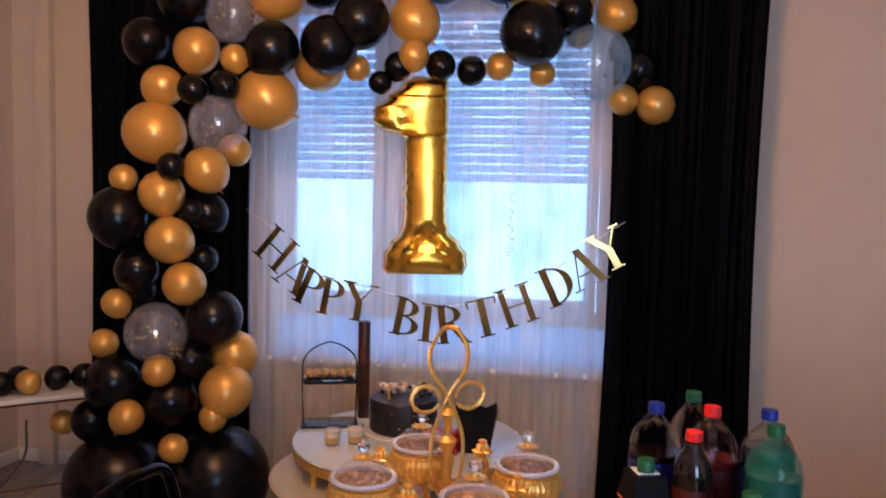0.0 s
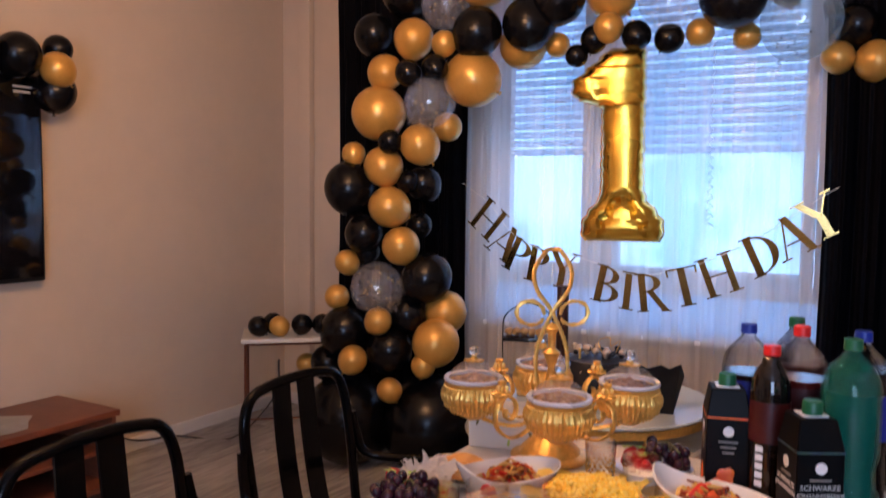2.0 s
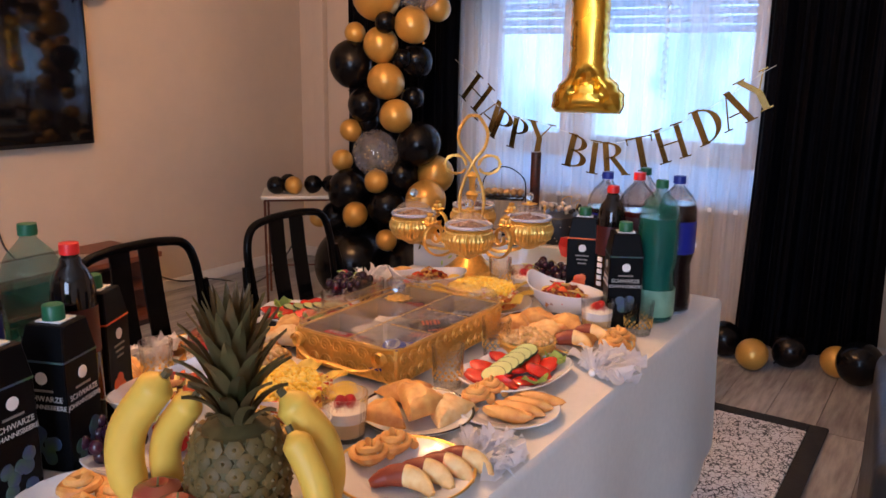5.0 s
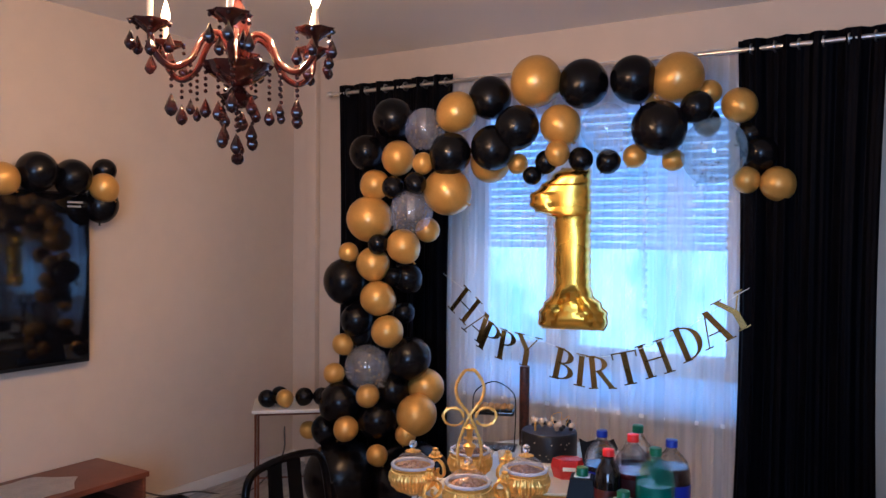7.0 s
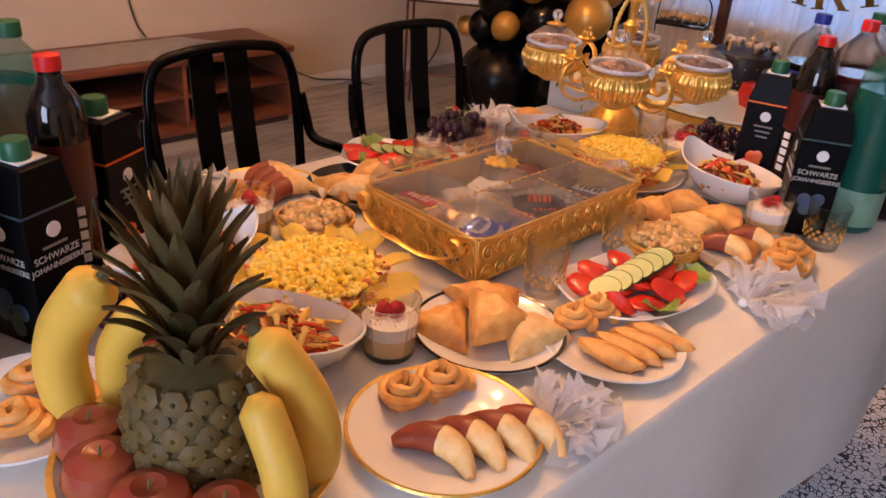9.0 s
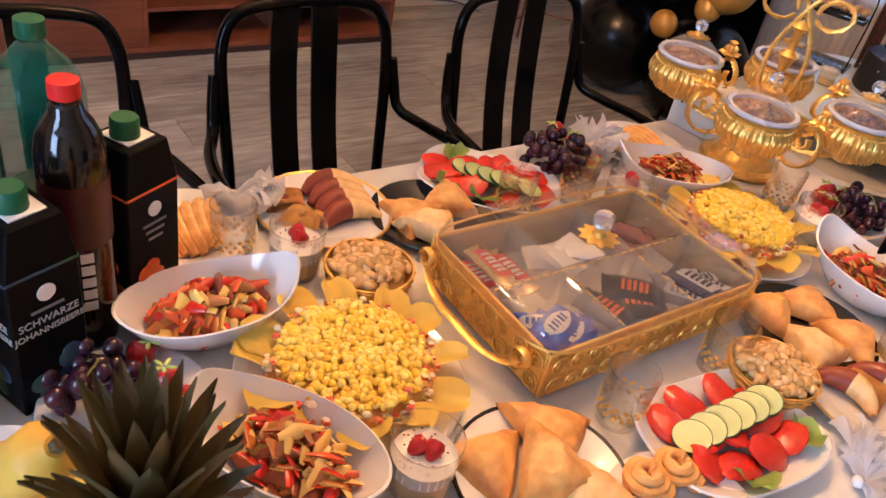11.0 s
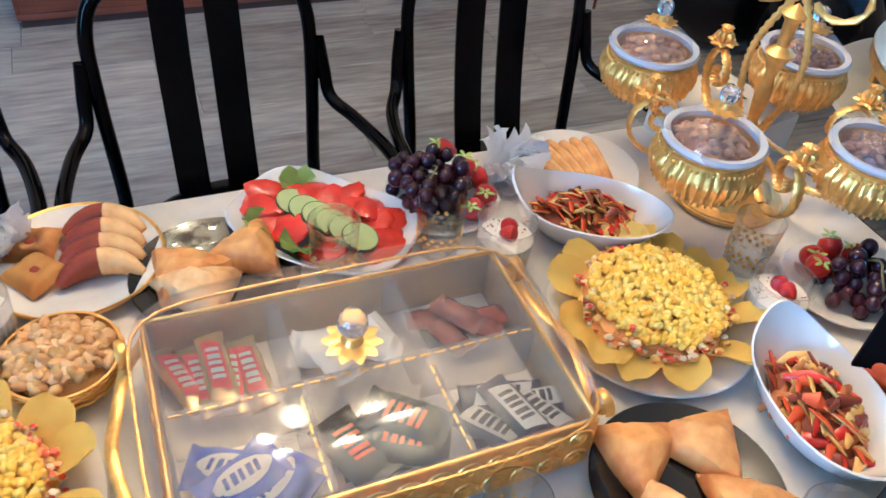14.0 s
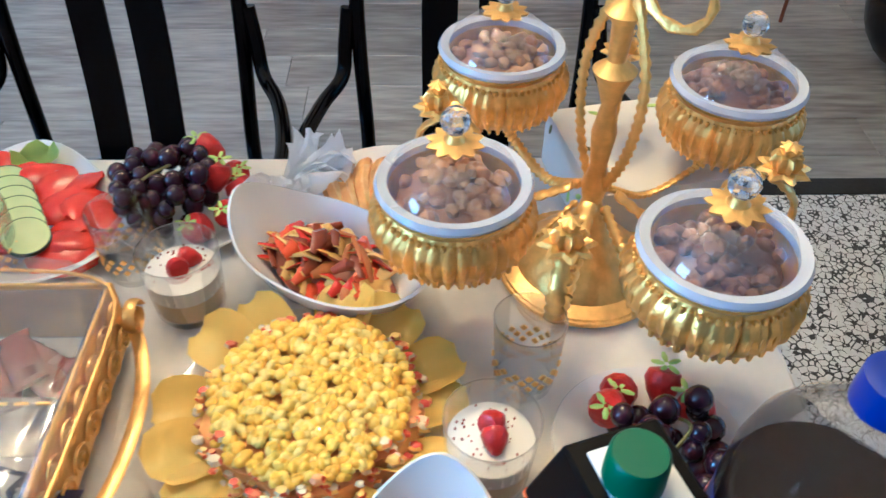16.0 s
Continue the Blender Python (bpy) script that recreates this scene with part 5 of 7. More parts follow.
def tumbler(x, y, r=0.033, h=0.085):
    g = root("drinking_glass", x, y, Z, rng.uniform(0, 360), "small clear glass tumbler with a gilt pattern", "glass", "glasses on the table")
    part("glass", lathe([(0.0, 0.0), (r * 0.82, 0.0), (r * 0.85, 0.004), (r, h), (r * 0.95, h), (r * 0.80, 0.008), (0.0, 0.007)], 28), DRINKGLASS, g)
    bm = bmesh.new()
    for i in range(16):
        for j in range(3):
            q, zz = 2 * math.pi * (i + 0.5 * (j % 2)) / 16, h * (0.28 + 0.09 * j)
            k = r * (0.85 + 0.15 * zz / h) + 0.0006
            add_box(bm, (-0.0008, -0.0026, -0.0026), (0.0008, 0.0026, 0.0026), 0, Matrix.Translation((k * math.cos(q), k * math.sin(q), zz)) @ Matrix.Rotation(q, 4, "Z") @ Matrix.Rotation(0.785, 4, "X"))
    tagged(part("gilt_pattern", bm, BRASS, g, "fine gilt pattern", smooth=False), kind="stuff")
    return g


def berry(bm, p, k, a=0.0, tilt=0.0):
    m = Matrix.Translation(p) @ Euler((tilt, 0, a)).to_matrix().to_4x4()
    return add_lathe(bm, [(0.0, -k * 1.15), (k * 0.35, -k * 1.0), (k * 0.75, -k * 0.4), (k * 0.95, k * 0.25), (k * 0.8, k * 0.7), (k * 0.3, k * 0.85), (0.0, k * 0.8)], 12, m=m)


def dessert(x, y, r=0.040, h=0.080):
    g = root("dessert_glass", x, y, Z, rng.uniform(0, 360), "glass of layered cream dessert topped with strawberry", "dessert", "dessert glasses")
    part("glass", lathe([(0.0, 0.0), (r * 0.8, 0.0), (r * 0.86, 0.006), (r * 1.0, h), (r * 0.96, h), (r * 0.81, 0.008), (0.0, 0.006)], 28), DRINKGLASS, g)
    part("custard", lathe([(0.0, 0.009), (r * 0.79, 0.009), (r * 0.86, h * 0.42), (0.0, h * 0.42)], 24), CUSTARD, g)
    part("cream", lathe([(0.0, h * 0.425), (r * 0.865, h * 0.425), (r * 0.90, h * 0.66), (r * 0.5, h * 0.72), (0.0, h * 0.73)], 24), CREAM, g)
    for i in range(2):
        bm = bmesh.new()
        berry(bm, ((i - 0.5) * 0.016, rng.uniform(-0.004, 0.004), h * 0.80), 0.012, rng.uniform(0, 6), 1.2)
        part("strawberry", bm, BERRY, g)
    bm = bmesh.new()
    for i in range(30):
        q, rr = rng.uniform(0, 6.3), r * 0.8 * math.sqrt(rng.random())
        add_blob(bm, (rr * math.cos(q), rr * math.sin(q), h * 0.715), (0.0016, 0.0012, 0.0010), n=(5, 3))
    tagged(part("crumbs", bm, SAUSAGE, g, "dark crumbs"), kind="stuff")
    return g


def nut_bowl(x, y, r=0.062):
    b = root("nut_bowl", x, y, Z, 0, "round gilt mesh bowl", "bowl", "nut bowls")
    part("bowl", lathe([(0.0, 0.0), (r * 0.7, 0.0), (r * 0.9, 0.012), (r, 0.036), (r * 1.02, 0.040), (r * 0.97, 0.040), (r * 0.86, 0.014), (r * 0.66, 0.004), (0.0, 0.004)], 40), BRASS, b)
    for j in range(3):
        k = r * (0.93 + 0.04 * j)
        part("wire", tube([(k * (1 + 0.02 * math.sin(20 * q)) * math.cos(q), k * (1 + 0.02 * math.sin(20 * q)) * math.sin(q), 0.014 + 0.011 * j) for q in [2 * math.pi * i / 80 for i in range(80)]], 0.0018, 5, closed=True), BRASS, b)
    f = root("pistachios", x, y, Z + 0.004, 0, "heap of pistachios in their shells", "nuts", "heaps of pistachios")
    bm = bmesh.new()
    for i in range(170):
        q, rr = rng.uniform(0, 6.283), r * 0.86 * math.sqrt(rng.random())
        zz = 0.030 + 0.022 * (1 - (rr / r) ** 2) * rng.uniform(0.6, 1.0)
        m = Euler((rng.uniform(-1, 1), rng.uniform(-1, 1), rng.uniform(0, 6.3))).to_matrix()
        add_blob(bm, (rr * math.cos(q), rr * math.sin(q), zz), (0.0108, 0.0066, 0.006), 0.1, i, (8, 6), m)
    add_blob(bm, (0, 0, 0.02), (r * 0.84, r * 0.84, 0.022), 0, 0, (20, 8))
    tagged(part("nut_heap", bm, NUTS, f), kind="stuff")


def grapes(x, y, z, n, spread, seed, h=0.05):
    f = root("grape_bunch", x, y, z, 0, "bunch of dark grapes on a plate", "grapes", "grape bunches")
    r2 = random.Random(seed)
    placed = []
    tries = 0
    while len(placed) < n and tries < 4000:
        tries += 1
        u, v = r2.uniform(-1, 1), r2.uniform(-1, 1)
        if u * u + v * v > 1:
            continue
        k = r2.uniform(0.0095, 0.0125)
        zz = k
        for p, kk in placed:
            d = math.hypot(u * spread[0] - p.x, v * spread[1] - p.y)
            if d < (k + kk) * 0.92:
                zz = max(zz, p.z + math.sqrt(max(0, ((k + kk) * 0.92) ** 2 - d * d)))
        if zz < h:
            placed.append((Vector((u * spread[0], v * spread[1], zz)), k))
    for p, k in placed:
        bm = bmesh.new()
        add_blob(bm, p, (k, k, k * 1.12), 0.04, k * 99, (12, 8))
        part("grape", bm, GRAPE, f)
    part("stem", tube(curve([(-spread[0] * 0.6, 0, h * 0.6), (0, spread[1] * 0.2, h + 0.004), (spread[0] * 0.5, -spread[1] * 0.2, h + 0.006), (spread[0] * 0.8, -spread[1] * 0.3, h * 0.9)], 5), 0.0016, 5), STEM, f)


def strawberries(x, y, z, spots):
    for dx, dy, dz in spots:
        o = root("strawberry", x + dx, y + dy, z + dz, rng.uniform(0, 360), "ripe red strawberry with green leaves", "strawberry", "strawberries")
        bm = bmesh.new()
        berry(bm, (0, 0, 0.019), 0.018, 0, 0.5 + rng.random())
        part("fruit", bm, BERRY, o)
        bm = bmesh.new()
        for i in range(5):
            q = 2 * math.pi * i / 5
            add_blob(bm, (0.008 * math.cos(q), -0.012 + 0.008 * math.sin(q), 0.034), (0.007, 0.003, 0.0015), 0, i, (6, 4), spin(q))
        part("leaf_crown", bm, LETTUCE, o, "small green leaf crown")


def salad_plate(x, y, rz, cuc, toms, label, leaves=((0.085, 0.035), (-0.03, -0.066), (0.08, -0.04))):
    """Tomato slices and a row of cucumber slices with lettuce, on a white plate."""
    p = root("square_plate", x, y, Z, rz, "white porcelain plate with lifted corners", "plate", "plates on the table")
    bm = bmesh.new()
    n, rings = 40, []
    for r, z in ((0.0, 0.0), (0.075, 0.0), (0.10, 0.008), (0.125, 0.02), (0.122, 0.0215), (0.098, 0.0115), (0.074, 0.004), (0.0, 0.004)):
        row = []
        for i in range(n):
            a = 2 * math.pi * i / n
            k = (abs(math.cos(a)) ** 3.2 + abs(math.sin(a)) ** 3.2) ** (-1 / 3.2)
            row.append(bm.verts.new((r * k * math.cos(a) * 1.02, r * k * math.sin(a) * 0.74, z * (1 + 0.6 * (k - 1) * 4))))
        rings.append(row)
    for a, b in zip(rings, rings[1:]):
        for i in range(n):
            bm.faces.new((a[i], a[(i + 1) % n], b[(i + 1) % n], b[i]))
    bmesh.ops.remove_doubles(bm, verts=bm.verts, dist=1e-5)
    part("dish", bm, CERAMIC, p)
    s = root("vegetable_platter", x, y, Z + 0.004, rz, label, "salad", "tomato and cucumber platters")
    for dx, dy, a in toms:
        bm = bmesh.new()
        add_blob(bm, (0, 0, 0), (0.036, 0.024, 0.0085), 0.22, dx * 70 + dy * 31, (16, 9))
        o = part("tomato_slice", bm, TOMATO, s)
        o.matrix_basis = pose(dx, dy, 0.013 + 0.006 * rng.random(), rng.uniform(-22, 22), rng.uniform(-20, 20), math.degrees(a))
    for i, (dx, dy, lean) in enumerate(cuc):
        bm = lathe([(0.0, -0.0024), (0.0235, -0.0024), (0.0235, 0.0024), (0.0, 0.0024)], 28)
        o = part("cucumber_slice", bm, CUCIN, s)
        o.matrix_basis = pose(dx, dy, 0.026 + 0.002 * i, 0, lean, 0)
        part("skin", lathe([(0.0233, -0.0026), (0.0244, -0.0026), (0.0244, 0.0026), (0.0233, 0.0026), (0.0233, -0.0026)], 28), CUCOUT, o, "dark green skin")
    for dx, dy in leaves:
        bm = bmesh.new()
        rows, ph = [], rng.uniform(0, 6)
        for j in range(9):
            a = (j / 8 - 0.5) * 3.6
            rows.append([bm.verts.new((0.027 * v * math.cos(a), 0.027 * v * math.sin(a), 0.004 + 0.018 * v ** 2 + 0.007 * v ** 2 * math.sin(j * 2.4 + ph + 2 * v))) for v in (0.08, 0.35, 0.6, 0.8, 0.92, 1.0)])
        for a, b in zip(rows, rows[1:]):
            for u in range(5):
                bm.faces.new((a[u], a[u + 1], b[u + 1], b[u]))
        bmesh.ops.solidify(bm, geom=bm.faces[:], thickness=0.0012)
        o = part("lettuce_leaf", bm, LETTUCE, s)
        o.matrix_basis = pose(dx, dy, 0.010, 0, 0, math.degrees(math.atan2(dy, dx)))


def napkin(x, y, rz, l=0.11, puff=0.5):
    o = root("napkin", x, y, Z, rz, "frilly white tulle napkin gathered with a bead", "napkin", "gathered napkins")
    bm = bmesh.new()
    for k in range(90):
        q, rise = rng.uniform(-1.5, 1.5), rng.uniform(0.05, puff)
        ll, ww, ph = l * rng.uniform(0.4, 0.95), rng.uniform(0.008, 0.016), rng.uniform(0, 6)
        rows = []
        for j in range(7):
            s = j / 6
            a = q + 0.25 * s * math.sin(ph + 2 * s)
            d = 0.004 + ll * s
            zz = 0.010 + ll * s * math.sin(rise) * (1 - 0.45 * s) + 0.005 * s * math.sin(ph + 9 * s)
            c = Vector((d * math.cos(a), d * math.sin(a) * 0.75, max(0.002, zz)))
            half = Vector((-math.sin(a), math.cos(a), 0.8 * math.sin(ph + 4 * s))) * ww * (0.35 + 0.9 * s)
            rows.append([bm.verts.new(c + half * u + Vector((0, 0, 0.004 * s * math.cos(ph + 3 * u)))) for u in (-1, -0.33, 0.33, 1)])
        for a, b in zip(rows, rows[1:]):
            for u in range(3):
                bm.faces.new((a[u], a[u + 1], b[u + 1], b[u]))
    for v in bm.verts:
        v.co.z = max(v.co.z, 0.0012)
    tagged(part("tulle", bm, NET, o), kind="stuff")
    bm = bmesh.new()
    add_blob(bm, (-0.004, 0, 0.009), (0.008, 0.009, 0.008), 0.1, 1)
    part("bead", bm, CERAMIC, o)


def words(text, size, m, mat, owner):
    """Flat lettering in the built-in font, centred, laid by m."""
    cu = bpy.data.curves.new("lettering", "FONT")
    cu.body, cu.size, cu.align_x, cu.extrude = text, size, "CENTER", 0.0003
    tmp = bpy.data.objects.new("lettering", cu)
    me = bpy.data.meshes.new_from_object(tmp)
    bpy.data.objects.remove(tmp)
    bpy.data.curves.remove(cu)
    me.transform(m)
    me.materials.clear()
    me.materials.append(mat)
    ob = new("lettering", me)
    ob.parent = owner
    ob["label"] = "pale printed words"
    return ob


def carton(x, y, rz, accent, h=0.232, w=0.080, d=0.080):
    """Litre carton with sloping shoulders, a white top and a green screw cap."""
    c = root("juice_carton", x, y, Z, rz, "black juice carton with green screw cap and fruit print", "carton", "juice cartons")
    bm = bmesh.new()
    lo = [(-w / 2, -d / 2), (w / 2, -d / 2), (w / 2, d / 2), (-w / 2, d / 2)]
    a = [bm.verts.new((px, py, 0)) for px, py in lo]
    b = [bm.verts.new((px, py, h * 0.78)) for px, py in lo]
    t = [bm.verts.new((px * 0.78, py * 0.74 + 0.004, h)) for px, py in lo]
    for p, q in ((a, b), (b, t)):
        for i in range(4):
            bm.faces.new((p[i], p[(i + 1) % 4], q[(i + 1) % 4], q[i]))
    bm.faces.new(list(reversed(a)))
    bm.faces.new(t)
    bmesh.ops.bevel(bm, geom=bm.edges[:], offset=0.002, segments=1, affect="EDGES")
    part("box", bm, material("carton_black", (0.003, 0.003, 0.0035), 0.42, grain=0.3, scale=14, spec=0.1), c, smooth=False)
    part("white_top", box((-w * 0.27, -d * 0.25 + 0.004, h + 0.0004), (w * 0.27, d * 0.25 + 0.004, h + 0.003), 0.001), CERAMIC, c, "white folded top")
    part("cap", lathe([(0.0, h + 0.003), (0.0165, h + 0.003), (0.0165, h + 0.006), (0.0158, h + 0.024), (0.0145, h + 0.026), (0.0, h + 0.026)], 24, wave=lambda q, r, z: 1 + 0.012 * math.cos(24 * q) * (r > 0.0157)), GREENCAP, c, "green screw cap")
    for s in (-1, 1):
        for ax in (0, 1):
            m = Matrix.Rotation(ax * math.pi / 2, 4, "Z")
            e = s * (d / 2 + 0.0006)
            def flat(name, x0, z0, x1, z1, mt, lab=""):
                bm = bmesh.new()
                add_box(bm, (x0, min(e, e - s * 0.001), z0), (x1, max(e, e - s * 0.001), z1), 0, m)
                return part(name, bm, mt, c, lab, smooth=False)
            bm = lathe([(0.0, 0.0), (0.010, 0.0), (0.010, 0.001), (0.0, 0.001)], 20)
            bmesh.ops.transform(bm, matrix=m @ Matrix.Translation((0, e, h * 0.66)) @ Matrix.Rotation(-s * math.pi / 2, 4, "X"), verts=bm.verts)
            part("round_mark", bm, CERAMIC, c, "white round mark")
            nrm = m.to_3x3() @ Vector((0, s, 0))
            side = Vector((0, 0, 1)).cross(nrm)
            if accent is BERRYP:
                for k, txt in enumerate(("SCHWARZE", "JOHANNISBEERE")):
                    face = Matrix.Translation(nrm * (d / 2 + 0.0008) + Vector((0, 0, h * (0.50 - 0.055 * k)))) @ Matrix((side, (0, 0, 1), nrm)).transposed().to_4x4()
                    words(txt, 0.0105 if k else 0.0125, face, material("print_pale", (0.55, 0.52, 0.48), 0.5), c)
            for k in range(1 if accent is BERRYP else 3):
                flat("print_bar", -0.018 + 0.004 * k, h * (0.565 - 0.045 * k), 0.018 - 0.003 * k, h * (0.58 - 0.045 * k), material("print_grey", (0.22, 0.20, 0.18), 0.5), "plain bar of print")
            for k in range(7):
                bm = bmesh.new()
                add_blob(bm, (rng.uniform(-0.02, 0.02), e, h * rng.uniform(0.08, 0.32)), (0.012, 0.0012, 0.012), 0.1, k, (10, 6))
                bmesh.ops.transform(bm, matrix=m, verts=bm.verts)
                part("fruit_print", bm, accent, c)
            flat("stripe", -w * 0.49, h * 0.765, w * 0.49, h * 0.778, accent)
    return c


def bottle(x, y, glass, liquid, cap, h=0.315, r=0.043, fill=0.72, label_mat=None, label="large plastic soda bottle", mark=None, waist=True):
    b = root("soda_bottle", x, y, Z, rng.uniform(0, 360), label, "bottle", "soda bottles")
    prof = [(r * 0.78, 0.0), (r * 0.95, 0.006), (r, 0.03), (r * (0.9 if waist else 1), h * 0.30), (r * (0.86 if waist else 1), h * 0.36), (r, h * 0.44), (r, h * 0.70), (r * 0.985, h * 0.76), (r * 0.90, h * 0.815), (r * 0.72, h * 0.86), (r * 0.48, h * 0.895), (0.0165, h * 0.92), (0.0135, h * 0.93), (0.0135, h * 0.955)]
    part("shell", lathe([(0.0, 0.004)] + prof + [(0.0115, h * 0.955), (0.0, h * 0.952)], 32), glass, b)
    top = h * fill
    inner = [(0.0, 0.007)] + [(k * 0.93, max(z, 0.008)) for k, z in prof if z < top]
    rr = next(k0 + (k1 - k0) * (top - z0) / (z1 - z0) for (k0, z0), (k1, z1) in zip(prof, prof[1:]) if z0 <= top <= z1) * 0.93
    part("drink", lathe(inner + [(rr, top), (0.0, top)], 28), liquid, b)
    part("cap", lathe([(0.0, h * 0.945), (0.0155, h * 0.945), (0.0158, h * 0.955), (0.0152, h * 0.998), (0.013, h), (0.0, h)], 24), cap, b, "ridged screw cap")
    if label_mat:
        l0, l1 = (0.05, 0.24) if glass is PETG else (0.45, 0.685)
        part("label", lathe([(r * 1.008, h * l0), (r * 1.012, h * l0), (r * 1.012, h * l1), (r * 1.008, h * l1), (r * 1.008, h * l0)], 32), label_mat, b, "wrap-round paper label")
    if not waist:
        for s in (0, 2.1, 4.2):
            for k in range(5):
                bm = bmesh.new()
                add_box(bm, (-0.007, r * 1.012 - 0.003, h * (0.20 + 0.05 * k)), (0.007, r * 1.012 + 0.0006, h * (0.235 + 0.05 * k)), 0, Matrix.Rotation(s, 4, "Z"))
                part("print_bar", bm, CERAMIC, b, "plain white bar of print", smooth=False)
    if mark:
        for s in (0, 2.1, 4.2):
            bm = bmesh.new()
            add_blob(bm, (0, 0, 0), (0.010, 0.0012, 0.012), 0, 1, (12, 6))
            bmesh.ops.transform(bm, matrix=Matrix.Rotation(s, 4, "Z") @ Matrix.Translation((0, r * 1.016, h * 0.58)), verts=bm.verts)
            part("mark", bm, mark, b, "plain round mark")
            bm = bmesh.new()
            add_box(bm, (-0.022, r * 1.008 - 0.004, h * 0.49), (0.022, r * 1.016, h * 0.52), 0, Matrix.Rotation(s, 4, "Z"))
            part("print_bar", bm, CERAMIC, b, "plain pale bar of print", smooth=False)
    return b


PETC = material("pet_clear", (0.93, 0.95, 0.96), 0.04, trans=1.0, ior=1.15, alpha=0.45)
PETG = material("pet_green", (0.01, 0.26, 0.17), 0.05, trans=0.5, ior=1.2, alpha=0.38, coat=0.5)
PETD = material("pet_dark", (0.008, 0.005, 0.004), 0.1, coat=0.25)
COLA = material("cola_dark", (0.012, 0.005, 0.004), 0.08, coat=0.3)
REDDRINK = material("drink_red_brown", (0.10, 0.012, 0.010), 0.1, coat=0.5)
GREENDRINK = material("drink_in_green", (0.015, 0.07, 0.055), 0.1, coat=0.5)
BLUELAB = material("label_blue", (0.010, 0.018, 0.22), 0.35, grain=0.1, scale=20)
TEALLAB = material("label_pale_green", (0.22, 0.36, 0.26), 0.4, second=(0.12, 0.26, 0.16), scale=30)
DARKLAB = material("label_dark_red", (0.06, 0.008, 0.008), 0.4, grain=0.2, scale=30)
ORANGE = material("print_orange", (0.88, 0.22, 0.025), 0.4, second=(0.6, 0.04, 0.01), scale=30)
BERRYP = material("print_blue_berry", (0.03, 0.04, 0.16), 0.4, second=(0.05, 0.12, 0.03), scale=40)
WHITEM = material("print_white_red", (0.75, 0.72, 0.70), 0.4, second=(0.7, 0.05, 0.04), scale=60)

# bottles and cartons, near end
RB, HB = 0.050, 0.355
carton(-0.777, 1.045, 22, BERRYP)
carton(-0.885, 1.182, 28, ORANGE)
bottle(-0.832, 1.113, PETD, COLA, REDCAP, 0.335, 0.036, 0.6, DARKLAB, "dark plastic lemonade bottle with red cap", None, False)
bottle(-0.937, 1.106, PETG, GREENDRINK, GREENCAP, HB, RB, 0.42, TEALLAB, "large green plastic soda bottle, half full")
bottle(-0.975, 0.990, PETC, REDDRINK, REDCAP, HB, RB, 0.66, DARKLAB, "large clear bottle of red-brown soda with red cap")
bottle(-0.862, 0.955, PETC, COLA, BLUECAP, HB, RB, 0.80, BLUELAB, "large clear cola bottle with blue label and cap", WHITEM)
bottle(-1.000, 0.882, PETC, COLA, BLUECAP, HB, RB, 0.80, BLUELAB, "large clear cola bottle with blue label and cap", WHITEM)
carton(-0.748, 0.925, 12, BERRYP)
# bottles and cartons, far end
carton(-0.474, 2.360, 18, ORANGE)
bottle(-0.392, 2.338, PETD, COLA, REDCAP, 0.325, 0.036, 0.6, DARKLAB, "dark plastic lemonade bottle with red cap", None, False)
carton(-0.310, 2.225, 30, BERRYP)
bottle(-0.257, 2.312, PETG, GREENDRINK, GREENCAP, HB, RB, 0.74, TEALLAB, "large green plastic soda bottle with pale label")
bottle(-0.246, 2.415, PETC, COLA, BLUECAP, HB, RB, 0.80, BLUELAB, "large clear cola bottle with blue label and cap", WHITEM)
bottle(-0.452, 2.448, PETC, COLA, BLUECAP, HB - 0.01, RB, 0.72, BLUELAB, "large clear cola bottle with blue label and cap", WHITEM)
bottle(-0.350, 2.412, PETC, REDDRINK, REDCAP, HB, RB, 0.72, DARKLAB, "large clear bottle of red-brown soda with red cap")
bottle(-0.372, 2.520, PETC, COLA, GREENCAP, HB, 0.046, 0.66, DARKLAB, "large clear bottle of dark soda with green cap")

# dishes
corn_salad(-0.632, 1.365, 0.100, 1)
corn_salad(-0.668, 2.155, 0.095, 2)
boat_bowl(-0.784, 1.245, 91)
boat_bowl(-0.540, 1.238, 212)
boat_bowl(-0.842, 2.156, 237)
boat_bowl(-0.472, 2.245, 170)
nut_bowl(-0.789, 1.475)
nut_bowl(-0.395, 1.890)
tumbler(-0.925, 1.33)
tumbler(-0.72, 2.345)
tumbler(-0.452, 1.852)
tumbler(-0.444, 1.645)
tumbler(-0.248, 2.180, 0.036, 0.08)
tumbler(-0.872, 1.80)
tumbler(-0.872, 1.945)
dessert(-0.857, 1.395)
dessert(-0.467, 1.36)
dessert(-0.62, 2.305)
dessert(-0.818, 2.015)
dessert(-0.335, 2.135)
napkin(-1.05, 1.385, 20, 0.085, 1.1)
napkin(-1.01, 2.085, 70, 0.095, 1.1)
napkin(-0.232, 1.40, 60, 0.10, 0.4)
napkin(-0.225, 1.86, 55, 0.12)

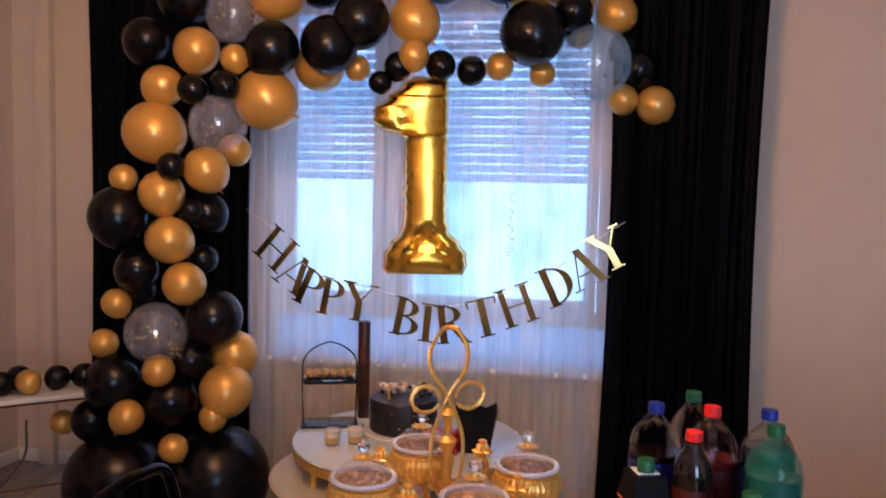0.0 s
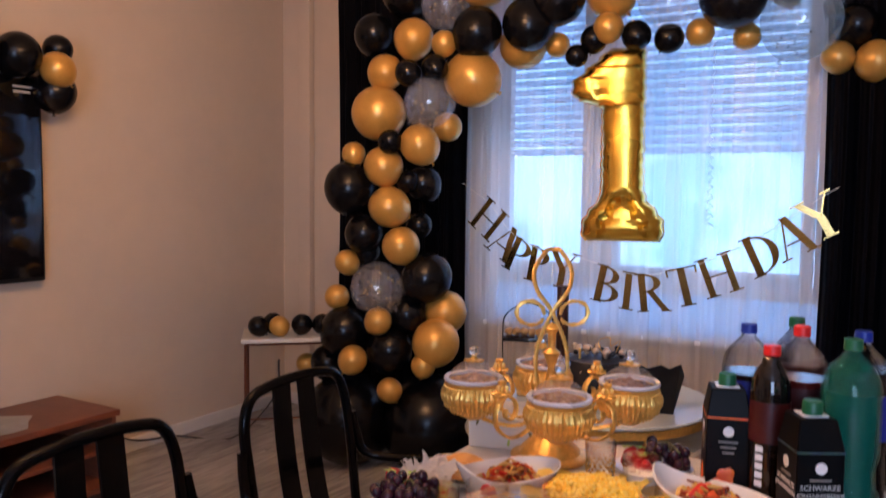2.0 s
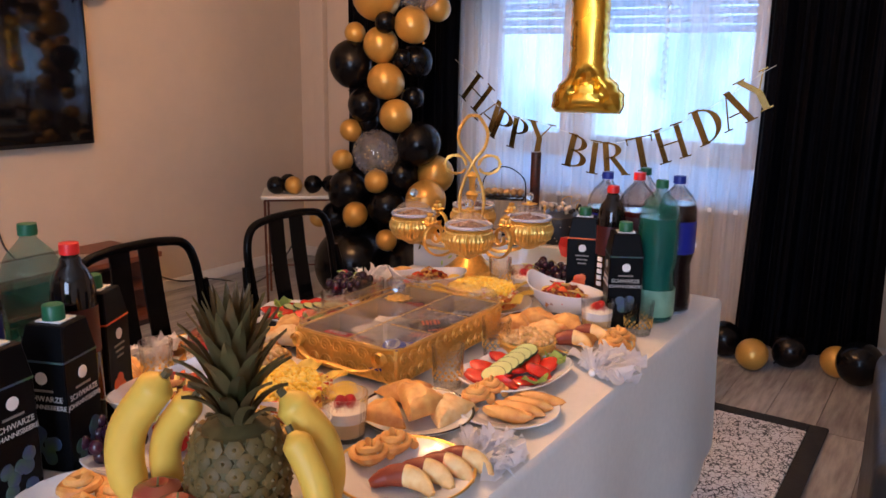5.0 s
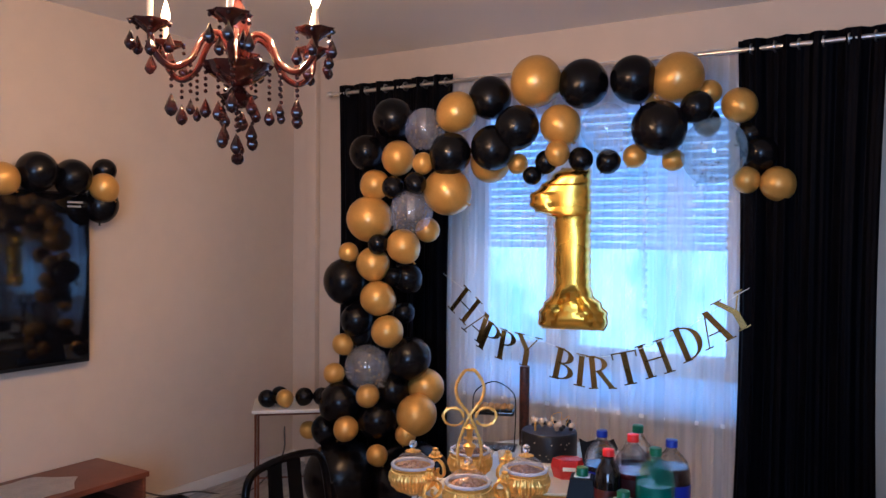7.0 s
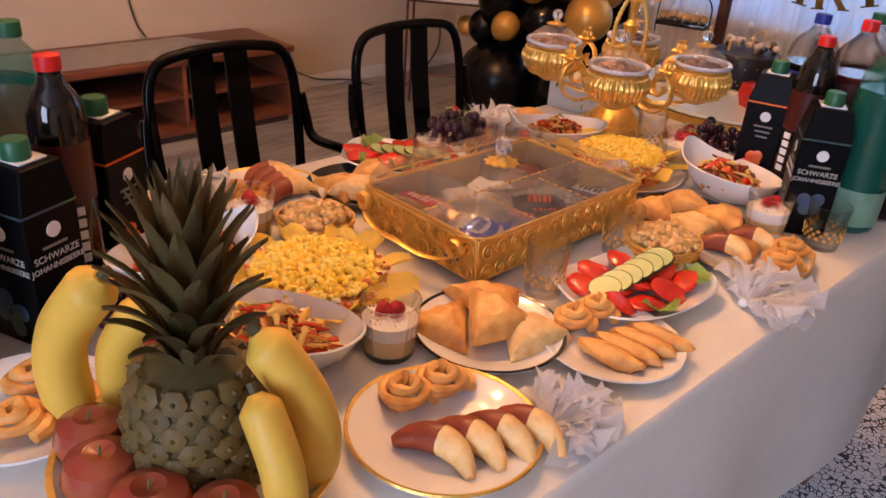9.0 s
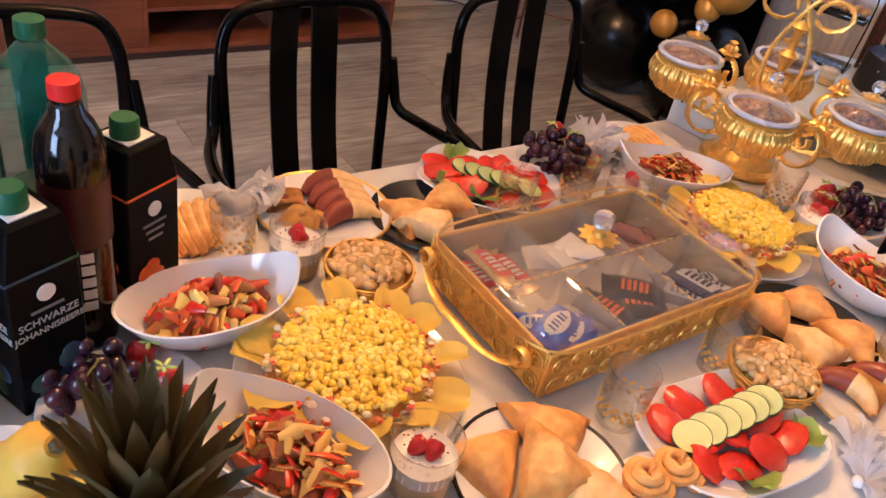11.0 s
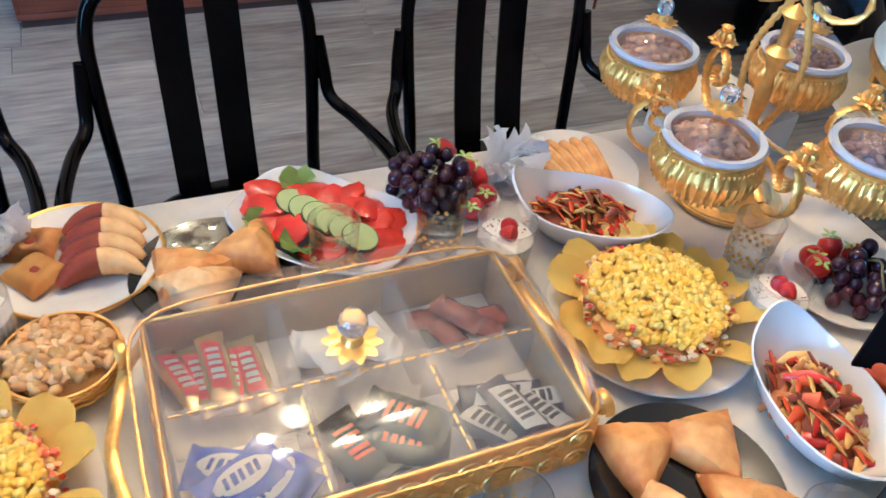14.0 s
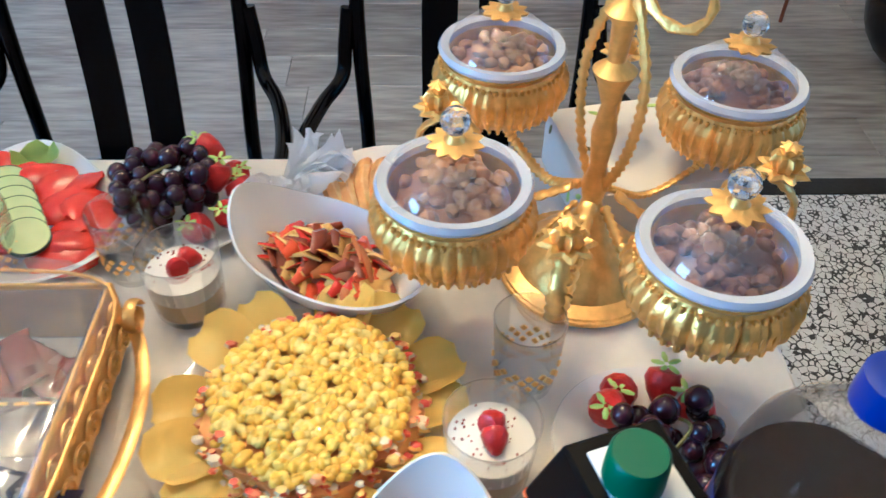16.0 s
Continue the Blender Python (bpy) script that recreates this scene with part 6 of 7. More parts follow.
salad_plate(-0.352, 1.755, 84, [(-0.070 + i * 0.026, 0.004 + 0.002 * i, -18) for i in range(6)], [(-0.07, -0.03, 0.4), (-0.03, -0.045, 0.1), (0.02, -0.045, -0.2), (0.065, -0.035, 0.3), (-0.075, 0.035, 1.8), (-0.03, 0.05, 2.2), (0.03, 0.05, 1.4), (0.07, 0.03, 2.6), (0.0, 0.0, 0.8), (-0.05, 0.0, 0.5), (0.05, 0.0, 0.2)], "tomato slices with a row of cucumber slices")
salad_plate(-0.950, 1.808, 45, [(-0.048 + i * 0.0235, 0.002 - 0.006 * i, 16) for i in range(6)], [(-0.092, 0.012, 0.3), (-0.085, -0.018, 0.0), (-0.055, -0.03, -0.2), (-0.03, -0.042, 0.3), (-0.035, 0.045, 1.3), (-0.01, 0.030, 1.6), (0.0, 0.056, 1.1), (0.028, 0.034, 1.5), (0.045, 0.052, 1.9), (0.062, 0.022, 1.2), (0.085, 0.012, 1.5), (0.10, -0.012, 1.0), (0.03, -0.052, 0.3), (0.07, 0.04, 0.6), (-0.06, 0.02, 0.9)], "tomato slices with a slanting row of cucumber slices", ((-0.068, 0.046), (-0.06, -0.052), (0.0, -0.062)))

plate(-0.408, 1.487, 0.105, "white plate with a dark brown rim", "dark")
samosas(-0.408, 1.487, [(-0.04, -0.05, 0.0, 20, 0), (0.045, 0.035, 0.0, 200, 0), (-0.04, 0.05, 0.004, 120, 5), (0.01, 0.0, 0.02, 75, 10)], Z + 0.008)
plate(-0.443, 2.056, 0.105, "glossy black round plate", None, DARKPLATE)
samosas(-0.443, 2.056, [(-0.052, -0.036, 0.0, 10, 0), (0.042, -0.042, 0.0, 92, 0), (-0.036, 0.050, 0.0, 152, 0), (0.046, 0.044, 0.002, 236, 4)], Z + 0.008)
plate(-0.895, 1.655, 0.105, "glossy black round plate", None, DARKPLATE)
samosas(-0.885, 1.665, [(-0.035, 0.035, 0.0, 60, 0), (0.025, -0.03, 0.002, 150, 4), (-0.02, -0.05, 0.0, 0, 0)], Z + 0.008)

plate(-0.967, 1.495, 0.108, "white plate with a fine gilt rim", "gold")
for i in range(4):
    roll(-1.02 + 0.029 * i, 1.535 - 0.004 * i, Z + 0.008, 78 + 3 * i, 0.088)
for dx, dy, a in ((0.015, -0.045, 40), (-0.04, -0.048, 75)):
    roll(-0.967 + dx, 1.495 + dy, Z + 0.008, a, 0.075, False)
plate(-0.300, 1.300, 0.112, "white plate with a broad gilt rim", "gold")
for i in range(4):
    roll(-0.275 + 0.014 * i, 1.265 + 0.033 * i, Z + 0.008, 15, 0.088)
for dx, dy in ((-0.065, 0.0), (-0.055, 0.05)):
    waffle_roll(-0.300 + dx, 1.300 + dy, Z + 0.010, 40)
plate(-0.305, 2.015, 0.105, "white plate with a fine gilt rim", "gold")
for i in range(3):
    roll(-0.33 + 0.008 * i, 1.985 + 0.032 * i, Z + 0.008, 10, 0.08, i != 1)
for dx, dy in ((0.05, 0.0), (0.04, 0.055)):
    waffle_roll(-0.293 + dx, 2.01 + dy, Z + 0.010, 10)
plate(-0.285, 1.60, 0.098, "plain white porcelain plate")
for i in range(4):
    o = lump("fried_pastry", -0.265 + 0.006 * i, 1.565 + 0.03 * i, Z + 0.006, (0.048, 0.017, 0.013), PASTRY, 8, "long golden fried pastry on a plate", "pastry", "fried pastries")
for dx, dy in ((-0.06, -0.01), (-0.055, 0.035)):
    waffle_roll(-0.285 + dx, 1.60 + dy, Z + 0.010, 10, 0.028)
plate(-0.985, 1.285, 0.10, "plain white porcelain plate")
for i in range(7):
    fan_slice(-0.985 + 0.004 * math.sin(i * 2), 1.232 + 0.017 * i, Z + 0.008, 8 - 4 * i, 0.066 - 0.003 * abs(i - 3))
plate(-0.975, 2.215, 0.10, "plain white porcelain plate")
for i in range(7):
    fan_slice(-0.978 + 0.004 * math.sin(i * 2), 2.160 + 0.017 * i, Z + 0.008, 14 - 4 * i, 0.068 - 0.003 * abs(i - 3))
plate(-0.615, 0.965, 0.10, "plain white porcelain plate")
for dx, dy in ((-0.03, 0.02), (0.03, -0.02), (0.035, 0.04)):
    waffle_roll(-0.615 + dx, 0.965 + dy, Z + 0.010, 10, 0.034)

plate(-0.690, 1.118, 0.092, "plain white porcelain plate")
grapes(-0.72, 1.09, Z + 0.008, 24, (0.045, 0.045), 3)
strawberries(-0.69, 1.118, Z + 0.010, [(0.0, 0.045, 0), (0.03, 0.05, 0), (0.055, 0.03, 0), (-0.055, 0.03, 0), (0.05, 0.0, 0), (0.03, 0.02, 0.012)])
plate(-0.960, 1.985, 0.085, "plain white porcelain plate")
grapes(-0.960, 1.962, Z + 0.008, 46, (0.058, 0.052), 4, 0.06)
strawberries(-0.960, 1.985, Z + 0.010, [(-0.04, 0.045, 0.0), (-0.01, 0.06, 0), (0.03, 0.055, 0), (-0.01, 0.035, 0.022), (0.055, 0.025, 0), (-0.05, 0.02, 0.03)])
plate(-0.635, 2.445, 0.085, "plain white porcelain plate")
grapes(-0.620, 2.455, Z + 0.008, 30, (0.05, 0.05), 5, 0.055)
strawberries(-0.635, 2.445, Z + 0.010, [(-0.05, -0.02, 0), (-0.055, 0.02, 0), (-0.03, 0.045, 0), (-0.025, -0.035, 0.01)])

# fruit bowl with pineapple
FB = (-0.392, 1.055)
fb = root("fruit_platter", *FB, Z, 0, "low white bowl with a gilt rim", "bowl")
part("bowl", lathe([(0.0, 0.0), (0.07, 0.0), (0.09, 0.012), (0.135, 0.055), (0.131, 0.056), (0.086, 0.018), (0.066, 0.006), (0.0, 0.006)], 44), CERAMIC, fb)
part("rim_line", lathe([(0.130, 0.0555), (0.1365, 0.0555), (0.1365, 0.059), (0.130, 0.059), (0.130, 0.0555)], 44), BRASS, fb, "gilt rim line")
pine = root("pineapple", FB[0], FB[1], Z + 0.006, 10, "whole ripe pineapple with a leafy green crown", "pineapple")
part("core", lathe([(0.0, 0.0), (0.035, 0.0), (0.056, 0.03), (0.064, 0.075), (0.062, 0.12), (0.048, 0.15), (0.02, 0.163), (0.0, 0.165)], 28), material("pineapple_groove", (0.10, 0.075, 0.02), 0.7, grain=0.4, scale=60), pine)
eye_m = material("pineapple_eye", (0.17, 0.095, 0.02), 0.6, second=(0.10, 0.07, 0.02), scale=70, bump=0.4, vary=0.2)
eye_me = None
for j in range(9):
    v = (j + 0.5) / 9
    zz = 0.012 + 0.14 * v
    rr = 0.039 + 0.0255 * math.sin(math.pi * (0.12 + 0.78 * v)) ** 0.8
    for i in range(13):
        q = 2 * math.pi * (i + 0.5 * (j % 2)) / 13
        if eye_me is None:
            bm = bmesh.new()
            add_lathe(bm, [(0.0135, -0.004), (0.0125, 0.002), (0.006, 0.0052), (0.003, 0.005), (0.0, 0.0085)], 6)
            eye0 = part("eye", bm, eye_m, pine)
            eye_me = eye0.data
            o = eye0
        else:
            o = new("eye", eye_me)
            o.parent = pine
        n = Vector((math.cos(q), math.sin(q), (v - 0.45) * 0.9)).normalized()
        o.matrix_basis = Matrix.Translation((rr * math.cos(q), rr * math.sin(q), zz)) @ n.to_track_quat("Z", "Y").to_matrix().to_4x4()
LEAF = material("pineapple_leaf", (0.105, 0.105, 0.032), 0.5, second=(0.24, 0.14, 0.055), scale=16, bump=0.25, vary=0.3)
for i in range(64):
    v = i / 63
    q = i * 2.399
    l = 0.052 + 0.075 * math.sin(math.pi * (0.05 + 0.62 * v))
    out = 1.05 - 0.95 * v
    w = 0.0105 + 0.003 * math.sin(math.pi * v)
    bm = bmesh.new()
    rows = []
    for j in range(8):
        s = j / 7
        bend = out * (0.35 + 0.75 * s)
        rad = 0.020 - 0.012 * v + l * s * math.sin(min(bend, 1.3)) * 0.75
        zz = 0.150 + 0.075 * v + l * s * math.cos(min(bend * 0.85, 1.2))
        ww = w * (0.75 + 0.9 * s) * (1 - s ** 1.7) + 0.0004
        for_row = []
        for u in (-1, 0, 1):
            x, y = rad - 0.004 * abs(u) * (1 - s), u * ww
            for_row.append(bm.verts.new((x * math.cos(q) - y * math.sin(q), x * math.sin(q) + y * math.cos(q), zz + 0.004 * abs(u))))
        rows.append(for_row)
    for a, b in zip(rows, rows[1:]):
        for u in range(2):
            bm.faces.new((a[u], a[u + 1], b[u + 1], b[u]))
    bmesh.ops.solidify(bm, geom=bm.faces[:], thickness=0.0012)
    part("leaf", bm, LEAF, pine)
BANANA = material("banana_yellow", (0.80, 0.50, 0.07), 0.5, second=(0.70, 0.40, 0.05), scale=16)
BTIP = material("banana_tip", (0.08, 0.06, 0.02), 0.7)
for x, y, rz, s, lean in ((-0.105, -0.045, 215, 1.25, 0), (-0.082, -0.012, 200, 1.05, 0), (0.062, 0.045, 35, 1.15, 0), (0.098, 0.012, 0, 0.95, 14)):
    b = root("banana", FB[0] + x, FB[1] + y, Z + 0.012, rz, "ripe yellow banana leaning in the fruit bowl", "banana", "bananas")
    pts = curve([(0.015 * s, 0.0, 0.0), (0.035 * s, 0.0, 0.055 * s), (0.030 * s, 0.0, 0.105 * s), (0.0, 0.0, 0.15 * s), (-0.012 * s, 0, 0.165 * s)], 7)
    n = len(pts)
    part("peel", tube(pts, [0.0205 * s * min(1, 0.35 + 3.2 * min(i, n - 1 - i) / n) for i in range(n)], 12), BANANA, b)
    part("tip", tube([pts[-1], pts[-1] + Vector((-0.006, 0, 0.008))], 0.005 * s, 6), BTIP, b, "dark dried tip")
for x, y, k in ((0.055, -0.075, 0.038), (-0.015, -0.088, 0.036), (0.1, -0.03, 0.034), (-0.07, -0.075, 0.035)):
    a = root("apple", FB[0] + x, FB[1] + y, Z + 0.03, 0, "red apple in the fruit bowl", "apple", "apples")
    part("flesh", lathe([(0.0, 0.006), (k * 0.5, 0.0), (k * 0.92, k * 0.5), (k, k * 1.0), (k * 0.85, k * 1.5), (k * 0.4, k * 1.72), (0.0, k * 1.58)], 24), material("apple_red", (0.30, 0.02, 0.02), 0.25, second=(0.45, 0.14, 0.05), scale=18, coat=0.3), a)
    part("stalk", tube([(0, 0, k * 1.55), (0.003, 0, k * 1.95)], 0.0014, 5), STEM, a)

# ---- candy tray ----
tray = root("candy_tray", -0.638, 1.764, Z, 0, "gilt openwork candy tray with six compartments", "tray")
TW, TL, TH = 0.133, 0.205, 0.084
for s, (lo, hi) in enumerate((((-TW, -TL, 0.012), (-TW + 0.005, TL, TH)), ((TW - 0.005, -TL, 0.012), (TW, TL, TH)), ((-TW + 0.005, -TL, 0.012), (TW - 0.005, -TL + 0.005, TH)), ((-TW + 0.005, TL - 0.005, 0.012), (TW - 0.005, TL, TH)))):
    part("side_panel", box(lo, hi, 0.0015, 1), BRASS, tray)
part("insert_floor", box((-TW + 0.006, -TL + 0.006, 0.012), (TW - 0.006, TL - 0.006, 0.016)), material("insert_white", (0.86, 0.80, 0.72), 0.3, grain=0.08, scale=20), tray)


def scroll(m):
    bm = bmesh.new()
    add_tube(bm, [m @ Vector((0.015 * (1 - k / 26) * math.cos(k * 0.5), 0, 0.015 * (1 - k / 26) * math.sin(k * 0.5))) for k in range(24)], 0.0016, 5)
    return bm


for i in range(13):
    y = -TL + 0.02 + i * (2 * TL - 0.04) / 12
    for s in (-1, 1):
        part("scroll", scroll(Matrix.Translation((s * (TW + 0.002), y, 0.028 if i % 2 else 0.062)) @ Matrix.Rotation(math.pi / 2, 4, "Z")), BRASS, tray)
        part("scroll", scroll(Matrix.Translation((s * (TW + 0.002), y, 0.062 if i % 2 else 0.028)) @ Matrix.Rotation(math.pi / 2, 4, "Z")), BRASS, tray)
for i in range(8):
    x = -TW + 0.02 + i * (2 * TW - 0.04) / 7
    for s in (-1, 1):
        for z in (0.028, 0.062):
            part("scroll", scroll(Matrix.Translation((x, s * (TL + 0.002), z))), BRASS, tray)
for sx in (-1, 1):
    for sy in (-1, 1):
        bm = bmesh.new()
        add_blob(bm, (sx * (TW - 0.02), sy * (TL - 0.02), 0.007), (0.008, 0.008, 0.007))
        part("foot", bm, BRASS, tray)
for s in (-1, 1):
    part("handle", tube(curve([(-0.112, s * TL, 0.070), (-0.098, s * (TL + 0.022), 0.050), (-0.055, s * (TL + 0.036), 0.040), (0.0, s * (TL + 0.044), 0.046), (0.055, s * (TL + 0.036), 0.040), (0.098, s * (TL + 0.022), 0.050), (0.112, s * TL, 0.070)], 7), 0.0016, 8, flat=4.0, up=(0, 1, 0.01)), BRASS, tray, "flat curved gilt handle")
    for e in (-1, 1):
        part("curl", tube([(e * (0.105 + 0.017 * (1 - k / 40) * math.cos(k * 0.4)), s * (TL + 0.022), 0.066 + 0.017 * (1 - k / 40) * math.sin(k * 0.4)) for k in range(19)], 0.0014, 8, flat=4.0, up=(0, 1, 0)), BRASS, tray)
INS = film_material("insert_frosted", (0.92, 0.86, 0.80), 0.26, 0.06)
bm = bmesh.new()
for y in (-TL / 3, TL / 3):
    for x0, x1 in ((-TW + 0.010, -0.010), (0.010, TW - 0.010)):
        add_box(bm, (x0, y - 0.008, 0.018), (x1, y + 0.008, 0.079), 0.005)
add_box(bm, (-0.0095, -TL + 0.01, 0.018), (0.0095, TL - 0.01, 0.080), 0.005)
for lo, hi in (((-TW + 0.006, -TL + 0.006, 0.017), (-TW + 0.009, TL - 0.006, 0.080)), ((TW - 0.009, -TL + 0.006, 0.017), (TW - 0.006, TL - 0.006, 0.080)), ((-TW + 0.0095, -TL + 0.006, 0.017), (TW - 0.0095, -TL + 0.009, 0.080)), ((-TW + 0.0095, TL - 0.009, 0.017), (TW - 0.0095, TL - 0.006, 0.080))):
    add_box(bm, lo, hi)
part("divider", bm, INS, tray, "frosted plastic dividers", smooth=False)
lid = root("tray_lid", -0.638, 1.764, Z + 0.085, 0, "clear acrylic lid with a flower knob", "lid")
bm = bmesh.new()
prof, n = [], 48
rings = []
for k, z in ((1.03, 0.0), (1.03, 0.016), (1.0, 0.026), (0.94, 0.030), (0.5, 0.031), (0.0, 0.031)):
    row = []
    for i in range(n):
        a = 2 * math.pi * (i + 0.5) / n
        e = (abs(math.cos(a)) ** 6 + abs(math.sin(a)) ** 6) ** (-1 / 6)
        row.append(bm.verts.new(((TW + 0.008) * k * e * math.cos(a), (TL + 0.008) * k * e * math.sin(a), z)))
    rings.append(row)
for a, b in zip(rings, rings[1:]):
    for i in range(n):
        bm.faces.new((a[i], a[(i + 1) % n], b[(i + 1) % n], b[i]))
bmesh.ops.remove_doubles(bm, verts=bm.verts, dist=1e-5)
bmesh.ops.solidify(bm, geom=bm.faces[:], thickness=0.0015)
part("cover", bm, FOGGY, lid)
bm = bmesh.new()
pts = []
for i in range(64):
    a = 2 * math.pi * (i + 0.5) / 64
    e = (abs(math.cos(a)) ** 6 + abs(math.sin(a)) ** 6) ** (-1 / 6)
    pts.append(((TW + 0.0095) * 1.03 * e * math.cos(a), (TL + 0.0095) * 1.03 * e * math.sin(a), 0.001))
part("gilt_line", tube(pts, 0.0018, 5, closed=True), BRASS, lid, "thin gilt line round the lid")
for k in range(7):
    for y in (-TL / 3, TL / 3):
        x = 0.020 + k * (TW - 0.036) / 6
        part("gilt_dash", box((x - 0.0055, y - 0.0009, 0.0795), (x + 0.0055, y + 0.0009, 0.0815)), BRASS, tray, smooth=False)
for k in range(23):
    y = -TL + 0.018 + k * (2 * TL - 0.036) / 22
    part("gilt_dash", box((-0.0009, y - 0.0055, 0.0805), (0.0009, y + 0.0055, 0.0825)), BRASS, tray, smooth=False)
CRYST = material("knob_crystal", (0.95, 0.96, 0.97), 0.03, trans=0.9, ior=1.4)


def knob(owner, x, y, z, k=1.0):
    part("knob_flower", lathe([(0.0, z), (0.017 * k, z + 0.001), (0.019 * k, z + 0.004), (0.008 * k, z + 0.006), (0.005 * k, z + 0.012), (0.0, z + 0.012)], 40, m=Matrix.Translation((x, y, 0)), wave=lambda a, r, zz: 1 + 0.16 * math.cos(10 * a) * (r > 0.012)), BRASS, owner, "gilt flower under the knob")
    bm = bmesh.new()
    add_blob(bm, (x, y, z + 0.021 * k), (0.011 * k, 0.011 * k, 0.011 * k), n=(12, 8))
    part("knob", bm, CRYST, owner, "cut crystal knob", smooth=False)


knob(lid, -0.008, -0.010, 0.032, 1.45)


def sweet(x, y, z, rz, size, mat, bar, label, tilt=0.0):
    s = root("wrapped_sweet", x, y, z, rz, label, "sweet", "wrapped sweets")
    s.matrix_basis = pose(x, y, z, tilt, 0, rz)
    l, w, h = size
    bm = bmesh.new()
    rows = []
    for j in range(11):
        v = j / 10 * 2 - 1
        k = 1.0 if abs(v) < 0.78 else 0.25
        ww = w * (1.0 if abs(v) < 0.8 else (0.9 if abs(v) < 0.9 else 1.05))
        rows.append([bm.verts.new((l * v, ww * math.cos(q) * (1 + 0.05 * math.sin(j * 2.3 + i)), h * (1 + k * math.sin(q)))) for i, q in enumerate([2 * math.pi * t / 12 for t in range(12)])])
    for a, b in zip(rows, rows[1:]):
        for i in range(12):
            bm.faces.new((a[i], a[(i + 1) % 12], b[(i + 1) % 12], b[i]))
    bm.faces.new(list(reversed(rows[0])))
    bm.faces.new(rows[-1])
    part("wrapper", bm, mat, s)
    if not bar:
        return
    top = lambda yy: h * (1 + math.sqrt(max(0.0, 1 - (yy / w) ** 2))) + 0.0012
    oval = mat is WB

    def patch(name, x0, x1, half, lift, mt, lab, slant=0.0):
        bm = bmesh.new()
        rows = [[bm.verts.new((x0 + (x1 - x0) * k / 6 + slant * u, half * u * (math.sqrt(max(0.05, 1 - (k / 3 - 1) ** 2)) if name == "oval_mark" else 1), top(half * u) + lift)) for u in (-1, -0.5, 0, 0.5, 1)] for k in range(7)]
        for a, b in zip(rows, rows[1:]):
            for i in range(4):
                bm.faces.new((a[i], b[i], b[i + 1], a[i + 1]))
        bmesh.ops.solidify(bm, geom=bm.faces[:], thickness=0.0005)
        part(name, bm, mt, s, lab, smooth=False)

    if oval:
        patch("oval_mark", -l * 0.70, l * 0.70, w * 0.60, 0.0, CERAMIC, "plain pale oval mark")
    elif mat is not WK:
        patch("print_band", -l * 0.66, l * 0.66, w * 0.62, 0.0, bar, "plain band of colour", 0.004)
    ink = WB if oval else (bar if mat is WK else (CERAMIC if mat is WG else WN))
    for k in range(5):
        x0 = l * (-0.46 + 0.19 * k)
        patch("print_bar", x0, x0 + l * (0.10 + 0.03 * (k % 2)), w * (0.26 if oval else 0.42), 0.0007, ink, "plain bar of print", 0.0012)


WG = material("wrapper_gold", (0.85, 0.55, 0.20), 0.25, metal=0.7, grain=0.3, scale=30, bump=0.4)
WB = material("wrapper_blue", (0.012, 0.05, 0.50), 0.34, grain=0.2, scale=30, bump=0.4, coat=0.3)
WK = material("wrapper_black", (0.006, 0.006, 0.007), 0.34, grain=0.3, scale=30, bump=0.4, coat=0.3)
WN = material("wrapper_navy", (0.02, 0.016, 0.07), 0.34, grain=0.3, scale=30, bump=0.4, coat=0.3)
WP = material("wrapper_paper", (0.72, 0.70, 0.67), 0.5, grain=0.1, scale=30, bump=0.4)
WR = material("wrapper_dark_red", (0.13, 0.012, 0.010), 0.25, second=(0.30, 0.05, 0.025), scale=24, bump=0.4, coat=0.3)
RED = material("print_red", (0.68, 0.02, 0.03), 0.4)
ORB = material("print_orange_bar", (0.85, 0.16, 0.04), 0.4)
tx, ty, tz = -0.638, 1.764, Z + 0.027
cells = {"gold": (-0.068, -0.137), "paper": (-0.068, 0.0), "red": (-0.068, 0.137), "blue": (0.068, -0.137), "black": (0.068, 0.0), "navy": (0.068, 0.137)}
looks = {"gold": (WG, RED, (0.050, 0.0155, 0.009), "gold-wrapped chocolate bar with red print"), "paper": (WP, None, (0.032, 0.024, 0.009), "small white paper sachet of sweets"), "red": (WR, None, (0.032, 0.015, 0.009), "dark red glossy stuffed date"),
         "blue": (WB, CERAMIC, (0.043, 0.024, 0.011), "small chocolate bar in blue wrapper"), "black": (WK, ORB, (0.046, 0.026, 0.011), "small chocolate bar in black wrapper"), "navy": (WN, CERAMIC, (0.046, 0.019, 0.010), "small chocolate bar in dark wrapper")}
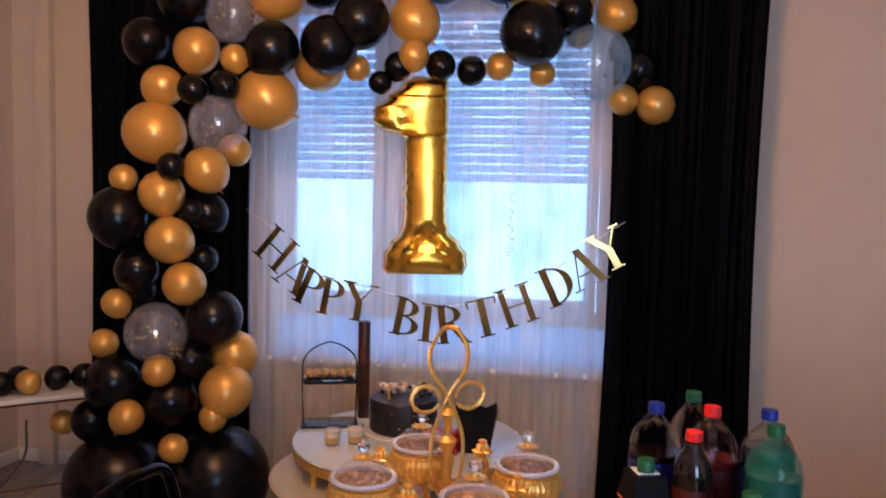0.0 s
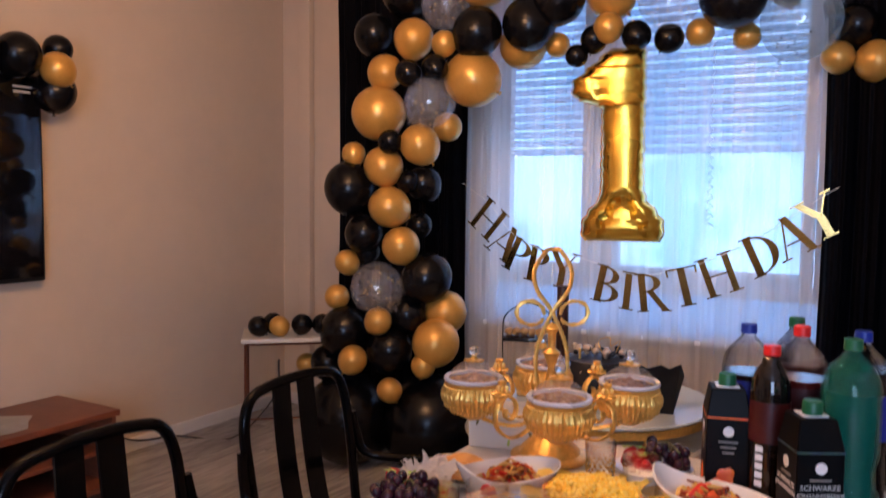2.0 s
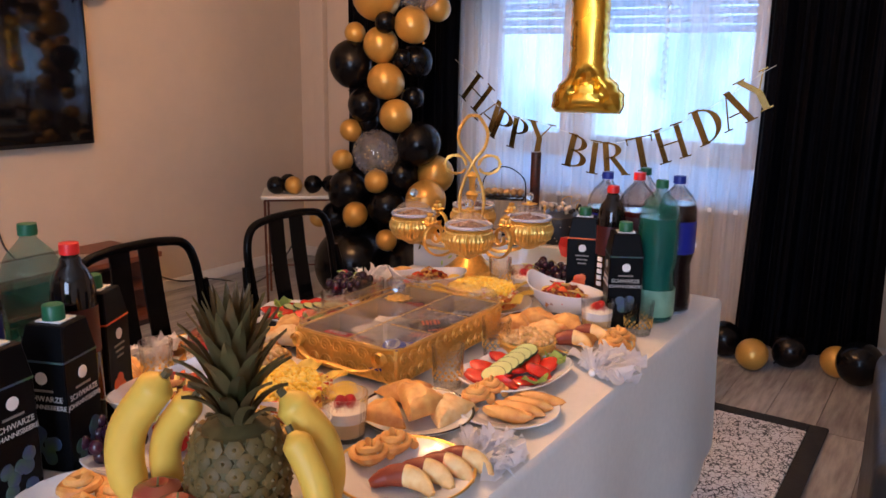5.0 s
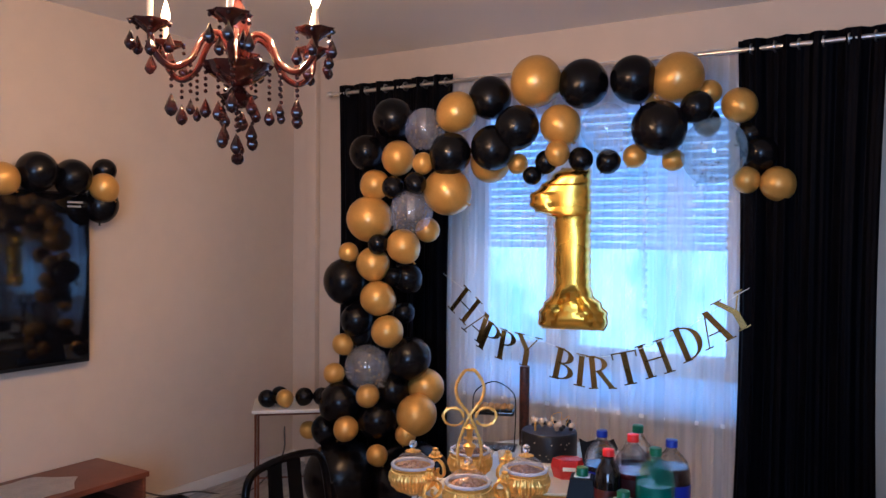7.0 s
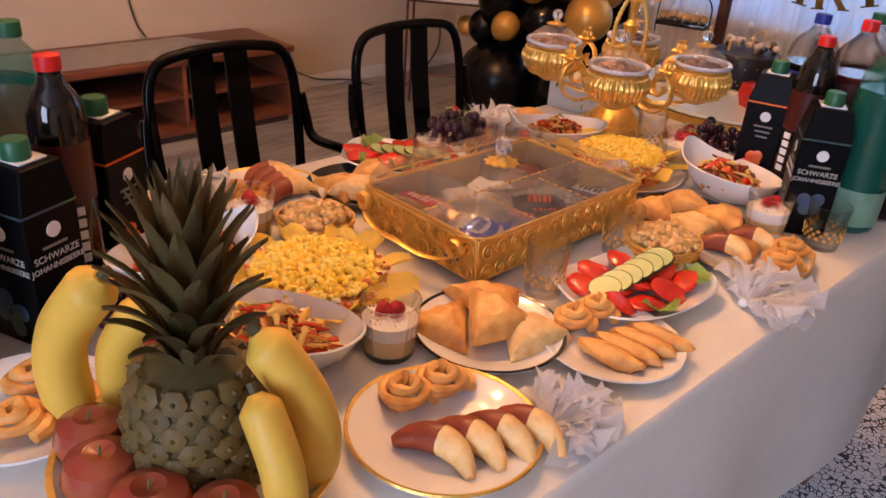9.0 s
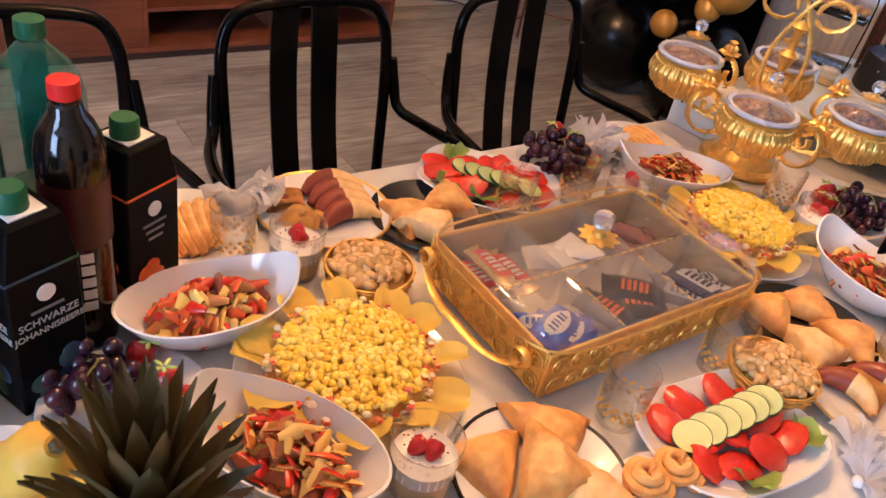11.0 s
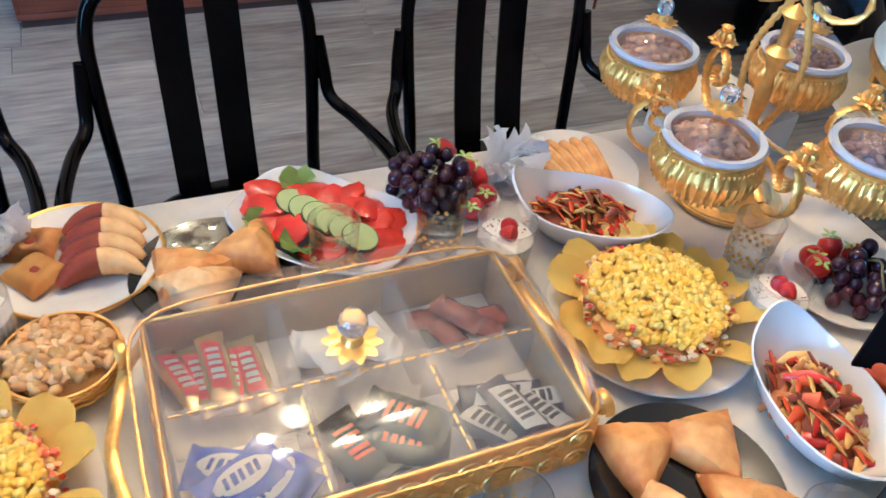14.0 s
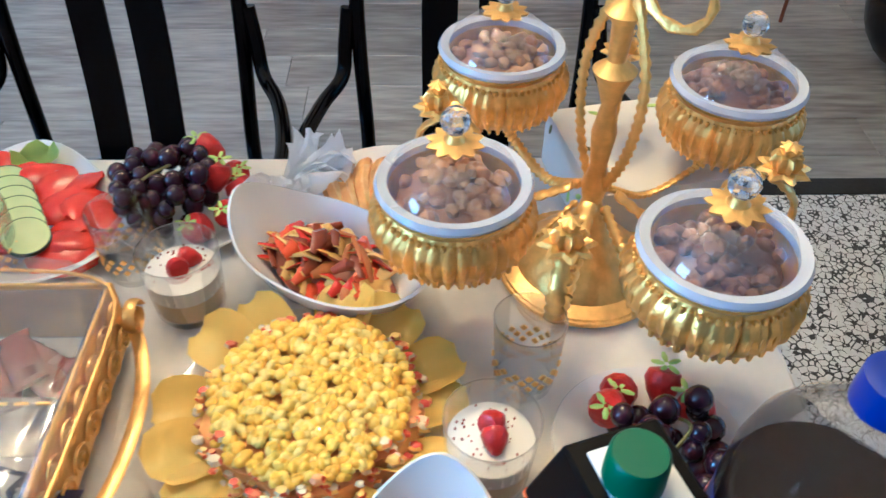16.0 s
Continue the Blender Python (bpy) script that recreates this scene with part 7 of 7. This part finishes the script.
# each cell: place along and across it, height, turn and tilt of its sweets
heaps = {"gold": ((-0.004, -0.018, 0, 8, 0), (0.0, 0.014, 0, -6, 0), (0.004, 0.036, 0.004, 4, 12), (-0.01, -0.040, 0.002, 20, -10), (0.0, 0.0, 0.018, 2, 4)),
         "paper": ((-0.012, -0.026, 0, 70, 10), (0.016, -0.012, 0.006, 20, -8), (-0.010, 0.026, 0.004, 110, 14), (0.014, 0.030, 0.012, 60, -10)),
         "red": ((-0.016, -0.024, 0, 80, 0), (-0.012, 0.004, 0.004, 60, 8), (0.014, -0.016, 0.002, 20, 0), (0.012, 0.018, 0.006, 50, -8), (0.0, 0.034, 0, 95, 0), (0.0, 0.0, 0.018, 35, 6)),
         "blue": ((-0.018, -0.010, 0.006, 64, 6), (0.018, -0.026, 0, 100, 0), (0.016, 0.026, 0.008, 130, -10), (-0.004, 0.030, 0, 40, 8), (0.004, -0.002, 0.020, 112, 4)),
         "black": ((-0.006, -0.026, 0.004, 20, 6), (0.006, 0.020, 0.006, 62, -6), (0.0, 0.0, 0, 90, 0), (-0.016, 0.030, 0.016, 50, 8)),
         "navy": ((-0.020, 0.004, 0.004, 78, 8), (0.012, -0.022, 0, 40, 0), (0.010, 0.006, 0.016, 16, 4), (0.016, 0.030, 0.008, 30, -8), (-0.004, 0.036, 0, 84, 0))}
for key, (cx0, cy0) in cells.items():
    mat, bar, size, lab = looks[key]
    for du, dv, dz, turn, tip in heaps[key]:
        sweet(tx + cx0 + du, ty + cy0 + dv, tz + dz, turn, size, mat, bar, lab, tip)

# ---- gilt candy stand ----
SX, SY = -0.866, 2.42
st = root("candy_stand", SX, SY, Z, 0, "tall gilt stand carrying four lidded candy bowls", "candy stand")
part("base", lathe([(0.0, 0.0), (0.083, 0.0), (0.088, 0.006), (0.085, 0.014), (0.070, 0.018), (0.066, 0.026), (0.045, 0.045), (0.025, 0.066), (0.014, 0.085), (0.010, 0.10), (0.0, 0.10)], 48, wave=lambda a, r, z: 1 + 0.02 * math.cos(16 * a) * (0.02 < z < 0.07)), BRASS, st)
part("bead_ring", tube([(0.086 * math.cos(q), 0.086 * math.sin(q), 0.009) for q in [2 * math.pi * k / 120 for k in range(120)]], [0.0035 if k % 2 else 0.002 for k in range(120)], 6, closed=True), BRASS, st)
part("column", lathe([(0.010, 0.10), (0.014, 0.12), (0.008, 0.14), (0.012, 0.18), (0.007, 0.21), (0.015, 0.235), (0.020, 0.245), (0.008, 0.255), (0.010, 0.29), (0.018, 0.30), (0.006, 0.31), (0.0, 0.315)], 20), BRASS, st)


def band(pts, owner, name="ribbon_loop", w=0.0055):
    """Flat ridged gilt band."""
    n = len(pts)
    return part(name, tube(pts, [w * (1.12 if k % 2 else 0.72) for k in range(n)], 8, flat=0.6), BRASS, owner)


for sgn in (-1, 1):
    base = [(0.0, 0.0, 0.10), (sgn * 0.030, 0.0, 0.17), (sgn * 0.034, 0.0, 0.25), (0.0, 0.002 * sgn, 0.335), (-sgn * 0.035, 0, 0.385), (-sgn * 0.042, 0, 0.43), (-sgn * 0.018, 0, 0.472), (0, 0, 0.478)]
    yaw = math.radians(35)
    band([(p.x * math.cos(yaw), p.x * math.sin(yaw), p.z) for p in curve(base, 16)], st)
    sp = [(sgn * (0.018 + 0.042 * (1 - math.cos(0.42 * k)) * (1 - k / 30)), 0, 0.33 + 0.035 * math.sin(0.42 * k) * (1 - k / 34)) for k in range(15)]
    band([(p[0] * math.cos(yaw), p[0] * math.sin(yaw), p[2]) for p in sp], st, "scroll", 0.005)
BOWLS = ((-0.153, -0.083), (0.078, -0.142), (0.160, 0.066), (-0.084, 0.150))
for deg in (253, 340, 70, 163):
    ca, sa = math.cos(radians(deg)), math.sin(radians(deg))
    line = [(0.022, 0.112), (0.06, 0.088), (0.105, 0.074), (0.145, 0.080), (0.176, 0.108), (0.178, 0.146), (0.150, 0.168), (0.122, 0.155), (0.117, 0.130), (0.134, 0.116), (0.150, 0.126), (0.148, 0.141)]
    pts = curve([(r * ca, r * sa, z) for r, z in line], 10)
    arm_bm = bmesh.new()
    add_tube(arm_bm, pts, [0.0082 if k % 3 else 0.0062 for k in range(len(pts))], 8, flat=0.45, up=(ca, sa, 0.013))
    part("scroll", arm_bm, BRASS, st, "ridged gilt scroll")
    flower = Matrix.Translation((0.160 * ca, 0.160 * sa, 0.168))
    part("rosette", lathe([(0.0, 0.0), (0.010, 0.002), (0.021, 0.010), (0.017, 0.013), (0.010, 0.011), (0.013, 0.020), (0.010, 0.026), (0.006, 0.026), (0.009, 0.034), (0.0, 0.038)], 40, m=flower, wave=lambda a, r, z: 1 + 0.20 * math.cos(8 * a) * (r > 0.008)), BRASS, st, "small gilt leaf rosette")
filling = [island_material("candied_nuts", [(0.45, 0.22, 0.07), (0.55, 0.30, 0.11), (0.38, 0.16, 0.05)], 0.35, 0.2, 60, 0.2), island_material("dark_nuts", [(0.20, 0.08, 0.04), (0.28, 0.12, 0.06), (0.14, 0.05, 0.03)], 0.35, 0.2, 60, 0.2)]
for i, (bx, by) in enumerate(BOWLS):
    ang = math.atan2(by, bx)
    d = Vector((bx, by)).normalized()
    band(curve([(d.x * 0.02, d.y * 0.02, 0.105), (d.x * 0.075, d.y * 0.075, 0.075), (d.x * 0.14, d.y * 0.14, 0.085), (bx, by, 0.105)], 16), st, "bowl_arm", 0.006)
    b = part("candy_bowl", lathe([(0.0, 0.088), (0.018, 0.090), (0.030, 0.098), (0.056, 0.116), (0.069, 0.138), (0.069, 0.156), (0.062, 0.170), (0.066, 0.176), (0.062, 0.178), (0.058, 0.160), (0.040, 0.125), (0.0, 0.115)], 120, m=Matrix.Translation((bx, by, 0)), wave=lambda a, r, z: 1 + 0.075 * abs(math.sin(18 * a)) * (0.11 < z < 0.16 and r > 0.045)), BRASS, st)
    for zz, r0, m0, k0 in ((0.166, 0.0665, 60, 0.0034), (0.147, 0.0715, 36, 0.0050), (0.127, 0.0655, 36, 0.0042), (0.112, 0.0525, 36, 0.0032)):
        bm = bmesh.new()
        for k in range(m0):
            q = 2 * math.pi * (k + 0.5) / m0
            add_blob(bm, (bx + r0 * math.cos(q), by + r0 * math.sin(q), zz), (k0 * 0.75, k0 * 0.75, k0 * (1.9 if m0 == 36 else 1)), 0, 0, (6, 4))
        part("embossed_band", bm, BRASS, b, "row of embossed beads")
    part("rim_ring", lathe([(0.057, 0.1785), (0.066, 0.1785), (0.0685, 0.183), (0.066, 0.188), (0.057, 0.186), (0.057, 0.1785)], 40, m=Matrix.Translation((bx, by, 0))), material("lid_rim_frosted", (0.70, 0.72, 0.80), 0.25, trans=0.3, grain=0.03, scale=12), b, "frosted rim of the lid")
    part("lid_dome", lathe([(0.0575, 0.186), (0.052, 0.199), (0.035, 0.213), (0.012, 0.219), (0.0, 0.22)], 36, caps=False, m=Matrix.Translation((bx, by, 0))), DOME, b, "clear domed lid")
    bm = bmesh.new()
    for k in range(70):
        q, rr = rng.uniform(0, 6.283), 0.050 * math.sqrt(rng.random())
        add_blob(bm, (bx + rr * math.cos(q), by + rr * math.sin(q), 0.172 + 0.018 * (1 - (rr / 0.05) ** 2) * rng.uniform(0.5, 1)), (0.008, 0.006, 0.006), 0.2, k, (7, 5), spin(rng.uniform(0, 6), rng.uniform(-1, 1)))
    add_blob(bm, (bx, by, 0.165), (0.05, 0.05, 0.016), 0, 0, (16, 6))
    tagged(part("nut_filling", bm, filling[0 if i in (0, 1) else 1], b, "glazed nuts"), kind="stuff")
    knob(b, bx, by, 0.221, 1.15)

# patterned napkin box behind the stand
nb = root("napkin_box", -1.0, 2.50, Z, 12, "cream napkin box printed with small leaves", "napkin box")
part("box", box((-0.085, -0.085, 0.0), (0.085, 0.085, 0.075), 0.006), material("box_cream", (0.72, 0.69, 0.62), 0.6, grain=0.06, scale=20), nb)
for i in range(18):
    q, s = rng.uniform(0, 6.3), rng.choice((-1, 1))
    u, v = rng.uniform(-0.07, 0.07), rng.uniform(0.012, 0.065)
    bm = bmesh.new()
    add_blob(bm, (0, 0, 0), (0.009, 0.0035, 0.0012), 0, i, (8, 5), spin(q))
    o = part("leaf_print", bm, LETTUCE if i % 2 else STEM, nb)
    o.matrix_basis = pose(u, s * 0.0853, v, 90) if i % 3 else pose(u, rng.uniform(-0.07, 0.07), 0.0753)


# ---- floor boards ----
def board_mesh(length):
    bm = box((0, 0, -0.005), (0.188, length, 0.0), 0.0015, 1)
    ob = finish("board", bm, FLOOR, smooth=False)
    me = ob.data
    bpy.data.objects.remove(ob)
    return me


frng = random.Random(2)
BOARD = board_mesh(1.28)
nx = int((XE - XW) / 0.19)
for i in range(nx + 1):
    y = YS - frng.uniform(0.1, 1.2)
    while y < YN:
        lo, hi = max(y, YS), min(y + 1.28, YN)
        if hi - lo > 0.03 and XW + i * 0.19 + 0.188 < XE + 0.05:
            o = new("board", BOARD if hi - lo > 1.279 else board_mesh(hi - lo - 0.002))
            o.location = (XW + i * 0.19, lo, 0)
            o.parent = floor
        y += 1.282
